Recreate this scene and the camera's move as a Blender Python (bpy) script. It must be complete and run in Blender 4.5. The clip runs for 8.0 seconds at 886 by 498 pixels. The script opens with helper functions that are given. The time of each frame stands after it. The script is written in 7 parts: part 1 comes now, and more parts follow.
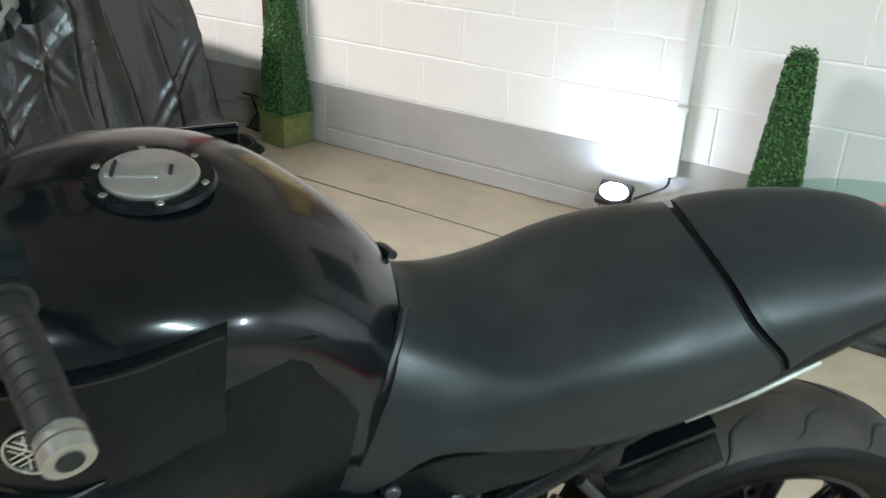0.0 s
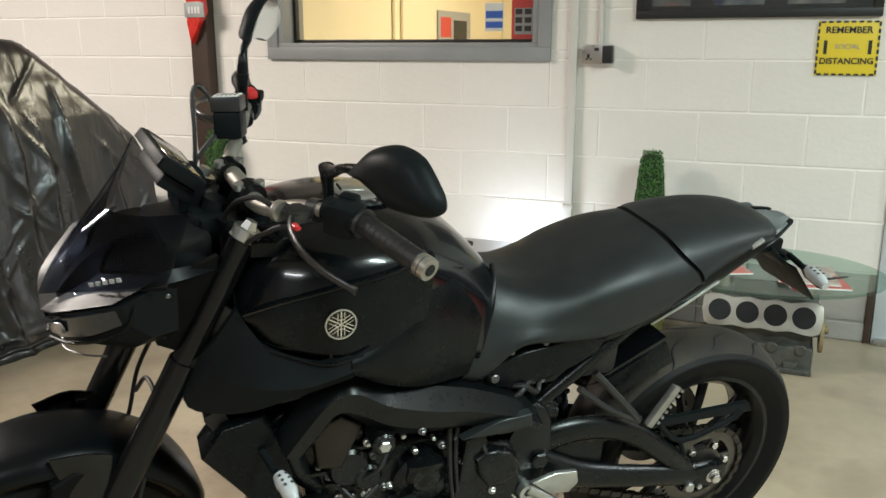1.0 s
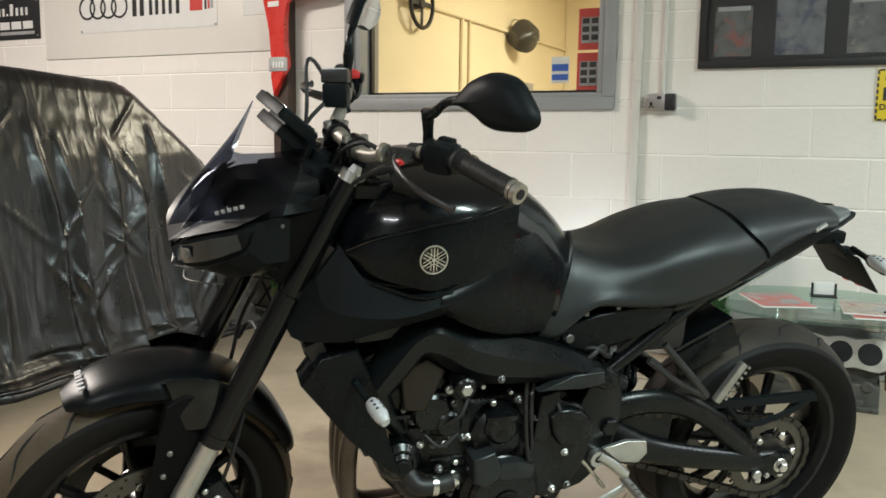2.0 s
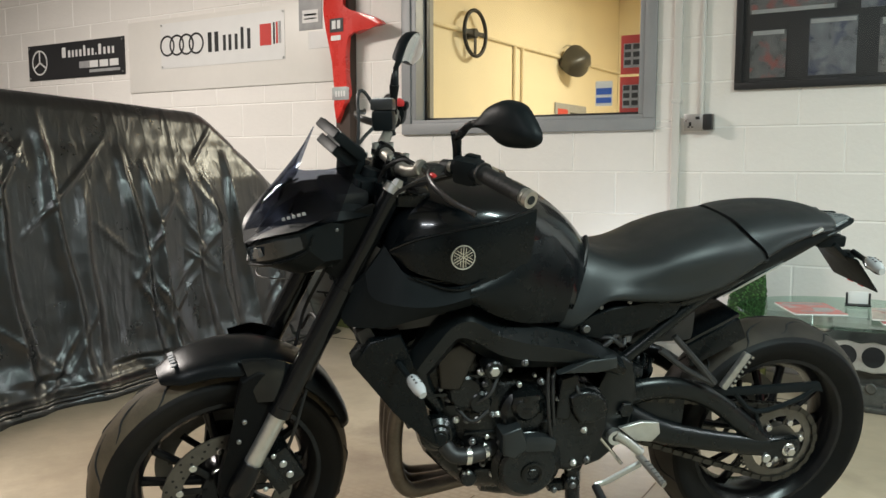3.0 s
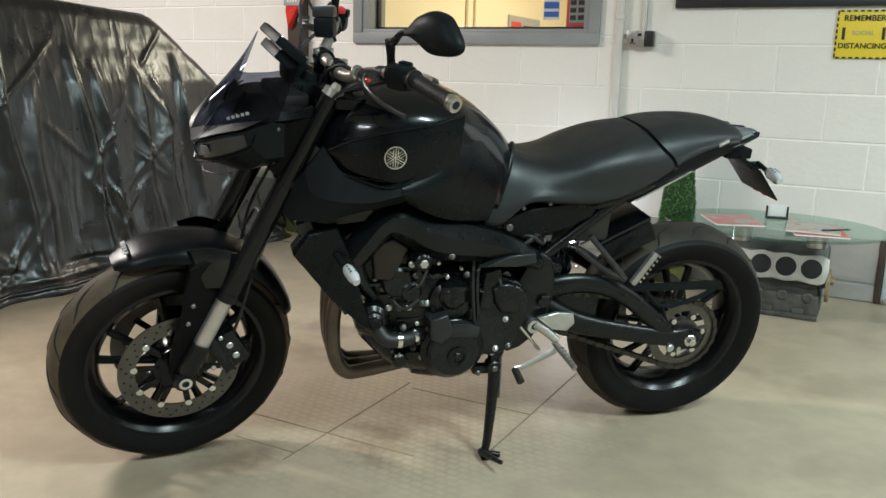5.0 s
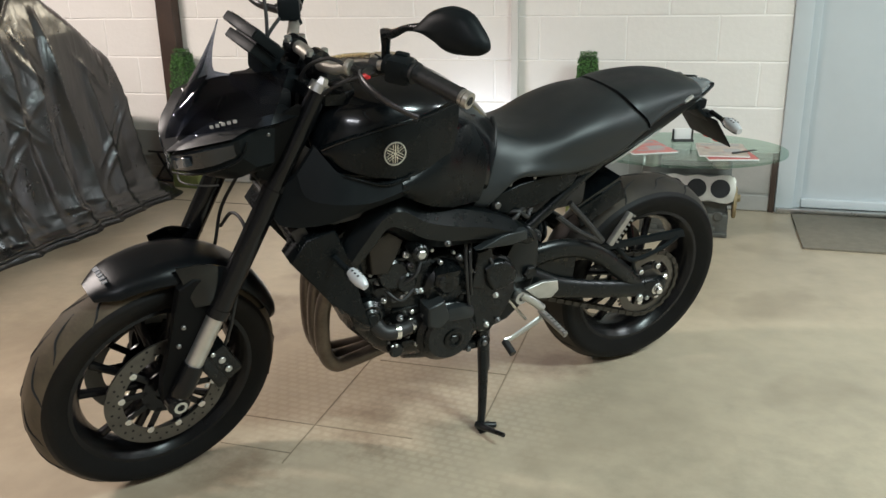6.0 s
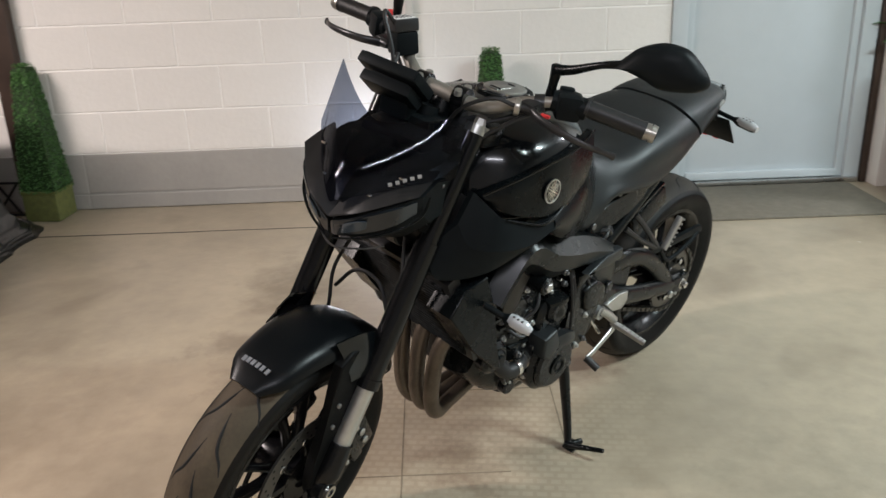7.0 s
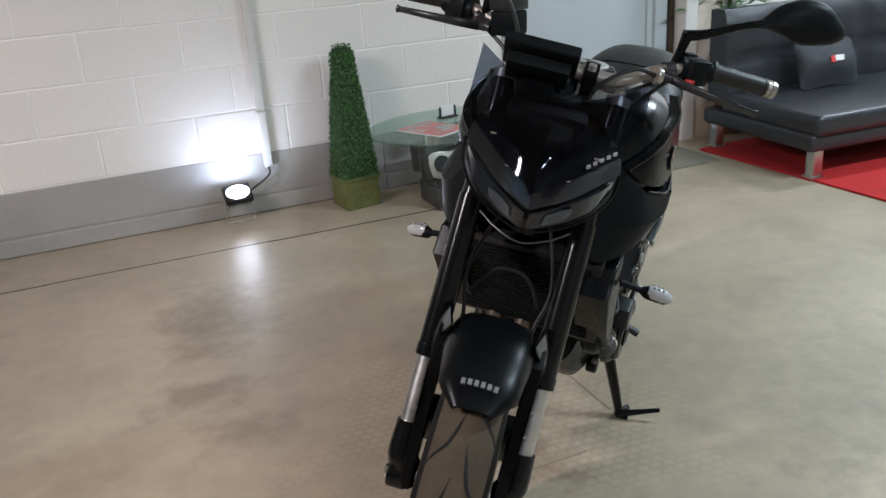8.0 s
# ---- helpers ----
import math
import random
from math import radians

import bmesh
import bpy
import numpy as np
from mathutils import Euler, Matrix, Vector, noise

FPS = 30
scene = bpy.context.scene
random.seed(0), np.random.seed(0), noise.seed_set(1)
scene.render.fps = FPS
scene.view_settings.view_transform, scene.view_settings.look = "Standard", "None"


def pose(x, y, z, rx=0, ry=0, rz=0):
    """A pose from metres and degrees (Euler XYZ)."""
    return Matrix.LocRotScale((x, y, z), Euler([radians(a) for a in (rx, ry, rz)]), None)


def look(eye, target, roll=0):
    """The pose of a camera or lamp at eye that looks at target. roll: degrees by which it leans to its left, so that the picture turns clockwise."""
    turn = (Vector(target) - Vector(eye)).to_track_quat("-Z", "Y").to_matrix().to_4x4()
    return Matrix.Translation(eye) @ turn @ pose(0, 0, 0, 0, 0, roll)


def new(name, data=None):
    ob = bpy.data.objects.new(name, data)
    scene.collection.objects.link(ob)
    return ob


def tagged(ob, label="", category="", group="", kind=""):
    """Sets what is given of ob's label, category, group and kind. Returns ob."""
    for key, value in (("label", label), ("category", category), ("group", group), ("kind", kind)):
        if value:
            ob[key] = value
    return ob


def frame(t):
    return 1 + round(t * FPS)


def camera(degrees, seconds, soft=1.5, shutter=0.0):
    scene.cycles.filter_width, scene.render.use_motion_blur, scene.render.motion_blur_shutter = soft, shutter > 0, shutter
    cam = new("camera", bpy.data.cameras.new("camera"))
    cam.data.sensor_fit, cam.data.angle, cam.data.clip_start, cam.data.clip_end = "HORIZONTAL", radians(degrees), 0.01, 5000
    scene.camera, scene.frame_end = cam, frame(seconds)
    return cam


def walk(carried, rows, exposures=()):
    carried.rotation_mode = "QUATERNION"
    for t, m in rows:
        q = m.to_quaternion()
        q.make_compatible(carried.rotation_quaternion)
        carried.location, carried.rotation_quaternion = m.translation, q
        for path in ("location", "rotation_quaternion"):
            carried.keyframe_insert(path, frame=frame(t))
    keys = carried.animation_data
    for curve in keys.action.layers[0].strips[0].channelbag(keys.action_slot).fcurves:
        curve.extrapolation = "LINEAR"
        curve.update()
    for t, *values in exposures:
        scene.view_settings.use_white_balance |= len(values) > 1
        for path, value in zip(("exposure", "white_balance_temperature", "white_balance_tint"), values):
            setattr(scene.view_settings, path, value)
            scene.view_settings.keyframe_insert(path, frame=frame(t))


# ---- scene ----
cam = camera(56.0, 8.0, shutter=0.15)
PATH = [
    (0, (0.905, -3.085, 1.297), (-0.076, -1.554, 0.465), 2.5),
    (0.3, (0.976, -3.319, 1.319), (0.054, -1.742, 0.506), -2.1),
    (0.5, (0.962, -3.495, 1.286), (0.178, -1.775, 0.631), -0.7),
    (0.7, (0.929, -3.658, 1.264), (0.206, -1.887, 0.681), -0.7),
    (1, (0.936, -3.878, 1.253), (0.191, -2.083, 0.782), 0.0),
    (1.5, (0.974, -4.056, 1.185), (0.195, -2.249, 0.829), 1.4),
    (2, (0.957, -4.062, 1.038), (0.078, -2.284, 0.775), 0.8),
    (2.2, (1.013, -4.111, 0.992), (0.066, -2.37, 0.723), 1.0),
    (3.3, (1.181, -4.302, 1.035), (0.157, -2.596, 0.837), 0.1),
    (3.5, (1.221, -4.32, 1.037), (0.204, -2.61, 0.83), 0.5),
    (4, (1.275, -4.339, 1.032), (0.29, -2.617, 0.781), 1.1),
    (4.5, (1.291, -4.359, 1.008), (0.34, -2.628, 0.69), 1.3),
    (5, (1.275, -4.387, 1.014), (0.365, -2.653, 0.605), 1.6),
    (6.3, (0.684, -4.426, 1.246), (0.274, -2.593, 0.559), -2.5),
    (6.5, (0.508, -4.415, 1.275), (0.179, -2.576, 0.561), -3.1),
    (6.8, (0.257, -4.44, 1.3), (0.048, -2.575, 0.609), -2.6),
    (7, (0.067, -4.413, 1.31), (0.087, -2.536, 0.621), -2.0),
    (7.3, (-0.176, -4.371, 1.306), (0.096, -2.524, 0.589), -1.6),
    (7.5, (-0.338, -4.3, 1.3), (0.019, -2.471, 0.575), -3.7),
    (8, (-0.75, -4.142, 1.301), (-0.058, -2.408, 0.583), -4.1),
]
walk(cam, [(t, look(eye, target, roll)) for t, eye, target, roll in PATH],
     exposures=[(0, 0.75, 5500, 8), (0.5, 0.58, 5900, 8), (1, 0.4, 6050, 8), (5, 0.4, 5800, 7), (6.3, 0.42, 6000, 14), (7, 0.28, 5950, 16), (8, 0.04, 5550, 15)])

# ---- world and lamps ----
world = bpy.data.worlds.new("world")
scene.world = world
world.use_nodes = True
world.node_tree.nodes["Background"].inputs[0].default_value = (0.6, 0.65, 0.7, 1)
world.node_tree.nodes["Background"].inputs[1].default_value = 0.05


def area(name, at, target, sx, sy, power, colour):
    lamp = bpy.data.lights.new(name, "AREA")
    lamp.shape, lamp.size, lamp.size_y, lamp.energy, lamp.color = "RECTANGLE", sx, sy, power, colour
    ob = new(name, lamp)
    ob.matrix_world = look(at, target)
    return ob


area("ceiling_tube_east", (3.0, -3.45, 2.92), (3.0, -3.45, 0), 1.5, 0.2, 128, (0.86, 1.0, 0.90))
area("ceiling_tube_west", (-3.4, -2.9, 2.92), (-3.4, -2.9, 0), 1.5, 0.18, 188, (1.0, 0.86, 0.73))
# fill lamp added to brighten the sofa corner; no such fixture is known
area("sofa_fill_lamp", (4.7, -1.3, 2.92), (4.7, -1.3, 0), 1.2, 0.18, 80, (0.95, 1.0, 0.95))
area("ceiling_tube_south", (0.2, -6.0, 2.92), (0.2, -6.0, 0), 1.5, 0.18, 60, (1.0, 0.98, 0.95))
area("office_ceiling_lamp", (0.1, 2.0, 2.6), (0.1, 2.0, 0), 0.9, 0.9, 85, (1.0, 0.87, 0.62))

# ---- materials ----
def material(name, colour, rough=0.5, metal=0.0, vary=0.0, scale=8.0, bump=0.0, bump_scale=60.0, wear=None, coat=0.0, island=0.0, spec=0.5):
    """Principled surface with two scales of colour change, a fine relief and, where wanted, stains of a second colour."""
    m = bpy.data.materials.new(name)
    m.use_nodes = True
    nt = m.node_tree
    n, l = nt.nodes, nt.links
    b = n["Principled BSDF"]
    b.inputs["Roughness"].default_value = rough
    b.inputs["Metallic"].default_value = metal
    b.inputs["Coat Weight"].default_value = coat
    b.inputs["Coat Roughness"].default_value = 0.06
    b.inputs["Specular IOR Level"].default_value = spec
    b.inputs["Base Color"].default_value = (*colour, 1)
    tc = n.new("ShaderNodeTexCoord")
    if vary > 0:
        a = n.new("ShaderNodeTexNoise")
        a.inputs["Scale"].default_value, a.inputs["Detail"].default_value = scale, 8
        c = n.new("ShaderNodeTexNoise")
        c.inputs["Scale"].default_value, c.inputs["Detail"].default_value = scale * 9, 4
        l.new(tc.outputs["Object"], a.inputs["Vector"])
        l.new(tc.outputs["Object"], c.inputs["Vector"])
        mx = n.new("ShaderNodeMath")
        mx.operation = "MULTIPLY_ADD"
        l.new(c.outputs["Fac"], mx.inputs[0])
        mx.inputs[1].default_value = 0.4
        l.new(a.outputs["Fac"], mx.inputs[2])
        last = mx.outputs[0]
        if island:
            oi = n.new("ShaderNodeObjectInfo")
            add = n.new("ShaderNodeMath")
            add.operation = "MULTIPLY_ADD"
            l.new(oi.outputs["Random"], add.inputs[0])
            add.inputs[1].default_value = island
            l.new(last, add.inputs[2])
            last = add.outputs[0]
        ramp = n.new("ShaderNodeMapRange")
        ramp.inputs["From Min"].default_value, ramp.inputs["From Max"].default_value = 0.35, 1.05 + island
        ramp.inputs["To Min"].default_value, ramp.inputs["To Max"].default_value = 1 - vary, 1 + vary
        l.new(last, ramp.inputs["Value"])
        mul = n.new("ShaderNodeMix")
        mul.data_type, mul.blend_type = "RGBA", "MULTIPLY"
        mul.inputs["Factor"].default_value = 1
        mul.inputs["A"].default_value = (*colour, 1)
        l.new(ramp.outputs[0], mul.inputs["B"])
        out = mul.outputs["Result"]
        if wear:
            w = n.new("ShaderNodeTexNoise")
            w.inputs["Scale"].default_value, w.inputs["Detail"].default_value, w.inputs["Distortion"].default_value = wear[1], 10, 0.4
            l.new(tc.outputs["Object"], w.inputs["Vector"])
            r = n.new("ShaderNodeMapRange")
            r.inputs["From Min"].default_value, r.inputs["From Max"].default_value = wear[2], wear[3]
            l.new(w.outputs["Fac"], r.inputs["Value"])
            mw = n.new("ShaderNodeMix")
            mw.data_type = "RGBA"
            l.new(r.outputs[0], mw.inputs["Factor"])
            l.new(out, mw.inputs["A"])
            mw.inputs["B"].default_value = (*wear[0], 1)
            out = mw.outputs["Result"]
        l.new(out, b.inputs["Base Color"])
        rr = n.new("ShaderNodeMapRange")
        rr.inputs["From Min"].default_value, rr.inputs["From Max"].default_value = 0.35, 1.05
        rr.inputs["To Min"].default_value, rr.inputs["To Max"].default_value = max(0.03, rough * 0.8), min(1, rough * 1.2)
        l.new(mx.outputs[0], rr.inputs["Value"])
        l.new(rr.outputs[0], b.inputs["Roughness"])
    if bump > 0:
        t = n.new("ShaderNodeTexNoise")
        t.inputs["Scale"].default_value, t.inputs["Detail"].default_value = bump_scale, 6
        l.new(tc.outputs["Object"], t.inputs["Vector"])
        bp = n.new("ShaderNodeBump")
        bp.inputs["Strength"].default_value, bp.inputs["Distance"].default_value = bump, 0.004
        l.new(t.outputs["Fac"], bp.inputs["Height"])
        l.new(bp.outputs[0], b.inputs["Normal"])
    return m


def glowing(name, colour, strength):
    m = bpy.data.materials.new(name)
    m.use_nodes = True
    b = m.node_tree.nodes["Principled BSDF"]
    b.inputs["Base Color"].default_value = (*colour, 1)
    b.inputs["Emission Color"].default_value = (*colour, 1)
    b.inputs["Emission Strength"].default_value = strength
    return m


def glassy(name, colour, rough=0.02, clear=0.85, gloss=0.6):
    """Thin pane: clear to see through, with a real gloss."""
    m = bpy.data.materials.new(name)
    m.use_nodes = True
    nt = m.node_tree
    n, l = nt.nodes, nt.links
    n.remove(n["Principled BSDF"])
    tr = n.new("ShaderNodeBsdfTransparent")
    tr.inputs[0].default_value = (*[c * clear for c in colour], 1)
    gl = n.new("ShaderNodeBsdfGlossy")
    gl.inputs["Roughness"].default_value = rough
    lw = n.new("ShaderNodeLayerWeight")
    lw.inputs["Blend"].default_value = 0.5
    pw = n.new("ShaderNodeMath")
    pw.operation = "POWER"
    pw.inputs[1].default_value = 4.0
    l.new(lw.outputs["Facing"], pw.inputs[0])
    ad = n.new("ShaderNodeMath")
    ad.operation = "MULTIPLY_ADD"
    ad.inputs[1].default_value, ad.inputs[2].default_value = gloss, 0.02
    l.new(pw.outputs[0], ad.inputs[0])
    mx = n.new("ShaderNodeMixShader")
    l.new(ad.outputs[0], mx.inputs[0])
    l.new(tr.outputs[0], mx.inputs[1])
    l.new(gl.outputs[0], mx.inputs[2])
    l.new(mx.outputs[0], n["Material Output"].inputs[0])
    return m


WALL = material("painted_block", (0.78, 0.745, 0.70), 0.62, vary=0.05, scale=3, bump=0.35, bump_scale=45, island=0.25)
# mortar paler than the blocks: highlights along the joints are put into its colour
MORTAR = material("highlit_mortar", (0.90, 0.875, 0.84), 0.5, vary=0.05, scale=5, bump=0.3, bump_scale=70)
SKIRT = material("grey_painted_block", (0.36, 0.34, 0.315), 0.6, vary=0.14, scale=3, bump=0.3, bump_scale=40, island=0.15, wear=((0.42, 0.40, 0.36), 2.2, 0.62, 0.8))
CEIL = material("unseen_pale_ceiling", (0.42, 0.41, 0.39), 0.8, vary=0.04, bump=0.2)
DIM_WALL = material("unseen_wall_grey", (0.26, 0.25, 0.235), 0.7, vary=0.06, bump=0.2)
CREAM = material("office_wall_paint", (0.80, 0.70, 0.50), 0.6, vary=0.05, scale=3, bump=0.3, bump_scale=45)
GREYWOOD = material("grey_painted_frame", (0.27, 0.275, 0.28), 0.42, vary=0.08, scale=6, bump=0.08)
DOORPAINT = material("pale_grey_door_paint", (0.52, 0.56, 0.58), 0.45, vary=0.05, scale=2, bump=0.06)
PVC = material("white_conduit", (0.62, 0.60, 0.56), 0.4, vary=0.05)
TIMBER = material("dark_stained_timber", (0.045, 0.026, 0.017), 0.6, vary=0.35, scale=10, bump=0.3, bump_scale=30)
def cover_material():
    """Thin black sheet with long upright creases and small crinkles in its relief."""
    m = material("black_vinyl_cover", (0.0068, 0.0072, 0.0076), 0.30, vary=0.3, scale=5, bump=0.17, bump_scale=30, spec=0.85)
    n, l = m.node_tree.nodes, m.node_tree.links
    b = n["Principled BSDF"]
    first = b.inputs["Normal"].links[0].from_socket
    tc = n.new("ShaderNodeTexCoord")
    for size, strength in (((1.0, 1.0, 0.10), 0.13), ((1.0, 1.0, 0.22), 0.09)):
        mp = n.new("ShaderNodeMapping")
        mp.inputs["Scale"].default_value = size
        l.new(tc.outputs["Object"], mp.inputs["Vector"])
        nz = n.new("ShaderNodeTexNoise")
        nz.inputs["Scale"].default_value, nz.inputs["Detail"].default_value, nz.inputs["Distortion"].default_value = (4.5 if size[2] < 0.2 else 11.0), 2, 0.3
        l.new(mp.outputs[0], nz.inputs["Vector"])
        sb = n.new("ShaderNodeMath")
        sb.operation = "SUBTRACT"
        sb.inputs[1].default_value = 0.5
        l.new(nz.outputs["Fac"], sb.inputs[0])
        ab = n.new("ShaderNodeMath")
        ab.operation = "ABSOLUTE"
        l.new(sb.outputs[0], ab.inputs[0])
        rd = n.new("ShaderNodeMapRange")
        rd.inputs["From Min"].default_value, rd.inputs["From Max"].default_value, rd.inputs["To Min"].default_value, rd.inputs["To Max"].default_value = 0.0, 0.10, 1.0, 0.0
        l.new(ab.outputs[0], rd.inputs["Value"])
        bm_ = n.new("ShaderNodeBump")
        bm_.inputs["Strength"].default_value, bm_.inputs["Distance"].default_value = strength, 0.012
        l.new(rd.outputs[0], bm_.inputs["Height"])
        l.new(first, bm_.inputs["Normal"])
        first = bm_.outputs[0]
    l.new(first, b.inputs["Normal"])
    return m


COVER = cover_material()
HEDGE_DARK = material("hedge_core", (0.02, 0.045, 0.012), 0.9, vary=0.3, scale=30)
LEAF = material("boxwood_leaf", (0.055, 0.14, 0.03), 0.5, vary=0.5, scale=60, spec=0.4)
MOSS = material("planter_moss", (0.13, 0.14, 0.04), 0.9, vary=0.35, scale=40, bump=0.8, bump_scale=150)
BLACKPL = material("black_plastic", (0.008, 0.008, 0.0085), 0.45, vary=0.15, scale=30, bump=0.08, bump_scale=300)
DARKBOARD = material("dark_board", (0.02, 0.02, 0.022), 0.45, vary=0.2)
WHITEBOARD = material("white_board", (0.74, 0.71, 0.66), 0.35, vary=0.04, scale=2)
INKWHITE = material("white_print", (0.75, 0.74, 0.72), 0.5, vary=0.04)
INKBLACK = material("black_print", (0.02, 0.02, 0.02), 0.5, vary=0.1)
INKRED = material("red_print", (0.55, 0.05, 0.04), 0.45, vary=0.08)
INKBLUE = material("blue_print", (0.04, 0.12, 0.50), 0.45, vary=0.08)
INKGREY = material("grey_print", (0.35, 0.35, 0.35), 0.5, vary=0.2, scale=20)
YELLOW = material("yellow_sign_card", (0.78, 0.60, 0.03), 0.4, vary=0.04)
REDPL = material("red_plastic_fairing", (0.62, 0.035, 0.025), 0.28, vary=0.08, scale=10, coat=0.4)
RUG = material("red_rug_pile", (0.42, 0.012, 0.012), 0.95, vary=0.25, scale=40, bump=0.6, bump_scale=400)
MAT = material("brown_door_mat", (0.17, 0.15, 0.115), 0.95, vary=0.25, scale=25, bump=0.6, bump_scale=300)
LEATHER = material("black_sofa_leather", (0.022, 0.023, 0.027), 0.38, vary=0.2, scale=15, bump=0.12, bump_scale=140)
CASTIRON = material("grimy_cast_iron", (0.10, 0.10, 0.092), 0.55, metal=0.6, vary=0.5, scale=14, bump=0.5, bump_scale=60)
DECKMETAL = material("machined_deck_metal", (0.36, 0.335, 0.295), 0.42, metal=0.7, vary=0.2, scale=20, bump=0.05)
BORE = material("dark_bore", (0.008, 0.008, 0.008), 0.4, metal=0.5, vary=0.3)
RUST = material("rusty_brass", (0.32, 0.25, 0.14), 0.6, metal=0.5, vary=0.4, scale=30)
TABLEGLASS = glassy("green_table_glass", (0.80, 0.92, 0.86), clear=0.92, gloss=0.5)
WINGLASS = glassy("window_glass", (0.97, 0.98, 0.97), clear=0.97)
STEEL = material("brushed_steel", (0.55, 0.55, 0.54), 0.3, metal=1.0, vary=0.12, scale=20)
CREAMBOARD = material("cream_panel", (0.70, 0.60, 0.50), 0.6, vary=0.08)
WALNUT = material("walnut_veneer", (0.16, 0.085, 0.04), 0.45, vary=0.3, scale=8)
LAMPFACE = glowing("floodlight_led", (1.0, 0.98, 0.95), 60)


def floor_material():
    m = material("worn_concrete_floor", (0.370, 0.308, 0.222), 0.40, vary=0.30, scale=1.6, bump=0.22, bump_scale=35, wear=((0.22, 0.175, 0.12), 1.9, 0.56, 0.80))
    nt = m.node_tree
    n, l = nt.nodes, nt.links
    b = n["Principled BSDF"]
    base = b.inputs["Base Color"].links[0].from_socket
    tc = n.new("ShaderNodeTexCoord")
    # old adhesive marks of small square tiles, in a few patches only
    grid = n.new("ShaderNodeTexBrick")
    grid.offset = 0.5
    grid.inputs["Scale"].default_value = 1.0
    grid.inputs["Brick Width"].default_value, grid.inputs["Row Height"].default_value = 0.036, 0.027
    grid.inputs["Mortar Size"].default_value = 0.0055
    grid.inputs["Color1"].default_value = grid.inputs["Color2"].default_value = (0, 0, 0, 1)
    grid.inputs["Mortar"].default_value = (1, 1, 1, 1)
    rot = n.new("ShaderNodeMapping")
    rot.inputs["Rotation"].default_value = (0, 0, 0.12)
    l.new(tc.outputs["Object"], rot.inputs["Vector"])
    l.new(rot.outputs[0], grid.inputs["Vector"])
    spot = n.new("ShaderNodeMapping")
    spot.inputs["Location"].default_value = (-0.12, 2.28, 0)
    l.new(tc.outputs["Object"], spot.inputs["Vector"])
    grad = n.new("ShaderNodeVectorMath")
    grad.operation = "LENGTH"
    l.new(spot.outputs[0], grad.inputs[0])
    nz = n.new("ShaderNodeTexNoise")
    nz.inputs["Scale"].default_value, nz.inputs["Detail"].default_value = 5, 6
    l.new(tc.outputs["Object"], nz.inputs["Vector"])
    am = n.new("ShaderNodeMath")
    am.operation = "MULTIPLY_ADD"
    l.new(nz.outputs["Fac"], am.inputs[0])
    am.inputs[1].default_value = 0.9
    l.new(grad.outputs["Value"], am.inputs[2])
    mr = n.new("ShaderNodeMapRange")
    mr.inputs["From Min"].default_value, mr.inputs["From Max"].default_value = 1.08, 0.80
    mr.inputs["To Min"].default_value, mr.inputs["To Max"].default_value = 0, 0.30
    l.new(am.outputs[0], mr.inputs["Value"])
    mu = n.new("ShaderNodeMath")
    mu.operation = "MULTIPLY"
    l.new(mr.outputs[0], mu.inputs[0])
    l.new(grid.outputs["Color"], mu.inputs[1])
    mix = n.new("ShaderNodeMix")
    mix.data_type = "RGBA"
    l.new(mu.outputs[0], mix.inputs["Factor"])
    l.new(base, mix.inputs["A"])
    mix.inputs["B"].default_value = (0.24, 0.185, 0.125, 1)
    last = mix.outputs["Result"]
    # dark patches, scuffed stains among them: place, radius, strength, colour, stretch along y
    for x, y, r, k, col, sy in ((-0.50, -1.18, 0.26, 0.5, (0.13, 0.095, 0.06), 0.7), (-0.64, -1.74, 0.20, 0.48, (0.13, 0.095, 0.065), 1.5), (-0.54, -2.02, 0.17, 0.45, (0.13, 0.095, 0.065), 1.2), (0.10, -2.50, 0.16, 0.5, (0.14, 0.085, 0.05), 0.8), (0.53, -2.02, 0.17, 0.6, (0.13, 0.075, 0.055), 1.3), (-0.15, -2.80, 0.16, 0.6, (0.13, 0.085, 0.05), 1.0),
                                # (1.45, -2.9): dimmer light at the right put into the floor colour
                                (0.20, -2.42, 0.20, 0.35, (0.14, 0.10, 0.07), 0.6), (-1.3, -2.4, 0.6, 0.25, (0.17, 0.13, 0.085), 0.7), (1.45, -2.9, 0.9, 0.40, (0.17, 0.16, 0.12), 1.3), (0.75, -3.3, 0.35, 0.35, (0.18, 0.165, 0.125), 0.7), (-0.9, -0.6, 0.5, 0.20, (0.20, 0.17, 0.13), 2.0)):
        sm = n.new("ShaderNodeMapping")
        sm.vector_type = "TEXTURE"
        sm.inputs["Location"].default_value, sm.inputs["Scale"].default_value = (x, y, 0), (r, r / sy, 1)
        l.new(tc.outputs["Object"], sm.inputs["Vector"])
        ln = n.new("ShaderNodeVectorMath")
        ln.operation = "LENGTH"
        l.new(sm.outputs[0], ln.inputs[0])
        nn = n.new("ShaderNodeTexNoise")
        nn.inputs["Scale"].default_value, nn.inputs["Detail"].default_value, nn.inputs["Roughness"].default_value = 9, 8, 0.7
        l.new(tc.outputs["Object"], nn.inputs["Vector"])
        ma = n.new("ShaderNodeMath")
        ma.operation = "MULTIPLY_ADD"
        ma.inputs[1].default_value = 2.6
        l.new(nn.outputs["Fac"], ma.inputs[0])
        l.new(ln.outputs["Value"], ma.inputs[2])
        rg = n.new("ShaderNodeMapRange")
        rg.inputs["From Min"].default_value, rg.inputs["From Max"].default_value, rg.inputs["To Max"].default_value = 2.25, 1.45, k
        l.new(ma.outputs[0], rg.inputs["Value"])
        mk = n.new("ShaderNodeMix")
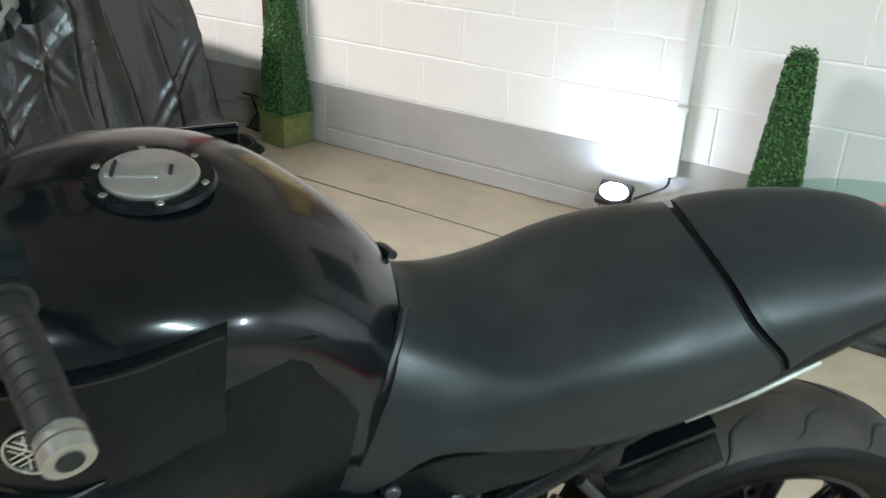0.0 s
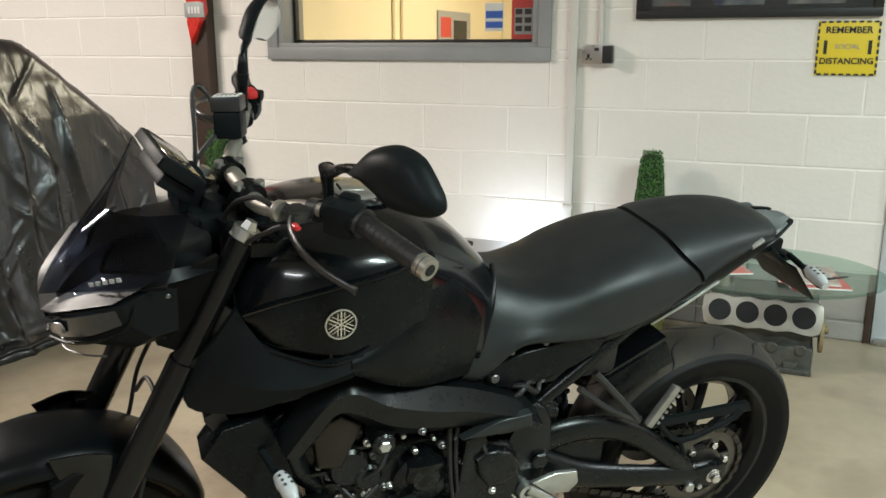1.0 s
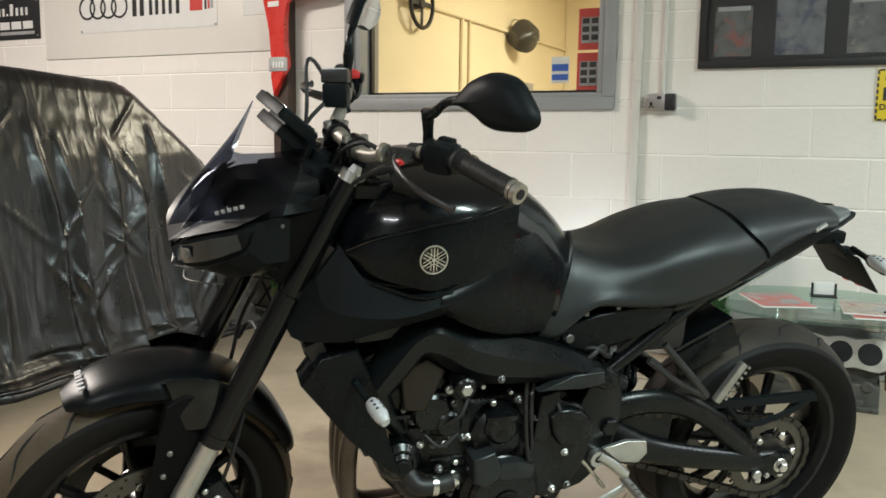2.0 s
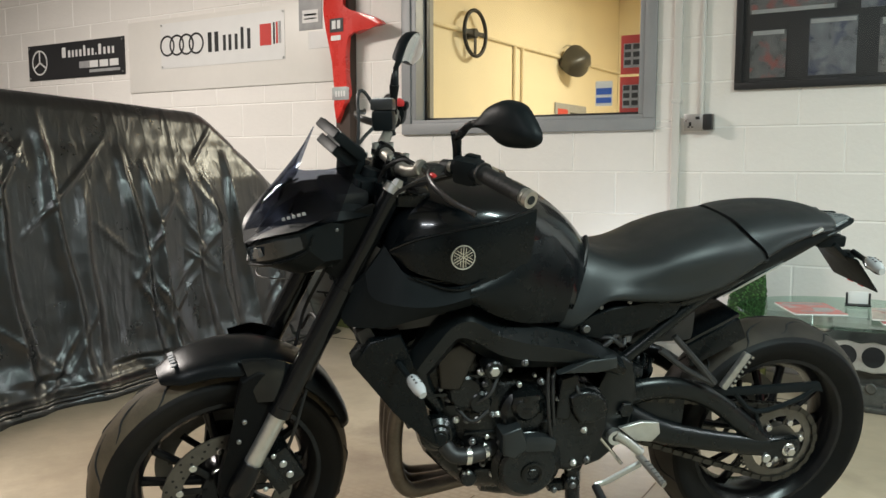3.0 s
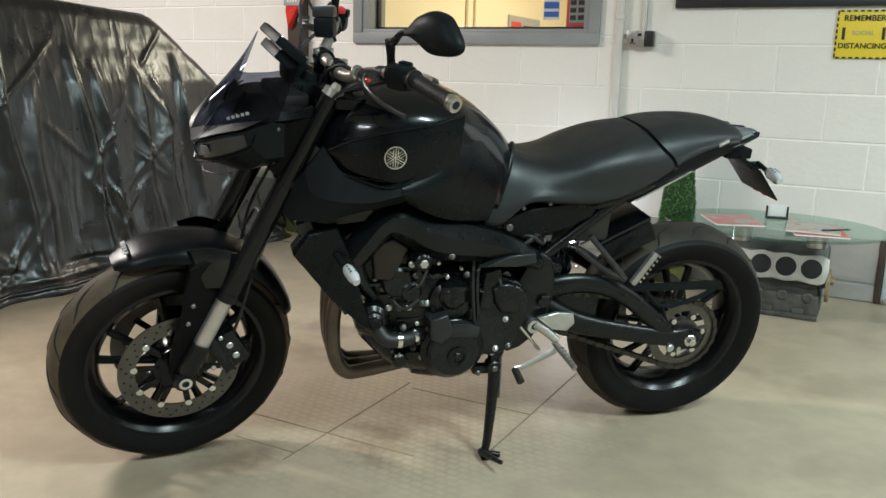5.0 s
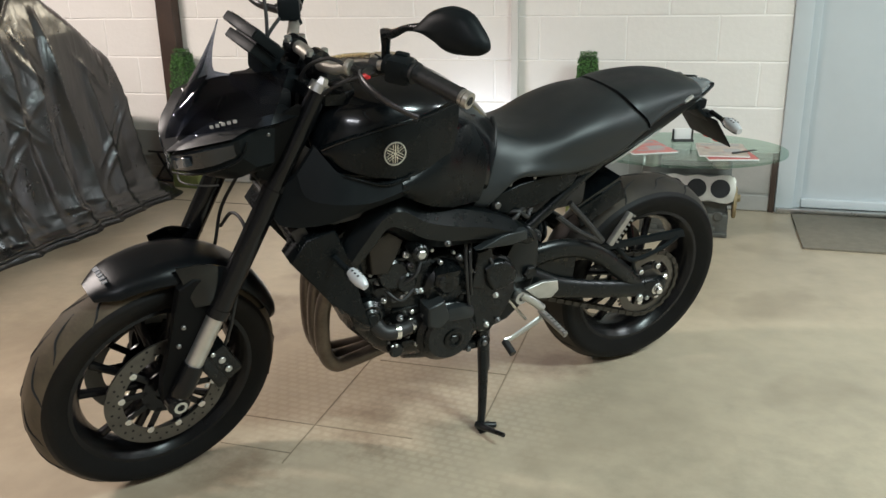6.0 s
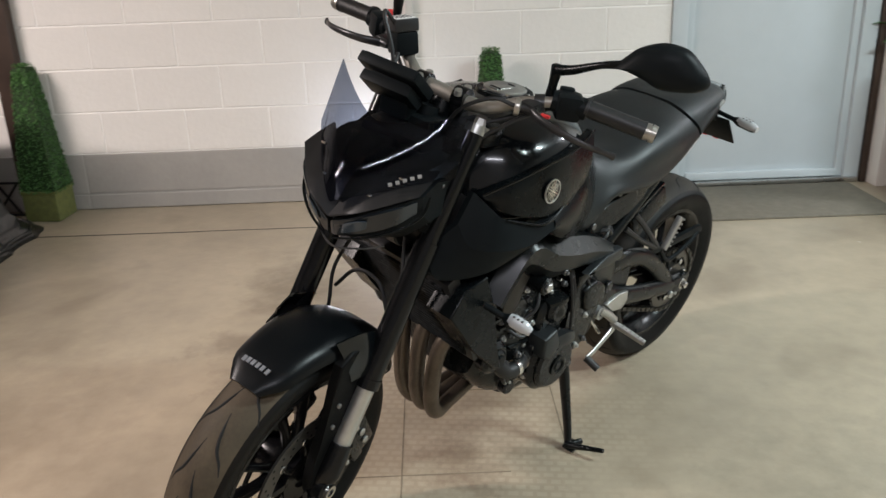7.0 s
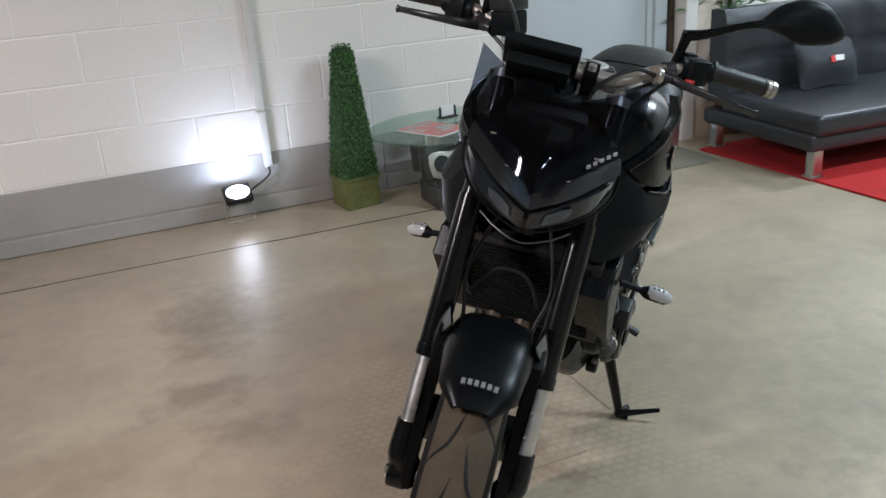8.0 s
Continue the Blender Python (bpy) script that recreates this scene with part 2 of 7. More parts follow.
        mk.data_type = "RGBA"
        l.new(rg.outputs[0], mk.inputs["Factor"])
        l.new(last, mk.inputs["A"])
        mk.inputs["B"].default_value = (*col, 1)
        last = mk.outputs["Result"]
    # scattered pale chips
    vo = n.new("ShaderNodeTexVoronoi")
    vo.inputs["Scale"].default_value = 2.2
    l.new(tc.outputs["Object"], vo.inputs["Vector"])
    vr = n.new("ShaderNodeMapRange")
    vr.inputs["From Min"].default_value, vr.inputs["From Max"].default_value, vr.inputs["To Max"].default_value = 0.016, 0.010, 0.7
    l.new(vo.outputs["Distance"], vr.inputs["Value"])
    mv = n.new("ShaderNodeMix")
    mv.data_type = "RGBA"
    l.new(vr.outputs[0], mv.inputs["Factor"])
    l.new(last, mv.inputs["A"])
    mv.inputs["B"].default_value = (0.6, 0.57, 0.5, 1)
    l.new(mv.outputs["Result"], b.inputs["Base Color"])
    return m


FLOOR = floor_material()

# ---- mesh helpers ----
def V(*a):
    return Vector(a)


def thing(name, m, label, category, group="", kind=""):
    """An Empty at a thing's base."""
    ob = new(name)
    ob.empty_display_size = 0.1
    ob.matrix_world = m
    return tagged(ob, label, category, group, kind)


def mesh_of(name, bm, mat, smooth=40):
    me = bpy.data.meshes.new(name)
    bmesh.ops.recalc_face_normals(bm, faces=bm.faces)
    bm.to_mesh(me)
    bm.free()
    me.materials.append(mat)
    if smooth:
        me.polygons.foreach_set("use_smooth", [True] * len(me.polygons))
        me.set_sharp_from_angle(angle=radians(smooth))
    return me


def part(name, bm, mat, parent=None, label="", smooth=40, m=None):
    ob = new(name, mesh_of(name, bm, mat, smooth))
    ob.parent = parent
    if m is not None:
        ob.matrix_basis = m
    if label:
        ob["label"] = label
    return ob


def solid(name, bm, mat, label, category, group="", kind="", smooth=40, m=None):
    return tagged(part(name, bm, mat, None, "", smooth, m), label, category, group, kind)


def joined(*parts_):
    out = bmesh.new()
    for b in parts_:
        me = bpy.data.meshes.new("tmp")
        b.to_mesh(me)
        b.free()
        out.from_mesh(me)
        bpy.data.meshes.remove(me)
    return out


def moved(bm, m):
    bmesh.ops.transform(bm, matrix=m, verts=bm.verts)
    return bm


def box(c, s, bevel=0.0, m=None, seg=2):
    bm = bmesh.new()
    bmesh.ops.create_cube(bm, size=1, matrix=Matrix.Translation(c) @ Matrix.Diagonal((*s, 1)))
    if bevel:
        bmesh.ops.bevel(bm, geom=bm.edges[:], offset=bevel, segments=seg, profile=0.6, affect="EDGES", clamp_overlap=True)
    if m is not None:
        moved(bm, m)
    return bm


def span(x0, x1, y0, y1, z0, z1, bevel=0.0):
    return box(((x0 + x1) / 2, (y0 + y1) / 2, (z0 + z1) / 2), (abs(x1 - x0), abs(y1 - y0), abs(z1 - z0)), bevel)


def spline(pts, n=4, closed=False):
    """Catmull-Rom through the points."""
    pts = [Vector(p) for p in pts]
    if n < 2 or len(pts) < 3:
        return pts
    out, k = [], len(pts)
    for i in range(k if closed else k - 1):
        p1, p2 = pts[i], pts[(i + 1) % k]
        p0 = pts[i - 1] if closed or i else p1 * 2 - p2
        p3 = pts[(i + 2) % k] if closed or i + 2 < k else p2 * 2 - p1
        for j in range(n):
            t = j / n
            out.append(0.5 * ((2 * p1) + (p2 - p0) * t + (2 * p0 - 5 * p1 + 4 * p2 - p3) * t * t + (3 * p1 - p0 - 3 * p2 + p3) * t ** 3))
    if not closed:
        out.append(pts[-1])
    return out


def skin(rings, closed=True, caps=True):
    """Faces between rings of equal length."""
    bm = bmesh.new()
    rows = [[bm.verts.new(p) for p in r] for r in rings]
    k = len(rows[0])
    for a, b in zip(rows, rows[1:]):
        for j in range(k if closed else k - 1):
            bm.faces.new((a[j], a[(j + 1) % k], b[(j + 1) % k], b[j]))
    if caps and closed:
        bm.faces.new(rows[0][::-1])
        bm.faces.new(rows[-1])
    return bm


def tube(pts, r, seg=10, n=4, flat=1.0):
    """A round (or flattened) bar along a smooth line; r: one radius or one a point."""
    path = spline(pts, n)
    k = len(path)
    rs = [r] * k if isinstance(r, (int, float)) else [float(np.interp(i / (k - 1) * (len(r) - 1), range(len(r)), r)) for i in range(k)]
    rings, up = [], None
    for i, p in enumerate(path):
        d = (path[min(i + 1, k - 1)] - path[max(i - 1, 0)]).normalized()
        if up is None:
            up = d.orthogonal().normalized() if abs(d.z) > 0.9 else V(0, 0, 1)
        up = (up - d * up.dot(d)).normalized()
        side = d.cross(up)
        rings.append([p + (up * math.cos(a) + side * math.sin(a) * flat) * rs[i] for a in (2 * math.pi * j / seg for j in range(seg))])
    return skin(rings)


def lathe(profile, seg=48, a0=0.0, a1=360.0, centre=(0, 0, 0)):
    """Turns (radius, y) points about the Y axis; angles run from +X to +Z."""
    full = abs(a1 - a0) >= 359.9
    steps = seg if full else seg + 1
    rings = []
    for i in range(steps):
        a = radians(a0 + (a1 - a0) * i / seg)
        rings.append([V(centre[0] + r * math.cos(a), centre[1] + y, centre[2] + r * math.sin(a)) for r, y in profile])
    if full:
        rings.append(rings[0])
    bm = skin(rings, closed=True, caps=not full)
    bmesh.ops.remove_doubles(bm, verts=bm.verts, dist=1e-6)
    return bm


def disc(c, r, y0, y1, bevel=0.0, seg=24):
    """A short round block with its axis along Y."""
    b = min(bevel, r * 0.5, abs(y1 - y0) * 0.45)
    s = 1 if y1 > y0 else -1
    prof = [(0.0005, y0), (r - b, y0), (r, y0 + s * b), (r, y1 - s * b), (r - b, y1), (0.0005, y1)]
    return lathe(prof, seg, centre=c)


def plate(outline, y0, y1, bevel=0.0, n=1, taper=1.0):
    """An outline in X and Z, drawn out along Y; rounded on the face at y1."""
    pts = spline([V(x, 0, z) for x, z in outline], n, True) if n > 1 else [V(x, 0, z) for x, z in outline]
    bm = bmesh.new()
    a = [bm.verts.new((p.x, y0, p.z)) for p in pts]
    b = [bm.verts.new((p.x, y1, p.z)) for p in pts]
    k = len(pts)
    for j in range(k):
        bm.faces.new((a[j], a[(j + 1) % k], b[(j + 1) % k], b[j]))
    bm.faces.new(a[::-1])
    top = bm.faces.new(b)
    if bevel:
        bmesh.ops.bevel(bm, geom=list(top.edges), offset=bevel, segments=3, profile=0.5, affect="EDGES", clamp_overlap=True)
    return bm


def hull(stations, nu=4, nv=5, mirror=True):
    """A body skinned over half sections (rows of x, y, z from the top centre line to the bottom one), mirrored in Y."""
    secs = [spline(s, nv) for s in stations]
    lines = [spline([s[j] for s in secs], nu) for j in range(len(secs[0]))]
    rings = []
    for i in range(len(lines[0])):
        half = [ln[i] for ln in lines]
        if mirror:
            for p in (half[0], half[-1]):
                p.y = 0.0
            rings.append(half + [V(p.x, -p.y, p.z) for p in half[-2:0:-1]])
        else:
            rings.append(half)
    return skin(rings, closed=True)


def bolt(c, r=0.006, h=0.006, side=1):
    return disc(c, r, 0, side * h, 0.0015, 12)

# ---- the garage ----
def cut(rects, hole):
    out = []
    for x0, x1, z0, z1 in rects:
        hx0, hx1, hz0, hz1 = hole
        if x1 <= hx0 or x0 >= hx1 or z1 <= hz0 or z0 >= hz1:
            out.append((x0, x1, z0, z1))
            continue
        if z0 < hz0:
            out.append((x0, x1, z0, hz0))
        if z1 > hz1:
            out.append((x0, x1, hz1, z1))
        lo, hi = max(z0, hz0), min(z1, hz1)
        if x0 < hx0:
            out.append((x0, hx0, lo, hi))
        if x1 > hx1:
            out.append((hx1, x1, lo, hi))
    return out


WINDOW = (-1.62, -0.18, 1.235, 2.16)
DOOR = (1.335, 2.415, 0.0, 2.08)
WEST, EAST, SOUTH, TOP = -7.0, 5.5, -7.5, 3.0

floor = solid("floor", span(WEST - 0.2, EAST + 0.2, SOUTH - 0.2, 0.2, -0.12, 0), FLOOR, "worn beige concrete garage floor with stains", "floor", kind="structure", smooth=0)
rects = cut(cut([(WEST - 0.2, EAST + 0.2, 0.0, TOP)], WINDOW), DOOR)
wall_north = solid("wall_north", joined(*[span(x0, x1, 0.005, 0.2, z0, z1) for x0, x1, z0, z1 in rects]), MORTAR, "white painted concrete block wall", "wall", kind="structure", smooth=0)
# unseen closing walls; their grey keeps bounced light low for deeper contrast
solid("wall_west", span(WEST - 0.2, WEST, SOUTH, 0.0, 0, TOP), DIM_WALL, "plain grey side wall added out of view", "wall", kind="structure", smooth=0)
solid("wall_east", span(EAST, EAST + 0.2, SOUTH, 0.0, 0, TOP), DIM_WALL, "plain grey side wall added out of view", "wall", kind="structure", smooth=0)
solid("wall_south", span(WEST - 0.2, EAST + 0.2, SOUTH - 0.2, SOUTH, 0, TOP), DIM_WALL, "plain grey rear wall added out of view", "wall", kind="structure", smooth=0)
# unseen ceiling; its pale tone lifts the reflections on the motorcycle
solid("ceiling", span(WEST - 0.2, EAST + 0.2, SOUTH - 0.2, 0.2, TOP, TOP + 0.15), CEIL, "plain pale ceiling added out of view", "ceiling", kind="structure", smooth=0)

# window between garage and office
window_1 = thing("window_1", pose(0, 0, 0), "interior window in a grey painted wooden frame", "window", kind="structure")
x0, x1, z0, z1 = WINDOW


def frame_of(x0, x1, z0, z1, w, ya, yb, bev):
    return joined(span(x0, x1, ya, yb, z0, z0 + w, bev), span(x0, x1, ya, yb, z1 - w, z1, bev),
                  span(x0, x0 + w, ya, yb, z0 + w, z1 - w, bev), span(x1 - w, x1, ya, yb, z0 + w, z1 - w, bev))


part("architrave", frame_of(x0 - 0.057, x1 + 0.054, z0 - 0.045, z1 + 0.05, 0.062, -0.022, 0.0, 0.004), GREYWOOD, window_1)
part("window_frame", frame_of(x0 + 0.003, x1 - 0.003, z0 + 0.003, z1 - 0.003, 0.036, -0.010, 0.195, 0.004), GREYWOOD, window_1)
part("glazing_bead", frame_of(x0 + 0.04, x1 - 0.04, z0 + 0.04, z1 - 0.04, 0.016, 0.09, 0.125, 0.003), BLACKPL, window_1)
pane = part("pane", span(x0 + 0.042, x1 - 0.042, 0.105, 0.111, z0 + 0.042, z1 - 0.042), WINGLASS, window_1, "clear glass pane", smooth=0)
pane.visible_shadow = False

# door
door_1 = thing("door_1", pose(0, 0, 0), "closed pale grey painted flush door in a matching frame", "door", kind="structure")
dx0, dx1, _, dz = DOOR
part("door_frame", joined(span(dx0 + 0.002, dx0 + 0.085, -0.012, 0.16, 0, dz - 0.002, 0.005), span(dx1 - 0.085, dx1 - 0.002, -0.012, 0.16, 0, dz - 0.002, 0.005),
     span(dx0 + 0.085, dx1 - 0.085, -0.012, 0.16, dz - 0.09, dz - 0.002, 0.005)), DOORPAINT, door_1)
part("door_stop", joined(span(dx0 + 0.085, dx0 + 0.125, 0.012, 0.05, 0.03, dz - 0.09, 0.003), span(dx1 - 0.125, dx1 - 0.085, 0.012, 0.05, 0.03, dz - 0.09, 0.003)), DOORPAINT, door_1)
part("door_leaf", span(dx0 + 0.09, dx1 - 0.09, 0.03, 0.075, 0.035, dz - 0.095, 0.004), DOORPAINT, door_1)
part("weather_bar", span(dx0 + 0.125, dx1 - 0.125, -0.004, 0.03, 0.034, 0.075, 0.006), DOORPAINT, door_1)
part("threshold", span(dx0 + 0.01, dx1 - 0.01, -0.03, 0.19, 0.0, 0.03, 0.006), STEEL, door_1, "worn metal threshold")

# office behind the window
OX0, OX1, OY = -1.75, 1.6, 4.1
solid("office_floor", span(OX0, OX1, 0.2, OY, -0.1, -0.001), MAT, "dark office floor", "floor", kind="structure", smooth=0)
solid("office_wall_north", span(OX0, OX1, OY, OY + 0.1, 0, 2.7), CREAM, "cream painted office wall", "wall", kind="structure", smooth=0)
office_wall_west = solid("office_wall_west", span(OX0 - 0.1, OX0 - 0.004, 0.2, OY + 0.1, 0, 2.7), CREAM, "cream painted block wall of the office", "wall", kind="structure", smooth=0)
solid("office_wall_east", span(OX1, OX1 + 0.1, 0.2, OY + 0.1, 0, 2.7), CREAM, "cream painted office wall", "wall", kind="structure", smooth=0)
solid("office_ceiling", span(OX0 - 0.1, OX1 + 0.1, 0.2, OY + 0.1, 2.7, 2.8), CREAM, "cream office ceiling", "ceiling", kind="structure", smooth=0)

# ---- things in the garage ----
def covered_car():
    """A car under a creased black sheet: rings from the hem up, drawn in towards the roof, with pleats that fall from pinched points."""
    cx, cy = -3.95, -1.72
    levels = [(0.0, 2.04, 1.46, 0.20), (0.012, 2.01, 1.43, 0.20), (0.06, 1.975, 1.38, 0.20), (0.2, 1.935, 1.35, 0.20), (0.44, 1.905, 1.32, 0.20), (0.65, 1.89, 1.28, 0.20), (0.80, 1.88, 1.205, 0.19), (0.94, 1.865, 1.085, 0.17),
              (1.04, 1.84, 0.965, 0.15), (1.14, 1.805, 0.835, 0.13), (1.23, 1.765, 0.715, 0.11), (1.268, 1.735, 0.665, 0.10), (1.284, 1.715, 0.635, 0.10), (1.290, 1.66, 0.58, 0.09), (1.293, 1.1, 0.32, 0.08), (1.296, 0.5, 0.12, 0.05)]
    fine = []
    for a, b in zip(levels, levels[1:]):
        k = max(1, int((b[0] - a[0]) / 0.014))
        for i in range(k):
            fine.append([a[q] + (b[q] - a[q]) * i / k for q in range(4)])
    fine.append(list(levels[-1]))
    n, girth = 1400, 12.0

    def outline(f, ax, ay, r):
        """The point and outward normal at the fraction f round a rectangle with rounded corners."""
        w, h, arc = 2 * (ax - r), 2 * (ay - r), math.pi * r / 2
        s = f * (2 * w + 2 * h + 4 * arc)
        for q, (ln, sx, sy) in enumerate(((h, 1, -1), (w, 1, 1), (h, -1, 1), (w, -1, -1))):
            d = (V(0, 1), V(-1, 0), V(0, -1), V(1, 0))[q]
            nm = (V(1, 0), V(0, 1), V(-1, 0), V(0, -1))[q]
            start = V(sx * (ax - r), sy * (ay - r))
            if s <= ln:
                return start + nm * r + d * s, nm
            s -= ln
            if s <= arc:
                a = s / arc * math.pi / 2
                c = start + d * ln
                nn = nm * math.cos(a) + d * math.sin(a)
                return c + nn * r, nn
            s -= arc
        return V(ax, -ay + r), V(1, 0)

    # pleats: where along the girth, the height they start from, drift, height of the ridge, width
    rnd = random.Random(23)
    pleats, u = [], -girth / 2
    while u < girth / 2:
        pleats.append((u, rnd.uniform(0.80, 1.22), rnd.uniform(-0.04, 0.24), rnd.uniform(0.022, 0.062), rnd.uniform(0.04, 0.09)))
        if rnd.random() < 0.55:
            pleats.append((u + rnd.uniform(0.03, 0.08), rnd.uniform(0.55, 1.0), rnd.uniform(-0.25, 0.2), rnd.uniform(0.015, 0.04), rnd.uniform(0.025, 0.05)))
        u += rnd.uniform(0.11, 0.27)
    # short slanting tucks that run from one pleat to the next
    tucks = [(rnd.uniform(-girth / 2, girth / 2), rnd.uniform(0.15, 1.2), rnd.uniform(0.5, 1.2) * rnd.choice((-1, 1)), rnd.uniform(0.10, 0.26), rnd.uniform(0.008, 0.018)) for _ in range(120)]
    rings = []
    for z, ax, ay, r in fine:
        round_ = 4 * (ax - r) + 4 * (ay - r) + 2 * math.pi * r
        us = ((np.arange(n) + 0.5) / n * round_ - (ay - r) + round_ / 2) % round_ - round_ / 2
        d = np.full(n, -0.030)
        for pu, top, drift, amp, wd in pleats:
            fall = top - z
            if fall <= 0:
                continue
            g = min(1.0, fall / 0.25) ** 0.8
            off = us - pu - drift * fall * 0.6
            off = off + 0.012 * math.sin(fall * 9 + pu * 7)
            w = wd * (0.45 + 0.75 * fall)
            side = np.where(off > 0, 1.0, 1.9)
            d += amp * g * np.maximum(0.0, 1 - np.abs(off) / (w * side)) ** 1.45
        for tu, tz, lean, ln, amp in tucks:
            along = (z - tz) / ln
            if abs(along) >= 1:
                continue
            off = us - tu - lean * (z - tz)
            d += amp * (1 - along * along) * np.maximum(0.0, 1 - np.abs(off) / 0.026) ** 1.3
        if z < 0.10:
            d = d * 0.5
        ring = []
        for j in range(n):
            p, nm = outline(j / n, ax, ay, r)
            v = us[j]
            e = 0.030 * noise.noise(V(v * 0.9, z * 0.8, 3)) + 0.006 * noise.noise(V(v * 4.5, z * 3.5, 12)) + 0.0022 * noise.noise(V(v * 17, z * 15, 8))
            if z < 0.12:
                e += 0.05 * noise.noise(V(v * 3.1, 40, z * 3))
            low = max(0.0, 1 - z / 0.16)
            # a heap of spare cloth at the corner by the wall
            e += 0.055 * low ** 0.6 * math.exp(-((v - 1.46) / 0.13) ** 2)
            fade = max(0.0, min(1.0, (1.30 - z) / 0.20))
            e, dd = e * (0.3 + 0.7 * fade), float(d[j]) * fade
            q = p + nm * (dd + e)
            zz = z + max(0.0, min(1.0, (z - 1.0) / 0.25)) * (0.008 * noise.noise(V(p.x * 2, p.y * 2, 7)) + 0.055 * max(0.0, min(1.0, (0.6 - p.y) / 1.2)))
            if 0.0 < z < 0.05:
                zz += 0.012 + 0.012 * noise.noise(V(v * 9, 13, 2))
            ring.append(V(cx + q.x, cy + q.y, max(0.001, zz)))
        rings.append(ring)
    t = thing("car_cover", pose(cx, cy, 0), "creased black vinyl cover draped over a parked car", "car cover")
    back = Matrix.Translation((-cx, -cy, 0))
    part("sheet", moved(skin(rings), back), COVER, t, smooth=180)
    hem = [rings[1][j] + V(0, 0, 0.006) for j in range(0, n, 5)]
    part("hem", moved(tube(hem + [hem[0]], 0.011, 8, 1), back), COVER, t, "rolled elastic hem", smooth=180)


covered_car()


def hedge_cone(x, y, turn):
    """A tall pyramid of artificial boxwood in a mossy square pot."""
    t = thing("topiary", pose(x, y, 0, 0, 0, turn), "tall artificial boxwood topiary pyramid in a mossy square pot", "plant", group="topiary pyramids against the wall")
    part("pot", joined(box((0, 0, 0.075), (0.185, 0.185, 0.15), 0.008), box((0, 0, 0.155), (0.195, 0.195, 0.02), 0.006)), MOSS, t, "green-brown mossy square pot")
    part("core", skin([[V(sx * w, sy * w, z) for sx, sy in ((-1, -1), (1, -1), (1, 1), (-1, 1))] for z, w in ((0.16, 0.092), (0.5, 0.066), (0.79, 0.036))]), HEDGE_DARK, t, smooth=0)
    rnd = random.Random(int(1000 + x * 100))
    verts, faces = [], []
    for i in range(5200):
        z = 0.155 + 0.655 * rnd.random() ** 1.05
        w = 0.098 - 0.058 * (z - 0.15) / 0.66
        side, u = rnd.randrange(4), rnd.uniform(-1, 1)
        if z > 0.775:
            p = V(rnd.uniform(-1, 1) * w, rnd.uniform(-1, 1) * w, z)
            nrm = V(0, 0, 1)
        else:
            p = V(w * u, -w, z) if side == 0 else V(w, w * u, z) if side == 1 else V(w * u, w, z) if side == 2 else V(-w, w * u, z)
            nrm = V(*((0, -1, 0.1), (1, 0, 0.1), (0, 1, 0.1), (-1, 0, 0.1))[side])
        nrm = (nrm + V(rnd.gauss(0, 0.6), rnd.gauss(0, 0.6), rnd.gauss(0.15, 0.6))).normalized()
        p = p + nrm * rnd.uniform(-0.006, 0.007)
        a = nrm.orthogonal().normalized()
        b = nrm.cross(a)
        th = rnd.uniform(0, 6.28)
        d1, d2 = a * math.cos(th) + b * math.sin(th), b * math.cos(th) - a * math.sin(th)
        s = rnd.uniform(0.005, 0.009)
        k = len(verts)
        verts += [p - d1 * s, p + d2 * s * 0.55 + nrm * 0.0015, p + d1 * s, p - d2 * s * 0.55 + nrm * 0.0015]
        faces.append((k, k + 1, k + 2, k + 3))
    me = bpy.data.meshes.new("leaves")
    me.from_pydata(verts, [], faces)
    me.materials.append(LEAF)
    ob = new("leaves", me)
    ob.parent = t
    tagged(ob, "dense small green plastic leaves", kind="stuff")
    return t


hedge_cone(0.385, -0.155, 8)
hedge_cone(-1.975, -0.105, -6)

# conduits, socket and timber post on the wall
solid("conduit", joined(span(-0.036, 0.002, -0.030, 0.0, 0.235, TOP, 0.004), *[span(-0.041, 0.007, -0.034, 0.0, z, z + 0.02, 0.003) for z in (0.5, 1.32, 2.1)]), PVC, "white square electrical trunking running up the wall", "conduit")
solid("conduit", tube([(0.105, -0.014, 1.262), (0.105, -0.014, 1.7), (0.105, -0.014, TOP)], 0.012, 12, 1), PVC, "thin round white conduit above the wall socket", "conduit")
sock = thing("wall_socket", pose(0.101, 0, 1.221), "double metal-clad wall socket with a black plug", "socket")
part("back_box", box((-0.002, -0.014, 0), (0.142, 0.028, 0.078), 0.004), STEEL, sock)
part("face_plate", box((-0.002, -0.031, 0), (0.146, 0.006, 0.084), 0.003), STEEL, sock, "worn grey metal face plate")
part("rocker_switch", box((-0.008, -0.037, 0.022), (0.02, 0.008, 0.014), 0.002), BLACKPL, sock)
part("socket_inset", joined(box((-0.045, -0.0345, -0.008), (0.012, 0.003, 0.02)), box((-0.052, -0.0345, -0.022), (0.01, 0.003, 0.006)), box((-0.034, -0.0345, -0.022), (0.01, 0.003, 0.006))), BLACKPL, sock)
part("plug", box((0.048, -0.055, 0.0), (0.046, 0.046, 0.078), 0.008), BLACKPL, sock, "black plug")
solid("timber_post", span(-2.135, -2.025, -0.075, 0.0, 0.0, TOP, 0.006), TIMBER, "dark stained upright timber post fixed to the wall", "post")

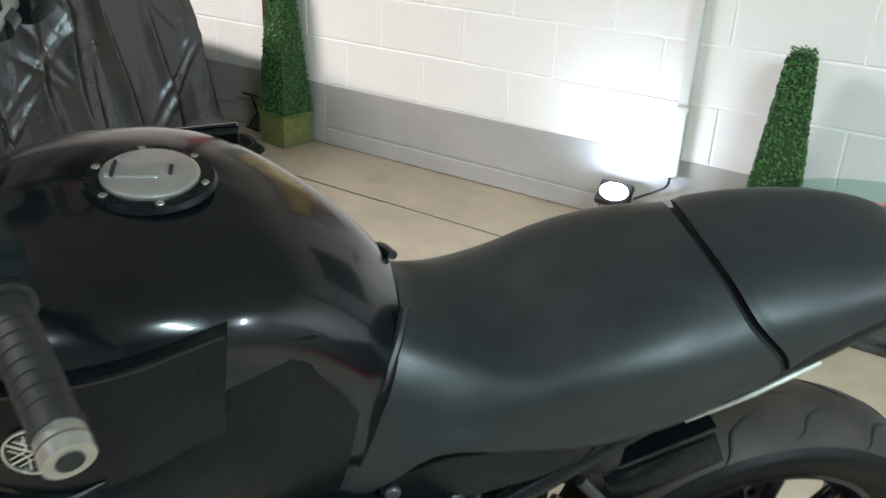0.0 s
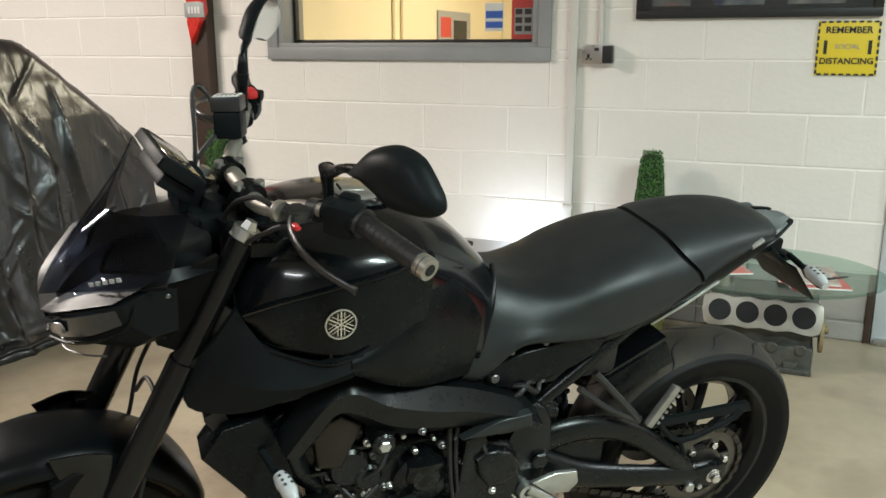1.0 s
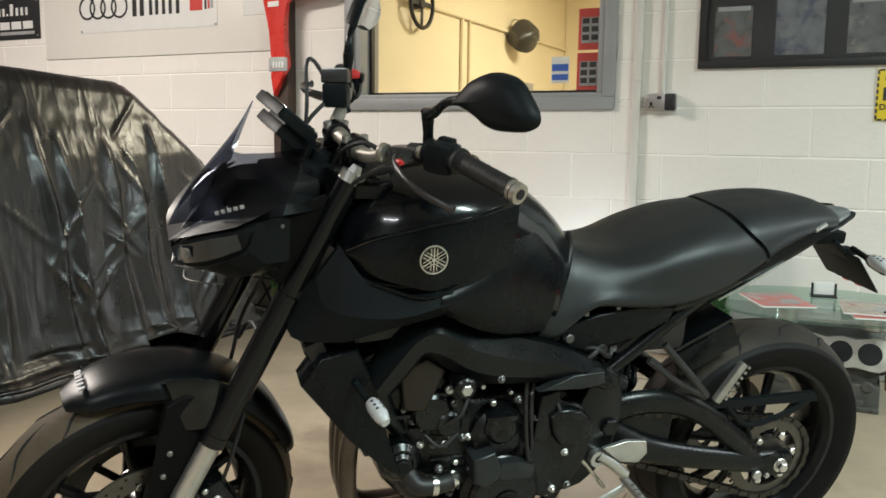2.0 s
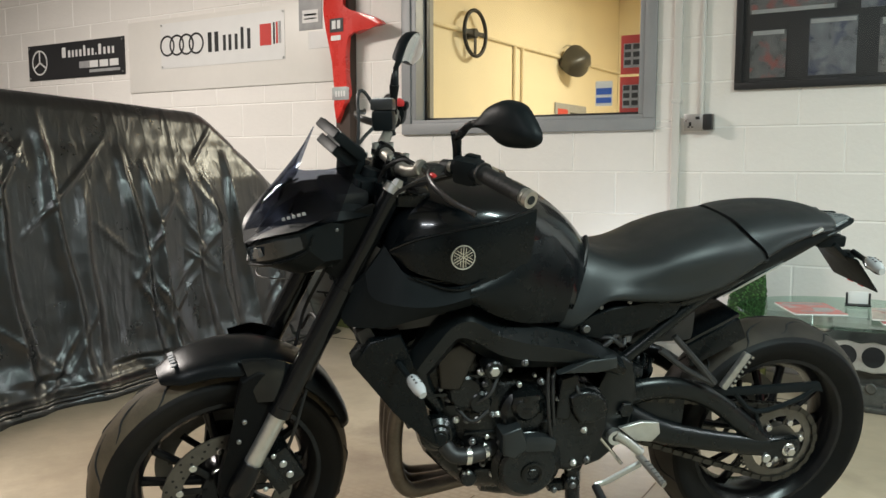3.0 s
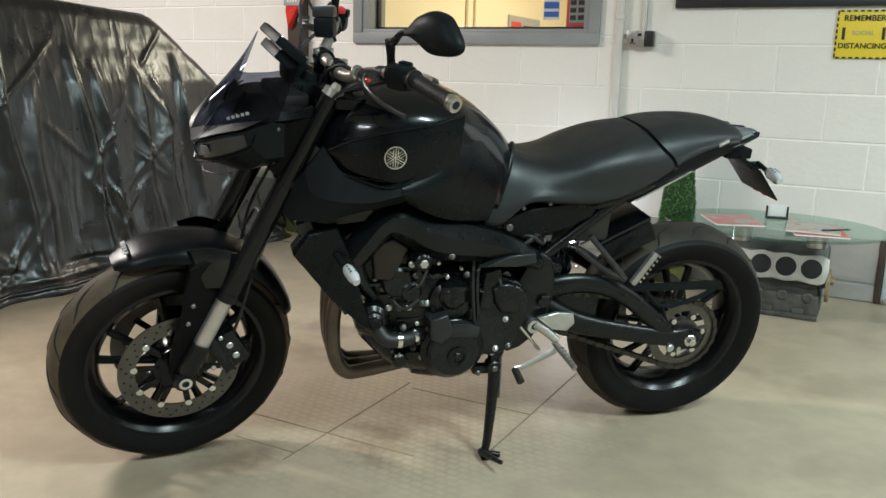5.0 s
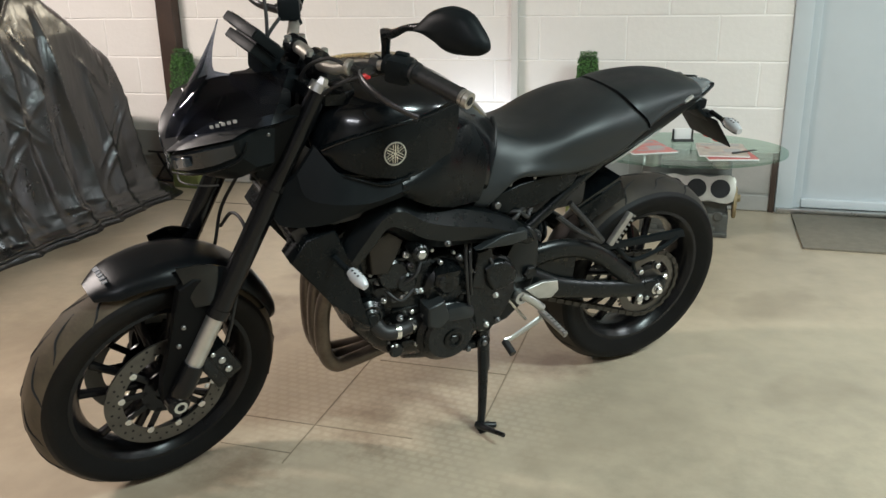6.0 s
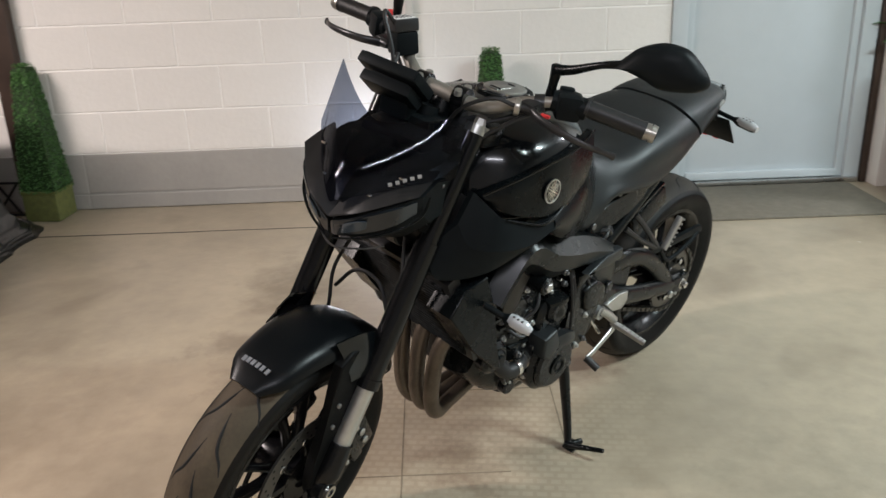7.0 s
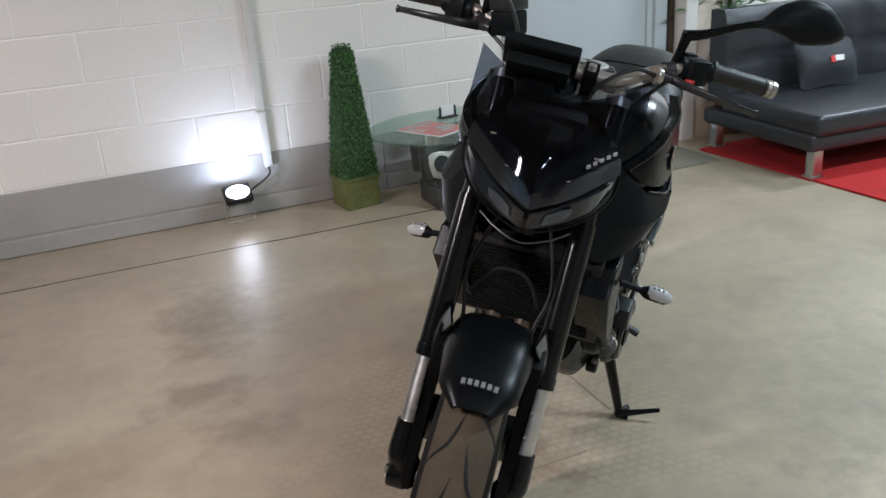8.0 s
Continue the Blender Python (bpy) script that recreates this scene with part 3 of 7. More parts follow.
bs = thing("bar_stand", pose(-2.20, -0.06, 0), "thin black metal bar stand on the floor at the wall", "stand")
part("bar", tube([(-0.12, 0, 0.184), (0.075, 0, 0.180)], 0.007, 8, 1), BLACKPL, bs)
part("leg", tube([(0.050, 0, 0.180), (-0.085, 0, 0.008)], 0.007, 8, 1), BLACKPL, bs)
part("leg", tube([(-0.060, 0, 0.182), (0.055, -0.02, 0.008)], 0.007, 8, 1), BLACKPL, bs)
part("foot", tube([(-0.105, 0, 0.007), (0.075, -0.02, 0.007)], 0.007, 8, 1), BLACKPL, bs)

# floodlight on the floor
fl = thing("floodlight", pose(-0.205, -0.115, 0, 0, 0, 4), "small switched-on LED floodlight on the floor at the wall", "floodlight")
HEADM = pose(0, 0, 0.150, -52, 0, 0)
part("housing", box((0, 0, 0), (0.135, 0.035, 0.10), 0.008, HEADM), BLACKPL, fl)
part("lens", moved(disc((0, 0, 0), 0.052, -0.0215, -0.017, 0.001, 32), HEADM @ Matrix.Diagonal((1.08, 1, 0.75, 1))), LAMPFACE, fl, "glowing white LED lens")
part("fin", joined(*[box((-0.05 + 0.0167 * i, 0.028, 0), (0.004, 0.022, 0.09), 0, HEADM) for i in range(7)]), BLACKPL, fl)
part("bracket", tube([(-0.073, 0.0, 0.150), (-0.073, 0.01, 0.03), (-0.065, 0.02, 0.006), (0.065, 0.02, 0.006), (0.073, 0.01, 0.03), (0.073, 0, 0.150)], 0.003, 8, 2), STEEL, fl)
flood = area("floodlight_beam", (-0.205, -0.150, 0.195), (-0.205, 0.0, 0.42), 0.10, 0.05, 1.5, (0.80, 0.88, 1.0))
solid("cable", tube([(-0.19, -0.07, 0.10), (-0.12, -0.04, 0.14), (-0.03, -0.05, 0.20), (-0.02, -0.035, 0.24)], 0.005, 8, 5), BLACKPL, "black cable from the floodlight to the trunking", "cable")

# boards and notices
def board(name, x0, x1, z0, z1, mat, label, category, y=-0.008, frame_=None):
    t = thing(name, pose((x0 + x1) / 2, 0, (z0 + z1) / 2), label, category)
    w, h = x1 - x0, z1 - z0
    part("panel", box((0, y / 2, 0), (w, -y, h), 0.0015), mat, t)
    if frame_:
        part("frame", frame_of(-w / 2, w / 2, -h / 2, h / 2, frame_[0], y - 0.014, y - 0.0005, 0.003), frame_[1], t)
    return t, w, h, y


def marks(t, y, mat, rects, name="print", label=""):
    """Flat printed shapes, as (x, z, width, height) on a board."""
    for x, z, w, h in rects:
        part(name, box((x, y - 0.0012, z), (w, 0.0016, h)), mat, t, label, smooth=0)


def ring(t, x, z, y, r, w, mat, name="ring"):
    return part(name, moved(lathe([(r - w, 0), (r, 0), (r, -0.002), (r - w, -0.002)], 40), pose(x, y - 0.0006, z)), mat, t)


t, w, h, y = board("sign_board", -5.37, -4.185, 1.69, 1.97, DARKBOARD, "black sign board with white emblem shapes on the wall", "sign")
ring(t, -w / 2 + 0.15, 0, y, 0.10, 0.012, INKWHITE)
part("emblem_spoke", joined(*[box((0, -0.001, 0.045), (0.014, 0.002, 0.09), 0, pose(-w / 2 + 0.15, y - 0.0005, 0) @ pose(0, 0, 0, 0, a, 0)) for a in (0, 120, 240)]), INKWHITE, t)
LETTERS = ((0.075, 1.0), (0.042, 0.66), (0.034, 0.66), (0.038, 0.66), (0.042, 0.66), (0.042, 1.0), (0.042, 0.66), (0.036, 0.66), (0.024, 0.2), (0.052, 1.0), (0.042, 0.66), (0.042, 0.66), (0.038, 0.66))
lx = -0.165
for lw, lh in LETTERS:
    marks(t, y, INKWHITE, [(lx + lw / 2, 0.022 + 0.04 * lh, lw * 0.62, 0.08 * lh)], "letter_bar")
    lx += lw + 0.0085
marks(t, y, INKWHITE, [(0.235, -0.045, 0.10, 0.052), (0.355, -0.045, 0.10, 0.052), (0.475, -0.045, 0.10, 0.052)], "letter_bar")
marks(t, y, INKGREY, [(0.12, -0.045, 0.12, 0.052), (0.36, -0.098, 0.36, 0.022)], "grey_bar")
for sx in (-1, 1):
    for sz in (-1, 1):
        part("fixing", disc((sx * (w / 2 - 0.02), y - 0.0005, sz * (h / 2 - 0.02)), 0.008, 0, -0.004, 0.001, 10), STEEL, t)

t, w, h, y = board("backing_board", -4.13, -2.20, 1.54, 2.055, WHITEBOARD, "large off-white backing board screwed to the wall", "board")
t, w, h, y = board("sign_board", -3.78, -2.60, 1.70, 2.02, INKWHITE, "white sign board with black rings and red bars", "sign", y=-0.011)
for i in range(4):
    ring(t, -0.52 + 0.098 * i, 0.0, y, 0.075, 0.014, INKBLACK)
for lx, lw, lz, lh in ((-0.092, 0.036, -0.003, 0.135), (-0.028, 0.036, -0.003, 0.135), (0.048, 0.026, -0.016, 0.105), (0.100, 0.026, -0.016, 0.105), (0.158, 0.026, -0.016, 0.105), (0.214, 0.026, 0.004, 0.145), (0.275, 0.028, -0.003, 0.135)):
    marks(t, y, INKBLACK, [(lx, lz, lw, lh)], "letter_bar")
marks(t, y, INKRED, [(0.425, 0.010, 0.10, 0.14)], "red_bar")
marks(t, y, INKBLACK, [(0.50, 0.014, 0.015, 0.14)], "black_bar")
marks(t, y, INKRED, [(0.525, 0.016, 0.015, 0.14)], "red_bar")
marks(t, y, INKGREY, [(0.55, 0.018, 0.02, 0.14)], "grey_bar")
for sx in (-1, 1):
    for sz in (-1, 1):
        part("fixing", disc((sx * (w / 2 - 0.012), y - 0.0005, sz * (h / 2 - 0.012)), 0.007, 0, -0.004, 0.001, 10), STEEL, t)

t, w, h, y = board("notice", -2.475, -2.285, 1.87, 2.10, INKGREY, "grey paper notice with a printed label on the backing board", "notice", y=-0.013)
marks(t, y, INKWHITE, [(0.0, -0.03, 0.13, 0.08)], "white_label")
marks(t, y, INKBLACK, [(0.0, -0.02, 0.10, 0.012), (0.0, -0.045, 0.10, 0.008)])
t, w, h, y = board("notice", -2.40, -2.18, 1.75, 1.86, INKWHITE, "pale paper notice on the backing board", "notice", y=-0.0115)

# red fairing hung on the timber post
PALETAPE = material("pale_grey_tape", (0.42, 0.45, 0.44), 0.5, vary=0.15, scale=30)
rf = thing("fairing_panel", pose(-1.99, -0.10, 1.86, 0, 0, -4), "glossy red motorcycle fairing panel hung on the timber post", "fairing")
part("shell", plate([(-0.19, 0.36), (-0.06, 0.36), (-0.06, 0.12), (0.02, 0.08), (0.18, 0.03), (0.26, -0.02), (0.16, -0.03), (0.05, -0.06), (-0.02, -0.07), (-0.03, -0.30), (-0.015, -0.42), (-0.07, -0.50), (-0.115, -0.59), (-0.13, -0.48), (-0.12, -0.33), (-0.17, -0.10), (-0.21, 0.10)], 0.02, -0.02, 0.012, 2), REDPL, rf)
part("sticker", box((-0.10, -0.0215, 0.0), (0.11, 0.002, 0.08)), INKBLACK, rf, "black sticker with pale bars")
part("sticker_bar", box((-0.12, -0.0235, 0.005), (0.03, 0.002, 0.05)), INKWHITE, rf)
part("sticker_bar", box((-0.08, -0.0235, 0.005), (0.025, 0.002, 0.05)), INKWHITE, rf)
part("sticker_bar", box((-0.105, -0.0225, -0.075), (0.08, 0.002, 0.03)), INKWHITE, rf)
part("tape", box((-0.072, -0.0225, -0.415), (0.135, 0.006, 0.075), 0.002), INKGREY, rf, "grey band with pale lettering bars")
part("sticker", box((-0.10, -0.0218, 0.005), (0.105, 0.002, 0.075)), INKBLACK, rf, "black sticker")
part("tape", box((-0.075, -0.0238, -0.395), (0.105, 0.004, 0.045), 0.001), PALETAPE, rf, "pale grey tape band")
part("tape_bar", joined(*[box((-0.105 + 0.022 * i, -0.0265, -0.415), (0.012, 0.002, 0.035)) for i in range(4)]), INKWHITE, rf)

# picture frame
t, w, h, y = board("picture_frame", 0.258, 1.235, 1.374, 2.10, DARKBOARD, "black framed collage of faded vehicle photographs under glass", "picture", frame_=(0.034, BLACKPL))
PHOTO = []
for i, (c, c2) in enumerate((((0.10, 0.10, 0.10), (0.24, 0.07, 0.06)), ((0.13, 0.135, 0.15), (0.05, 0.055, 0.09)), ((0.11, 0.11, 0.115), (0.22, 0.20, 0.19)))):
    PHOTO.append(material("faded_photograph", c, 0.3, vary=0.5, scale=16, wear=(c2, 11, 0.5, 0.62)))
for i, (px, pz, pw, ph) in enumerate(((-0.34, -0.20, 0.16, 0.22), (-0.06, -0.18, 0.20, 0.26), (0.24, -0.19, 0.22, 0.24), (-0.24, 0.10, 0.38, 0.22), (0.22, 0.10, 0.34, 0.24))):
    ph_ = box((px, y - 0.0015, pz), (pw, 0.003, ph))
    part("photograph", ph_, PHOTO[i % 3], t, "faded vehicle photograph", smooth=0)
marks(t, y - 0.002, INKGREY, [(-0.34, -0.10, 0.14, 0.02), (-0.06, -0.064, 0.19, 0.018), (0.24, -0.085, 0.2, 0.03), (-0.24, 0.0, 0.36, 0.018)], "pale_strip")
glz = part("glazing", box((0, y - 0.008, 0), (w - 0.07, 0.002, h - 0.07)), WINGLASS, t, smooth=0)
glz.visible_shadow = False

# yellow notice
t, w, h, y = board("safety_sign", 1.004, 1.236, 1.139, 1.357, YELLOW, "yellow distancing notice with a dashed black border", "sign", y=-0.004)
d = []
for i in range(8):
    d += [(-w / 2 + 0.018 + i * 0.028, s * (h / 2 - 0.004), 0.017, 0.008) for s in (-1, 1)]
    d += [(s * (w / 2 - 0.004), -h / 2 + 0.014 + i * 0.0272, 0.008, 0.017) for s in (-1, 1)]
marks(t, y, INKBLACK, d, "dashed_border")


def words(text, x, z, size, t, y, mat, bold=0.0):
    cu = bpy.data.curves.new("lettering", "FONT")
    cu.body, cu.size, cu.align_x, cu.align_y, cu.extrude, cu.offset = text, size, "CENTER", "CENTER", 0.0006, bold
    tmp = new("lettering", cu)
    me = bpy.data.meshes.new_from_object(tmp)
    bpy.data.objects.remove(tmp)
    me.materials.append(mat)
    ob = new("lettering", me)
    ob.parent = t
    ob.matrix_basis = pose(x, y - 0.0015, z, 90, 0, 0)
    return ob


words("REMEMBER", 0.0, 0.072, 0.036, t, y, INKBLACK, 0.0008)
words("SOCIAL", 0.0, 0.006, 0.028, t, y, INKGREY)
words("DISTANCING", 0.0, -0.052, 0.034, t, y, INKBLACK, 0.0008)
marks(t, y, INKBLACK, [(-0.083, 0.004, 0.013, 0.055), (0.083, 0.004, 0.013, 0.055)], "pictogram_bar")

# glass table on an engine block
ENG = thing("engine_block", pose(0.895, -0.40, 0, 0, 0, 0), "grimy four-bore engine block used as a table base", "engine block")
part("crankcase", joined(box((0, 0.02, 0.055), (0.40, 0.24, 0.11), 0.012), box((0, 0.03, 0.16), (0.385, 0.20, 0.14), 0.02)), CASTIRON, ENG)
TIL = pose(0, -0.075, 0.222, 70, 0, 0)
part("cylinder_bank", box((0, 0, -0.05), (0.43, 0.13, 0.11), 0.012, TIL), CASTIRON, ENG)
deck = part("deck", plate([(-0.215, -0.055), (-0.16, -0.066), (-0.105, -0.055), (-0.052, -0.066), (0.0, -0.055), (0.052, -0.066), (0.105, -0.055), (0.16, -0.066), (0.215, -0.055), (0.222, 0.05), (0.16, 0.064), (0.105, 0.052), (0.052, 0.064), (0.0, 0.052), (-0.052, 0.064), (-0.105, 0.052), (-0.16, 0.064), (-0.222, 0.05)], 0.0, -0.008, 0.001, 2), DECKMETAL, ENG, "bright machined deck face")
deck.matrix_basis = TIL @ pose(0, 0, 0.006, -90, 0, 0)
for i in range(4):
    part("bore", disc((0, 0, 0), 0.0435, -0.001, 0.001, 0, 32), BORE, ENG, m=TIL @ pose(-0.158 + 0.1045 * i, 0, 0.0148, 90, 0, 0))
part("second_bank", box((0, 0.10, 0.25), (0.42, 0.12, 0.16), 0.015, pose(0, 0, 0, -14, 0, 0)), CASTIRON, ENG)
for i in range(4):
    part("core_plug", disc((-0.16 + 0.105 * i, -0.10, 0.10), 0.022, 0, -0.012, 0.004, 16), CASTIRON, ENG)
for i in range(3):
    part("boss", box((-0.14 + 0.13 * i, -0.105, 0.03), (0.05, 0.012, 0.035), 0.004), CASTIRON, ENG)
part("sump_rail", joined(box((0.0, -0.105, 0.012), (0.40, 0.03, 0.022), 0.004), *[disc((-0.17 + 0.07 * i, -0.12, 0.014), 0.008, 0, -0.006, 0.001, 10) for i in range(6)]), CASTIRON, ENG)
part("pulley", joined(moved(disc((0, 0, 0), 0.075, -0.008, 0.008, 0.003, 32), pose(0.225, -0.02, 0.15, 0, 0, 90)), moved(disc((0, 0, 0), 0.018, -0.025, 0.0, 0.003, 16), pose(0.225, -0.02, 0.17, 0, 0, 90))), RUST, ENG, "tarnished brass-coloured pulley")
part("leg", moved(disc((0, 0, 0), 0.045, 0, 0.09, 0.005, 24), pose(0.16, 0.02, 0.3025, 90, 0, 0)), STEEL, ENG, "steel spacer under the glass")
part("leg", moved(disc((0, 0, 0), 0.045, 0, 0.09, 0.005, 24), pose(-0.16, 0.02, 0.3025, 90, 0, 0)), STEEL, ENG, "steel spacer under the glass")
gt = plate([(0.865 + 0.465 * math.cos(2 * math.pi * i / 72), -0.45 + 0.39 * math.sin(2 * math.pi * i / 72)) for i in range(72)], 0.393, 0.405, 0.002)
tt = solid("table_top", moved(gt, Matrix(((1, 0, 0, 0), (0, 0, 1, 0), (0, 1, 0, 0), (0, 0, 0, 1)))), TABLEGLASS, "greenish oval glass table top lying on the engine block", "table", smooth=0)
tt.visible_shadow = False


def magazine(x, y, turn, mat, w=0.21, h=0.28, label="printed magazine lying on the glass table", z=0.4065):
    t = thing("magazine", pose(x, y, z, 0, 0, turn), label, "magazine")
    part("pages", box((0, 0, 0.003), (w, h, 0.006), 0.001), INKWHITE, t)
    part("cover", box((0, 0, 0.0068), (w - 0.002, h - 0.002, 0.0012)), mat, t)
    part("print_bar", joined(box((0, h * 0.36, 0.0078), (w * 0.8, h * 0.12, 0.0006)), box((0, -h * 0.3, 0.0078), (w * 0.6, h * 0.05, 0.0006)), box((w * .2, -h * 0.1, 0.0078), (w * 0.35, h * 0.25, 0.0006))), INKGREY, t)


PINK = material("faded_red_cover", (0.50, 0.10, 0.085), 0.35, vary=0.3, scale=14)
BEIGE = material("faded_beige_cover", (0.42, 0.36, 0.30), 0.4, vary=0.5, scale=18, wear=((0.30, 0.10, 0.08), 14, 0.55, 0.66))
PINK2 = material("printed_red_cover", (0.50, 0.13, 0.11), 0.35, vary=0.35, scale=20, wear=((0.40, 0.36, 0.36), 13, 0.50, 0.62))
magazine(0.70, -0.50, 25, PINK2, label="red covered magazine lying on the glass table")
magazine(1.06, -0.57, 12, PINK, label="red covered magazine under another on the glass table")
magazine(1.04, -0.545, 4, BEIGE, label="beige covered magazine lying on another on the glass table", z=0.4155)
pen = thing("pen", pose(1.135, -0.60, 0.4275, 0, 0, 40), "slim black pen lying on a magazine", "pen")
part("barrel", tube([(-0.07, 0, 0), (0.05, 0, 0), (0.066, 0, 0)], [0.004, 0.004, 0.001], 8, 1), BLACKPL, pen)
cs = thing("card_stand", pose(0.865, -0.29, 0.4055, 0, 0, 12), "small black card stand with white cards on the table", "card holder")
part("base", box((0, 0, 0.004), (0.10, 0.05, 0.008), 0.002), BLACKPL, cs)
part("side", box((-0.045, 0, 0.03), (0.008, 0.012, 0.055), 0.002), BLACKPL, cs)
part("side", box((0.045, 0, 0.03), (0.008, 0.012, 0.055), 0.002), BLACKPL, cs)
part("cards", box((0, 0.004, 0.036), (0.078, 0.012, 0.052), 0.001), INKWHITE, cs)

# mat, rug and sofa
solid("door_mat", box((1.88, -0.325, 0.005), (0.93, 0.56, 0.010), 0.004), MAT, "flat brown door mat on the floor in front of the door", "mat")
solid("rug", box((0, 0, 0.006), (2.6, 1.27, 0.012), 0.005, pose(3.73, -0.93, 0, 0, 0, 3)), RUG, "bright red rug on the floor under the sofa", "rug")
SM = pose(2.40, -1.19, 0.012, 0, 0, -3)
sofa = thing("sofa", SM, "black tufted leather sofa on chrome legs on the red rug", "sofa")
part("base", box((0.95, 0.44, 0.185), (1.90, 0.86, 0.09), 0.025, seg=3), LEATHER, sofa)
part("seat_cushion", box((0.95, 0.36, 0.270), (1.88, 0.74, 0.11), 0.04, seg=4), LEATHER, sofa)
rows, cols = 13, 37
rings = []
for i in range(cols):
    x = 0.02 + 1.86 * i / (cols - 1)
    ring_ = []
    for j in range(rows):
        z = 0.28 + 0.46 * j / (rows - 1)
        q = 0.5 + 0.5 * math.cos((x - 0.02) / 1.86 * 6 * 2 * math.pi)
        r = 0.5 + 0.5 * math.cos((z - 0.28) / 0.23 * 2 * math.pi)
        ring_.append(V(x, 0.66 + 0.10 * (z - 0.28) + 0.022 * max(q ** 6, r ** 6), z))
    ring_ += [V(x, 0.75, 0.775), V(x, 0.86, 0.77), V(x, 0.86, 0.26)]
    rings.append(ring_)
part("backrest", skin(rings), LEATHER, sofa, "tufted leather backrest", smooth=60)
for lx, ly in ((0.07, 0.06), (1.83, 0.06), (0.07, 0.82), (1.83, 0.82)):
    part("leg", joined(box((lx, ly, 0.085), (0.055, 0.055, 0.155), 0.004), box((lx, ly, 0.004), (0.075, 0.075, 0.008), 0.002)), STEEL, sofa, "square chrome leg")
CUSHION = material("dark_grey_cushion_fabric", (0.030, 0.031, 0.036), 0.8, vary=0.2, scale=30, bump=0.2, bump_scale=300)
cu = thing("cushion", SM @ pose(0.56, 0.55, 0.452, -20, 0, -4), "dark grey square cushion with a small pale badge on the sofa", "cushion")
part("cover", hull([[(x, 0, z), (x, y, 0.0), (x, 0, -z)] for x, y, z in ((-0.185, 0.008, 0.115), (-0.15, 0.045, 0.132), (0.0, 0.070, 0.122), (0.15, 0.045, 0.132), (0.185, 0.008, 0.115))], 4, 6), CUSHION, cu)
part("badge", box((0.03, -0.071, 0.012), (0.06, 0.003, 0.030)), INKWHITE, cu)
part("badge_mark", box((-0.010, -0.073, 0.008), (0.028, 0.003, 0.036)), INKRED, cu)

# between door and sofa
# thin dark strip stands in for the shaded gap beside the door frame
solid("trim", span(1.306, 1.332, -0.010, 0.003, 0, 0.306, 0.002), TIMBER, "dark strip standing in for the gap between the grey wall band and the door frame", "trim", kind="structure")
solid("trim", span(2.418, 2.452, -0.03, 0.0, 0, TOP, 0.004), TIMBER, "dark brown timber trim beside the door", "trim", kind="structure")
solid("post", span(2.455, 2.54, -0.13, 0.0, 0, TOP, 0.006), WALL, "white painted square post beside the door", "post")
solid("panel_board", box((2.63, -0.10, 0.62), (0.16, 0.03, 1.24), 0.006), CREAMBOARD, "cream painted board standing beside the post", "board")
solid("side_cabinet", joined(box((2.93, -0.09, 0.28), (0.42, 0.16, 0.56), 0.006), box((2.93, -0.09, 0.57), (0.44, 0.17, 0.02), 0.004)), WALNUT, "dark walnut side cabinet behind the sofa end", "cabinet")


def pot_plant(x, y, z):
    t = thing("pot_plant", pose(x, y, z), "leafy green pot plant in a white pot behind the sofa", "plant")
    part("pot", lathe([(0.055, 0), (0.075, 0.02), (0.085, 0.13), (0.078, 0.13), (0.07, 0.03), (0.0005, 0.03), (0.0005, 0)], 24), INKWHITE, t, m=pose(0, 0, 0, 90, 0, 0) @ Matrix.Diagonal((1, 1, -1, 1)))
    rnd = random.Random(5)
    verts, faces = [], []
    for i in range(150):
        a, el, rr = rnd.uniform(0, 6.28), rnd.uniform(-0.3, 1.3), rnd.uniform(0.08, 0.34)
        p = V(math.cos(a) * math.cos(el) * rr * 1.2, math.sin(a) * math.cos(el) * rr * 0.35, 0.2 + math.sin(el) * rr)
        d = V(math.cos(a), math.sin(a) * 0.5, rnd.uniform(-0.6, 0.5)).normalized()
        s = d.cross(V(0, 0, 1)).normalized() * rnd.uniform(0.018, 0.032)
        ln = rnd.uniform(0.06, 0.11)
        k = len(verts)
        verts += [p, p + d * ln * 0.45 + s + V(0, 0, 0.008), p + d * ln, p + d * ln * 0.45 - s + V(0, 0, 0.008)]
        faces += [(k, k + 1, k + 2), (k, k + 2, k + 3)]
    me = bpy.data.meshes.new("foliage")
    me.from_pydata(verts, [], faces)
    me.materials.append(LEAF)
    ob = new("foliage", me)
    ob.parent = t
    ob["kind"] = "stuff"
    for i in range(6):
        part("stem", tube([(0, 0, 0.1), (0.03 * math.cos(i), 0.02 * math.sin(i * 2), 0.25), (0.12 * math.cos(i * 1.1), 0.03 * math.sin(i), 0.42)], 0.004, 6, 3), LEAF, t)


pot_plant(2.79, -0.10, 0.58)

# office things
sw = thing("steering_wheel", pose(-1.69, 0.93, 1.917, 0, 0, 90), "black sports steering wheel mounted on the office wall", "steering wheel")
part("rim", lathe([(0.155 + 0.014 * math.cos(a), 0.014 * math.sin(a)) for a in [2 * math.pi * i / 10 for i in range(10)]], 40), BLACKPL, sw)
part("hub", disc((0, 0, 0), 0.035, -0.01, 0.065, 0.004), BLACKPL, sw)
for a in (0, 180, 90):
    part("spoke", box((0.09, 0, 0), (0.12, 0.006, 0.032), 0.002, pose(0, 0, 0, 0, a, 0)), BLACKPL, sw)
hm = thing("helmet", pose(-1.63, 2.64, 1.90, 0, 0, 60), "dark grey open face helmet hung on the office wall", "helmet")
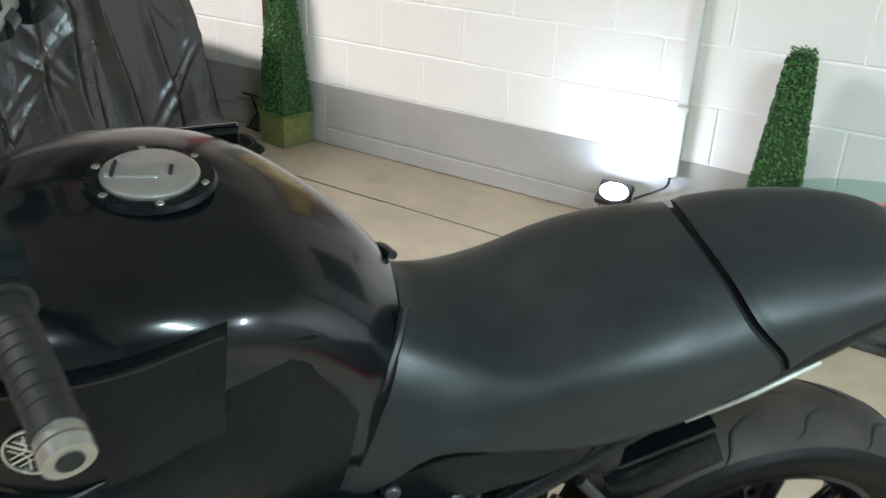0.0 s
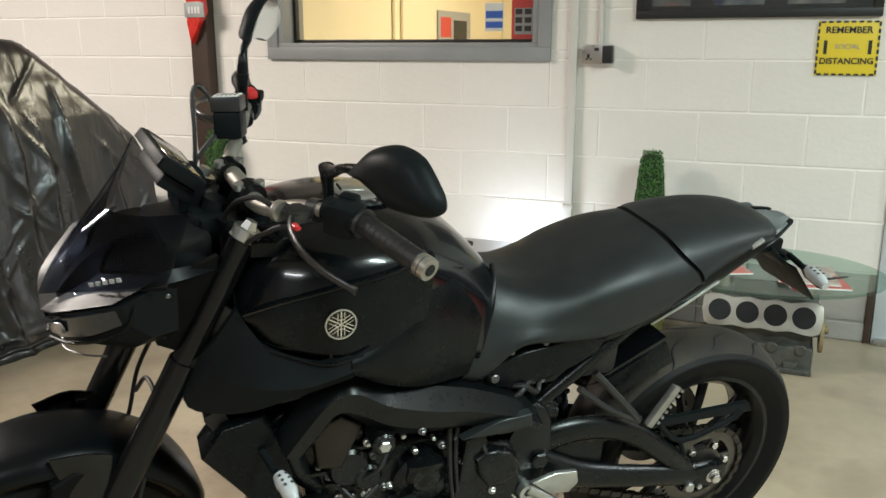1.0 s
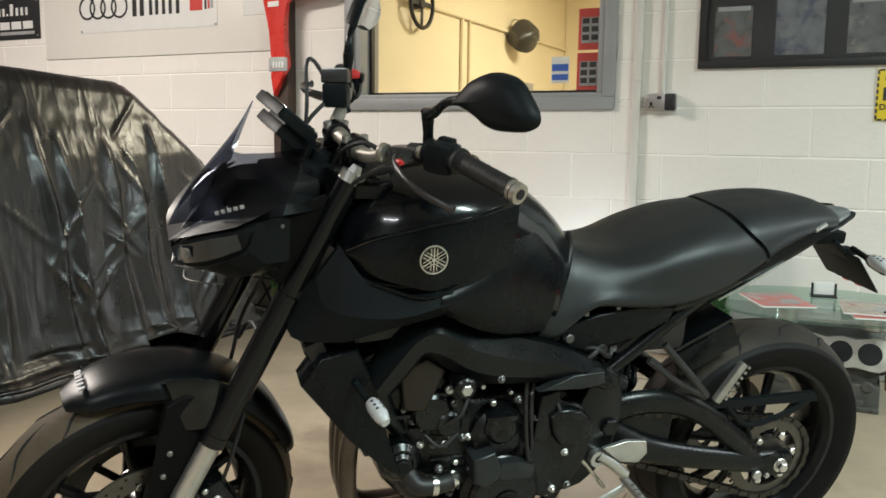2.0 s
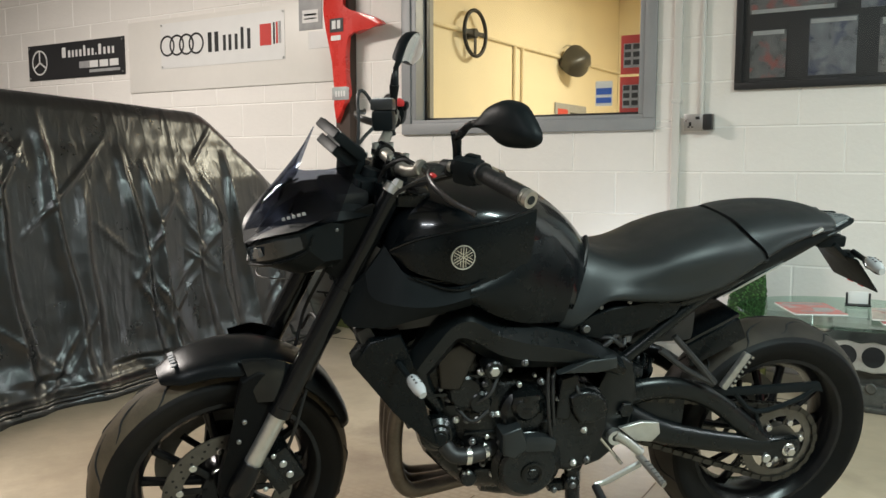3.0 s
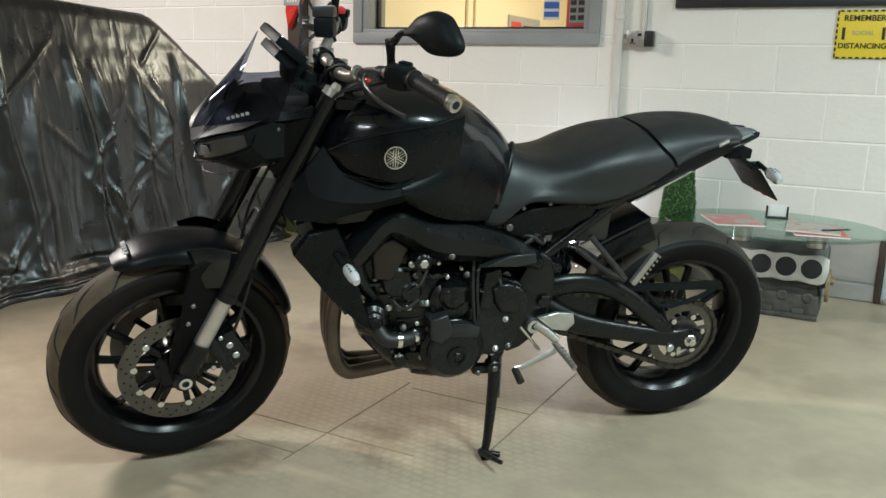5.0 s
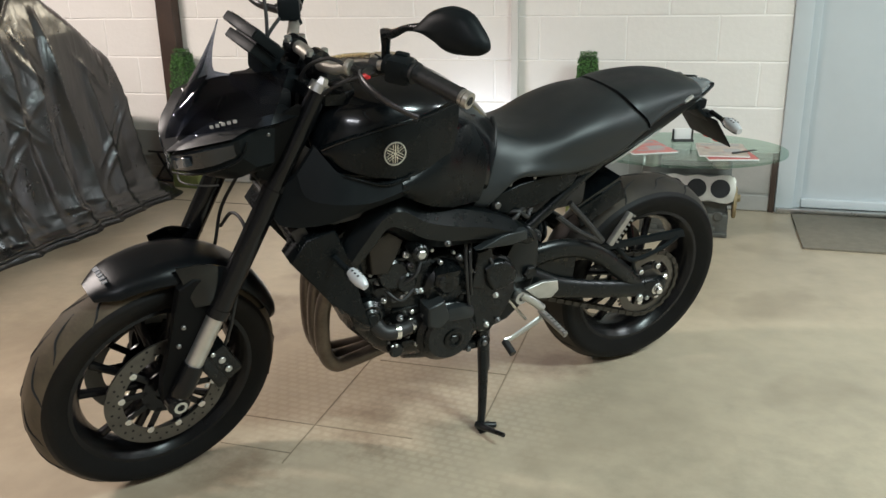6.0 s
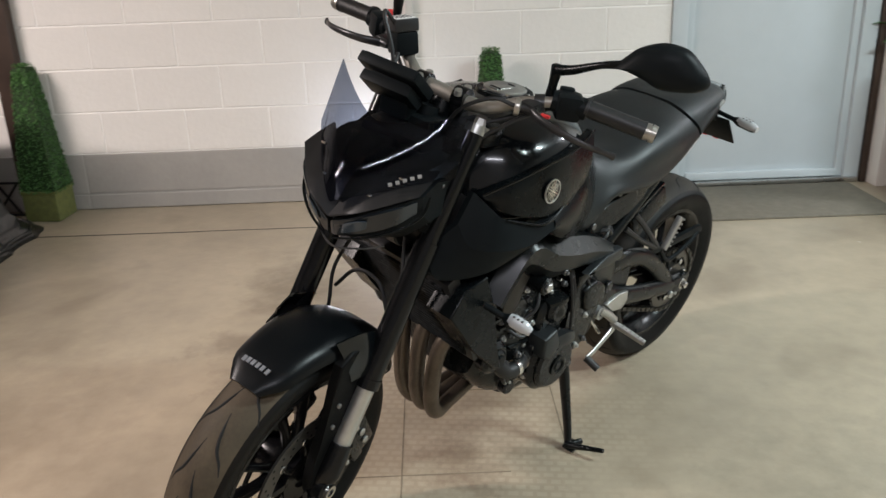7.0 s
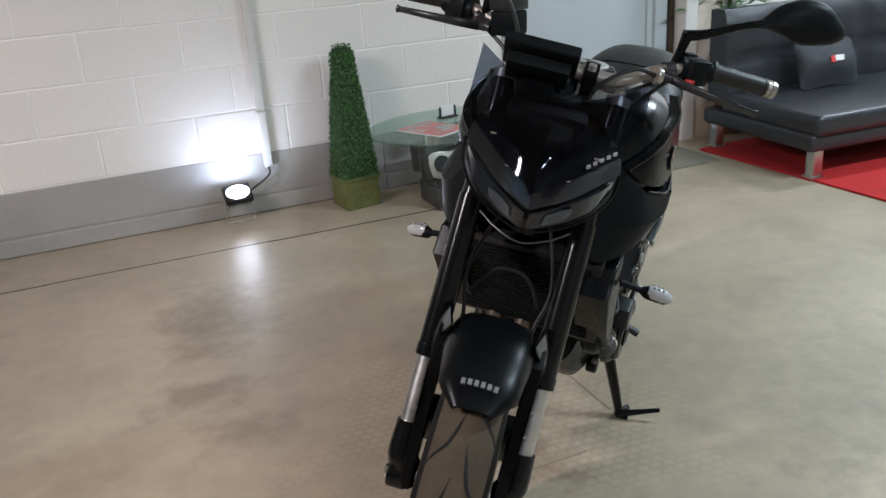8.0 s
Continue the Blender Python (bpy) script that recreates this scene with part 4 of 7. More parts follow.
part("shell", moved(hull([[(-0.14, 0, 0.03), (-0.14, 0.03, 0.0), (-0.14, 0, -0.03)], [(-0.115, 0, 0.09), (-0.115, 0.085, 0.0), (-0.115, 0, -0.09)], [(0, 0, 0.135), (0, 0.115, 0.0), (0, 0, -0.145)], [(0.10, 0, 0.10), (0.10, 0.085, 0.0), (0.10, 0, -0.12)], [(0.14, 0, 0.02), (0.14, 0.03, -0.02), (0.14, 0, -0.05)]], 5, 8), pose(0, 0, 0, 0, -20, 0)), material("dark_grey_helmet", (0.05, 0.048, 0.042), 0.35, vary=0.1), hm)
part("strap", tube([(0.06, -0.09, -0.06), (0.09, -0.09, -0.04), (0.10, -0.08, 0.02)], 0.006, 6), STEEL, hm)
part("hook", tube([(0.0, 0.02, 0.12), (-0.03, 0.08, 0.14), (-0.05, 0.115, 0.12)], 0.006, 6), STEEL, hm)
# notices stuck on the inside of the pane
for (nx0, nx1, nz0, nz1, mt, lb) in ((-0.359, -0.235, 1.492, 1.696, INKRED, "red bordered notice stuck on the window pane"), (-0.361, -0.240, 1.281, 1.478, INKRED, "red bordered notice stuck on the window pane"), (-0.498, -0.402, 1.329, 1.462, INKWHITE, "white and blue notice stuck on the window pane")):
    nt_ = thing("notice", pose((nx0 + nx1) / 2, 0.118, (nz0 + nz1) / 2), lb, "notice")
    part("sheet", box((0, -0.002, 0), (nx1 - nx0, 0.004, nz1 - nz0)), mt, nt_, smooth=0)
    w_, h_ = nx1 - nx0, nz1 - nz0
    if mt is INKRED:
        part("printed_text", box((0, -0.005, -0.005), (w_ * 0.74, 0.002, h_ * 0.62)), INKGREY, nt_, smooth=0)
        for sx in (-1, 1):
            for q in (-0.2, 0.0, 0.2):
                part("text_bar", box((sx * w_ * 0.19, -0.0068, h_ * q), (w_ * 0.28, 0.0015, h_ * 0.13)), INKBLACK, nt_, smooth=0)
    else:
        part("blue_band", box((0, -0.005, 0.012), (w_ * 0.9, 0.002, h_ * 0.26)), INKBLUE, nt_, smooth=0)
        part("blue_band", box((0, -0.005, -0.036), (w_ * 0.9, 0.002, h_ * 0.22)), INKBLUE, nt_, smooth=0)
cb = thing("notice_board", pose(-1.748, 2.83, 1.36, 0, 0, 90), "grey printed calendar hung on the office wall", "calendar")
part("sheet", box((0, -0.006, 0), (0.72, 0.008, 0.36)), INKGREY, cb, smooth=0)
part("red_patch", box((-0.20, -0.011, 0.05), (0.22, 0.002, 0.16)), INKRED, cb, smooth=0)
part("dark_patch", box((0.12, -0.011, 0.0), (0.30, 0.002, 0.22)), DARKBOARD, cb, smooth=0)
solid("conduit", tube([(OX0 + 0.012, 0.22, 1.93), (OX0 + 0.012, 2.0, 1.93), (OX0 + 0.012, OY, 1.93)], 0.016, 8, 1), CREAM, "cream painted pipe along the office wall", "pipe")
solid("conduit", tube([(OX0 + 0.012, 1.66, 0.0), (OX0 + 0.012, 1.66, 1.0), (OX0 + 0.012, 1.66, 1.93)], 0.014, 8, 1), CREAM, "cream painted upright pipe on the office wall", "pipe")
solid("conduit", tube([(OX0 + 0.012, 1.80, 0.0), (OX0 + 0.012, 1.80, 1.0), (OX0 + 0.012, 1.80, 1.93)], 0.012, 8, 1), CREAM, "cream painted upright pipe on the office wall", "pipe")

# floor joint: a thin dark strip of filler
solid("floor_joint", joined(*[box((0, 0, 0.0006), (1.0, 0.006 + 0.003 * (i % 2), 0.0012), 0, pose(-4.5 + i * 0.97, -0.43 - 0.008 * i + 0.004 * math.sin(i * 2.1), 0, 0, 0, -0.5)) for i in range(6)]), INKBLACK, "dark filled joint line across the concrete floor", "floor joint", kind="structure", smooth=0)
# worn joints between old floor slabs under the motorcycle
SLABJOINT = material("dirty_slab_joint", (0.20, 0.162, 0.112), 0.8, vary=0.3, scale=20)
for jx, jy, lx, ly in ((0.409, -2.06, 0.004, 0.72), (-0.042, -2.425, 0.004, 0.67), (0.200, -2.128, 0.42, 0.004), (-0.035, -2.561, 0.56, 0.004), (-0.145, -2.710, 0.21, 0.003)):
    solid("floor_joint", box((jx, jy, 0.0005), (lx, ly, 0.001), 0), SLABJOINT, "thin dirty joint between worn floor slabs", "floor joint", kind="structure", smooth=0)

# ---- the motorcycle ----
PAINT = material("gloss_black_paint", (0.0025, 0.0034, 0.0042), 0.20, vary=0.1, scale=20, coat=0.28, spec=0.28)
COWLP = material("black_cowl_paint", (0.0028, 0.0036, 0.0044), 0.34, vary=0.1, scale=20, spec=0.17)
MATTE = material("matte_black_plastic", (0.0032, 0.0034, 0.0035), 0.55, vary=0.15, scale=30, spec=0.1)
SATIN = material("satin_black_panel", (0.0030, 0.0042, 0.0048), 0.28, vary=0.15, scale=20, bump=0.03, bump_scale=500, spec=0.17)
GRAIN = material("grained_black_plastic", (0.0068, 0.0086, 0.0094), 0.44, vary=0.15, scale=30, bump=0.03, bump_scale=400, spec=0.08)
VINYL = material("black_seat_vinyl", (0.0115, 0.0142, 0.0152), 0.45, vary=0.15, scale=20, bump=0.06, bump_scale=420, spec=0.38)
TYRE = material("tyre_rubber", (0.0050, 0.0050, 0.0050), 0.5, vary=0.35, scale=12, bump=0.10, bump_scale=120, wear=((0.012, 0.010, 0.008), 3.0, 0.50, 0.80), spec=0.12)
TREAD = material("dusty_tyre_tread", (0.062, 0.048, 0.031), 0.68, vary=0.4, scale=14, bump=0.15, bump_scale=150, wear=((0.125, 0.097, 0.064), 4.0, 0.42, 0.70), spec=0.2)
TREADR = material("dark_tyre_tread", (0.026, 0.022, 0.018), 0.62, vary=0.4, scale=14, bump=0.15, bump_scale=150, wear=((0.065, 0.052, 0.038), 4.0, 0.44, 0.72), spec=0.2)
GROOVE = material("tyre_groove", (0.004, 0.004, 0.004), 0.9, vary=0.1)
RIM = material("black_cast_rim", (0.004, 0.004, 0.0045), 0.24, vary=0.15, scale=20, spec=0.25)
FRAME = material("black_frame_paint", (0.0030, 0.0042, 0.0046), 0.29, vary=0.15, scale=15, bump=0.008, bump_scale=200, spec=0.30)
CASE = material("black_engine_paint", (0.0036, 0.0044, 0.0046), 0.27, metal=0.05, vary=0.25, scale=25, bump=0.05, bump_scale=180, spec=0.34)
FORKBLACK = material("anodised_black_fork", (0.0042, 0.0045, 0.0050), 0.17, vary=0.1, scale=20, spec=0.28)
ALLOY = material("cast_alloy", (0.52, 0.52, 0.50), 0.34, metal=0.9, vary=0.15, scale=40, bump=0.05, bump_scale=300)
STEELDARK = material("dark_grey_alloy", (0.13, 0.13, 0.13), 0.36, metal=0.8, vary=0.15, scale=40)
STEELLEV = material("black_lever_alloy", (0.045, 0.045, 0.046), 0.35, metal=0.6, vary=0.15, scale=40)
BARM = material("bare_bar_metal", (0.30, 0.280, 0.245), 0.48, metal=0.7, vary=0.12, scale=40)
BRIGHT = material("bright_steel", (0.68, 0.67, 0.64), 0.18, metal=1.0, vary=0.08, scale=30)
DISCMETAL = material("brake_disc_steel", (0.12, 0.112, 0.10), 0.36, metal=0.9, vary=0.25, scale=30)
CHAINM = material("oily_chain_steel", (0.055, 0.05, 0.042), 0.42, metal=0.8, vary=0.3, scale=80)
PIPE = material("heat_stained_exhaust", (0.125, 0.100, 0.076), 0.42, metal=0.75, vary=0.35, scale=14, wear=((0.05, 0.036, 0.026), 6, 0.5, 0.7))
LENSW = material("clear_white_lens", (0.46, 0.47, 0.48), 0.15, vary=0.06, coat=0.6)
LENSGREY = material("grey_projector_lens", (0.030, 0.044, 0.060), 0.25, vary=0.1, scale=30, coat=0.4)
LENSDARK = material("dark_headlight_lens", (0.014, 0.017, 0.020), 0.12, vary=0.2, scale=30, coat=0.3, spec=0.3)
MIRRORG = material("mirror_glass", (0.85, 0.87, 0.88), 0.02, metal=1.0)
FACET = material("lighter_cast_facet", (0.020, 0.023, 0.024), 0.32, metal=0.3, vary=0.15, scale=30, spec=0.4)
HOSE = material("rubber_hose", (0.008, 0.008, 0.008), 0.5, vary=0.15)
REDTRIM = material("red_adjuster", (0.55, 0.03, 0.03), 0.35, vary=0.1)
SMOKE = glassy("smoked_screen", (0.50, 0.53, 0.60), rough=0.04, clear=0.90, gloss=0.22)

BIKE = pose(0.7236, -1.8431, 0.003, 0, 0, 224.06) @ pose(0, 0, 0, -10.9, 0, 0)
bike = thing("motorcycle", BIKE, "black naked sports motorcycle leaning on its side stand", "motorcycle")
# the bars, fork and front wheel are turned a little to the left about the raked steering axis
RAKE = Vector((-math.sin(radians(25)), 0, math.cos(radians(25))))
STEER = Matrix.Translation((1.055, 0, 1.03)) @ Matrix.Rotation(radians(12.8), 4, RAKE) @ Matrix.Translation((-1.055, 0, -1.03))
# the right bar half stands a little higher than the left
UP = Matrix.Translation((-0.030, 0, 1.058)) @ Matrix.Rotation(radians(-1.0), 4, "X") @ Matrix.Translation((0, 0, -1.055))
FX, FZ, FR = 1.453, 0.299, 0.300
RX, RZ, RR = 0.033, 0.3094, 0.3108


def bp(name, bm, mat, parent=bike, label="", steer=False, smooth=40):
    if steer:
        moved(bm, STEER)
    return part(name, bm, mat, parent, label, smooth)


def both(name, make, mat, parent=bike, label="", steer=False, smooth=40, bar=False):
    """A left part and its mirrored right twin."""
    for s in (1, -1):
        bm = make()
        if s < 0:
            moved(bm, Matrix.Diagonal((1, -1, 1, 1)))
            if bar:
                moved(bm, UP)
        bp(name, bm, mat, parent, label, steer, smooth)


def sheet(top, bottom, n=6, bulge=0.0, thick=0.006, nu=4, crease=0.0):
    """A panel between two lines, bowed outwards and given thickness inwards (towards the middle plane)."""
    a, b = spline(top, nu), spline(bottom, nu)
    k = len(a)
    outer, inner = [], []
    for i in range(k):
        ro, ri = [], []
        for j in range(n + 1):
            t = j / n
            p = a[i].lerp(b[i], t)
            p.y += bulge * (min(t / crease, (1 - t) / (1 - crease)) if crease else 4 * t * (1 - t))
            ro.append(p)
            ri.append(p - V(0, thick, 0))
        outer.append(ro)
        inner.append(ri)
    rings = [o + i[::-1] for o, i in zip(outer, inner)]
    return skin(rings)


def wheel(name, x, z, r, w, hub_w, steer, label, rear=False):
    rim_r, c = 0.216, (x, 0, z)
    hw = w * 0.40
    wheel_ob = bp(name, joined(
        lathe([(rim_r - 0.004, -hw), (rim_r + 0.006, -hw), (rim_r + 0.006, -hw + 0.006), (rim_r - 0.018, -hw + 0.022), (rim_r - 0.022, 0), (rim_r - 0.018, hw - 0.022), (rim_r + 0.006, hw - 0.006), (rim_r + 0.006, hw), (rim_r - 0.004, hw),
               (rim_r - 0.012, hw - 0.008), (rim_r - 0.028, hw - 0.028), (rim_r - 0.034, 0), (rim_r - 0.028, -hw + 0.028), (rim_r - 0.012, -hw + 0.008)], 72, centre=c),
        lathe([(0.018, -hub_w), (0.040, -hub_w), (0.046, -hub_w * 0.6), (0.050, 0), (0.046, hub_w * 0.6), (0.040, hub_w), (0.018, hub_w)], 32, centre=c)), RIM, bike, label, steer)
    for i in range(5):
        for d in (-13, 13):
            a = radians(72 * i + d + 20)
            inner = V(x + 0.042 * math.cos(a - radians(d) * 0.3), 0, z + 0.042 * math.sin(a - radians(d) * 0.3))
            outer = V(x + (rim_r - 0.027) * math.cos(a), 0, z + (rim_r - 0.027) * math.sin(a))
            bp("spoke", tube([inner + V(0, hub_w * 0.35, 0), inner.lerp(outer, 0.45) + V(0, hw * 0.30, 0), outer], [0.0125, 0.0085, 0.0105], 8, 4, 1.2), RIM, wheel_ob, steer=steer)
    sw = w / 2
    def crown(q):
        return r - (r - rim_r) * 0.36 * abs(q) ** 2.1, sw * 0.985 * q

    wallp = [(rim_r - 0.002, hw - 0.004), (rim_r + 0.012, hw + 0.002), (rim_r + (r - rim_r) * 0.40, sw * 0.985), (rim_r + (r - rim_r) * 0.62, sw), crown(0.97), crown(0.86), (crown(0.86)[0] - 0.008, crown(0.86)[1] - 0.004)]
    tyre = bp("tyre", joined(lathe(wallp, 120, centre=c), lathe([(p, -q) for p, q in wallp], 120, centre=c)), TYRE, wheel_ob, "worn black rubber tyre", steer, smooth=50)
    qs = [-0.862 + 1.724 * k / 16 for k in range(17)]
    bp("tread", lathe([crown(q) for q in qs] + [(r - 0.03, 0.0)], 120, centre=c), TREADR if rear else TREAD, tyre, "dusty grey-black tread" if rear else "dusty brown-black tread", steer, smooth=50)
    for i in range(32):
        s = 1 if i % 2 else -1
        a0 = 11.25 * i + (4 if rear else 0)
        pts = []
        for k in range(6):
            q = (0.10 + (0.13 if i % 4 < 2 else 0.16) * k) * s
            ang = radians(a0 - (5 if rear else 6) * k * 0.8 - 3 * math.sin(k))
            rr = r - (r - rim_r) * 0.36 * abs(q) ** 2.1 - 0.0010
            pts.append(V(x + rr * math.cos(ang), sw * 0.985 * q, z + rr * math.sin(ang)))
        bp("groove", tube(pts, [0.0014, 0.0032, 0.0036, 0.0033, 0.0028, 0.0012], 6, 3), GROOVE, tyre, steer=steer)
    return wheel_ob


front = wheel("front_wheel", FX, FZ, FR, 0.120, 0.055, True, "black ten-spoke cast front wheel")
rear = wheel("rear_wheel", RX, RZ, RR, 0.164, 0.075, False, "black ten-spoke cast rear wheel", True)


def brake_disc(parent, x, z, y, r0, r1, steer, holes=True):
    ob = bp("brake_disc", lathe([(r0, y - 0.0025), (r1, y - 0.0025), (r1, y + 0.0025), (r0, y + 0.0025)], 64, centre=(x, 0, z)), DISCMETAL, parent, "drilled steel brake disc", steer)
    s = 1 if y > 0 else -1
    dots = []
    for i in range(60):
        a = radians(6 * i)
        rr = r0 + (r1 - r0) * (0.2, 0.5, 0.8, 0.35, 0.65)[i % 5]
        dots.append(disc((x + rr * math.cos(a), y + s * 0.0024, z + rr * math.sin(a)), 0.0032, 0, s * 0.0006, 0, 8))
    h = bp("drill_hole", joined(*dots), GROOVE, ob, steer=steer)
    h["kind"] = "stuff"
    hubr = bp("disc_carrier", lathe([(0.03, y - s * 0.002), (0.062, y - s * 0.002), (0.062, y - s * 0.007), (0.03, y - s * 0.007)], 40, centre=(x, 0, z)), RIM, parent, "black disc carrier", steer)
    for i in range(10):
        a = radians(36 * i + 9)
        bp("arm", box(((r0 + 0.052) / 2 + 0.004, 0, 0), (r0 - 0.040, 0.004, 0.016), 0.001, Matrix.Translation((x, y - s * 0.004, z)) @ pose(0, 0, 0, 0, -math.degrees(a), 0)), RIM, hubr, "", steer)
    for i in range(10):
        a = radians(36 * i + 9)
        bp("bobbin", disc((x + (r0 + 0.003) * math.cos(a), y, z + (r0 + 0.003) * math.sin(a)), 0.009, 0, s * 0.005, 0.001, 12), BRIGHT, ob, steer=steer)


brake_disc(front, FX, FZ, 0.064, 0.108, 0.149, True)
brake_disc(front, FX, FZ, -0.064, 0.108, 0.149, True)
brake_disc(rear, RX, RZ, -0.085, 0.085, 0.122, False)

# fork: top at the clamps, foot at the axle
def fork_leg():
    return V(1.107, 0.110, 1.010), V(1.350, 0.111, 0.512), V(1.408, 0.111, 0.396)


TOPF, MIDF, LOWF = fork_leg()
both("fork_tube", lambda: joined(tube([TOPF, TOPF.lerp(MIDF, 0.42)], 0.0215, 20, 1), tube([TOPF.lerp(MIDF, 0.42), MIDF], 0.0250, 20, 1), tube([MIDF.lerp(TOPF, 0.04), MIDF], 0.0268, 20, 1)), FORKBLACK, bike, "black anodised upper fork tube", True)
both("fork_slider", lambda: tube([MIDF, LOWF.lerp(MIDF, -0.15)], 0.0205, 20, 1), ALLOY, bike, "bright metal fork slider", True)
both("fork_foot", lambda: joined(tube([LOWF, LOWF + (LOWF - MIDF) * 0.5, V(FX - 0.012, 0.100, FZ + 0.02), V(FX, 0.098, FZ - 0.018)], [0.026, 0.028, 0.030, 0.026], 14, 3),
     disc((FX, 0.088, FZ), 0.027, 0, 0.040, 0.004, 24), box((FX - 0.052, 0.092, FZ + 0.070), (0.075, 0.026, 0.030), 0.006, None)), FORKBLACK, bike, "", True)
both("axle_nut", lambda: lathe([(0.009, 0.128), (0.016, 0.128), (0.016, 0.134), (0.009, 0.134)], 24, centre=(FX, 0, FZ)), BRIGHT, bike, "", True)
both("brake_caliper", lambda: joined(box((0, 0, 0), (0.062, 0.064, 0.105), 0.012, Matrix.Translation((FX - 0.118, 0.080, FZ + 0.062)) @ pose(0, 0, 0, 0, 28, 0)), box((0, 0, 0), (0.03, 0.03, 0.12), 0.006, Matrix.Translation((FX - 0.088, 0.100, FZ + 0.055)) @ pose(0, 0, 0, 0, 28, 0))), CASE, bike, "black brake caliper", True)
for dx, dz in ((-0.112, 0.080), (-0.128, 0.048), (-0.090, 0.105), (-0.072, 0.020)):
    for s in (1, -1):
        bp("caliper_bolt", disc((FX + dx, s * 0.112, FZ + dz), 0.009 if dx < -0.1 else 0.006, 0, s * 0.006, 0.002, 16), ALLOY, bike, "", True)

# front mudguard: a shell round the tyre with side wings to the fork
def mudguard():
    rings = []
    for i in range(33):
        a = radians(65 + (160 - 65) * i / 32)
        t = i / 32
        r = float(np.interp(t, (0, 0.12, 0.4, 0.7, 1), (0.326, 0.337, 0.347, 0.340, 0.316)))
        wd = float(np.interp(t, (0, 0.08, 0.3, 0.7, 0.94, 1), (0.036, 0.068, 0.082, 0.079, 0.066, 0.048)))
        drop = float(np.interp(t, (0, 0.1, 0.35, 0.7, 1), (0.012, 0.028, 0.040, 0.040, 0.024)))
        sec = []
        for off in (0.0, -0.004):
            row = []
            for k in range(-6, 7):
                q = k / 6
                rr = r + off - drop * abs(q) ** 3.0
                row.append(V(FX + rr * math.cos(a), (wd + off) * math.sin(q * 1.45) / math.sin(1.45), FZ + rr * math.sin(a)))
            sec.append(row)
        rings.append(sec[0] + sec[1][::-1])
    return skin(rings)


guard = bp("front_mudguard", mudguard(), COWLP, bike, "gloss black front mudguard", True)
both("mudguard_wing", lambda: sheet([(1.425, 0.078, 0.640), (1.36, 0.092, 0.640), (1.285, 0.094, 0.605)], [(1.395, 0.104, 0.545), (1.355, 0.112, 0.545), (1.325, 0.106, 0.535)], 5, 0.006, 0.004), PAINT, guard, "", True)
both("fork_guard", lambda: plate([(1.428, 0.598), (1.360, 0.612), (1.352, 0.545), (1.392, 0.430), (1.395, 0.335), (1.430, 0.285), (1.478, 0.290), (1.478, 0.370), (1.446, 0.480)], 0.080, 0.101, 0.006, 2), MATTE, bike, "matte black fork leg guard", True)
PEGDULL = material("dull_bolt_steel", (0.20, 0.195, 0.185), 0.45, metal=0.8, vary=0.2, scale=60)
for dx, dz in ((1.436, 0.500), (1.449, 0.452)):
    for s in (1, -1):
        bp("guard_bolt", disc((dx - 0.012, s * 0.100, dz), 0.0055, 0, s * 0.007, 0.0015, 14), PEGDULL, bike, "", True)
INKDULL = material("dull_pale_decal", (0.17, 0.17, 0.18), 0.4, vary=0.15, scale=60)
for k in range(6):
    off = (k - 2.5) * 0.0112
    a = radians(72.0)
    rr = 0.3425 - 0.040 * (abs(off) / 0.066) ** 3
    bp("mudguard_mark", box((0, 0, 0), (0.0025, 0.0072, 0.0115), 0, Matrix.Translation((FX + rr * math.cos(a), off, FZ + rr * math.sin(a))) @ pose(0, 0, 0, 0, -72.0, 0)), INKDULL, guard, "pale lettering shown as plain bars", True)

# headlight and nose
def nacelle():
    """One half of the V-shaped headlight, a wedge that rises outwards."""
    secs = ((0.004, ((1.388, 0.872), (1.382, 0.834), (1.318, 0.812), (1.262, 0.825), (1.275, 0.915), (1.335, 0.905))),
            (0.060, ((1.376, 0.902), (1.366, 0.850), (1.305, 0.824), (1.245, 0.835), (1.250, 0.935), (1.318, 0.930))),
            (0.105, ((1.347, 0.927), (1.336, 0.874), (1.285, 0.843), (1.232, 0.850), (1.232, 0.950), (1.288, 0.950))),
            (0.134, ((1.302, 0.943), (1.292, 0.902), (1.262, 0.876), (1.222, 0.878), (1.222, 0.955), (1.252, 0.962))))
    return hull([[(x, y, z) for x, z in ring_] for y, ring_ in secs], 4, 1, mirror=False)


nose = bp("headlight", joined(nacelle(), moved(nacelle(), Matrix.Diagonal((1, -1, 1, 1)))), GRAIN, bike, "black twin-eyed V-shaped headlight shell", True, 25)
both("headlight_lens", lambda: sheet([(1.393, 0.012, 0.868), (1.383, 0.058, 0.893), (1.352, 0.106, 0.920), (1.312, 0.130, 0.934)], [(1.387, 0.012, 0.840), (1.374, 0.058, 0.858), (1.344, 0.104, 0.882), (1.304, 0.129, 0.906)], 4, 0.0, 0.008), LENSDARK, nose, "dark glossy headlight lens", True)
both("reflector", lambda: sheet([(1.3925, 0.034, 0.873), (1.388, 0.056, 0.887), (1.379, 0.074, 0.892)], [(1.3880, 0.030, 0.852), (1.380, 0.056, 0.864), (1.372, 0.070, 0.874)], 3, 0.0, 0.003), LENSGREY, nose, "grey projector lens", True)
both("brow", lambda: sheet([(1.338, 0.005, 0.922), (1.308, 0.068, 0.958), (1.246, 0.128, 0.976)], [(1.398, 0.005, 0.879), (1.384, 0.066, 0.911), (1.318, 0.136, 0.950)], 4, 0.002, 0.006), BLACKPL, nose, "matte black brow over the lamp", True)
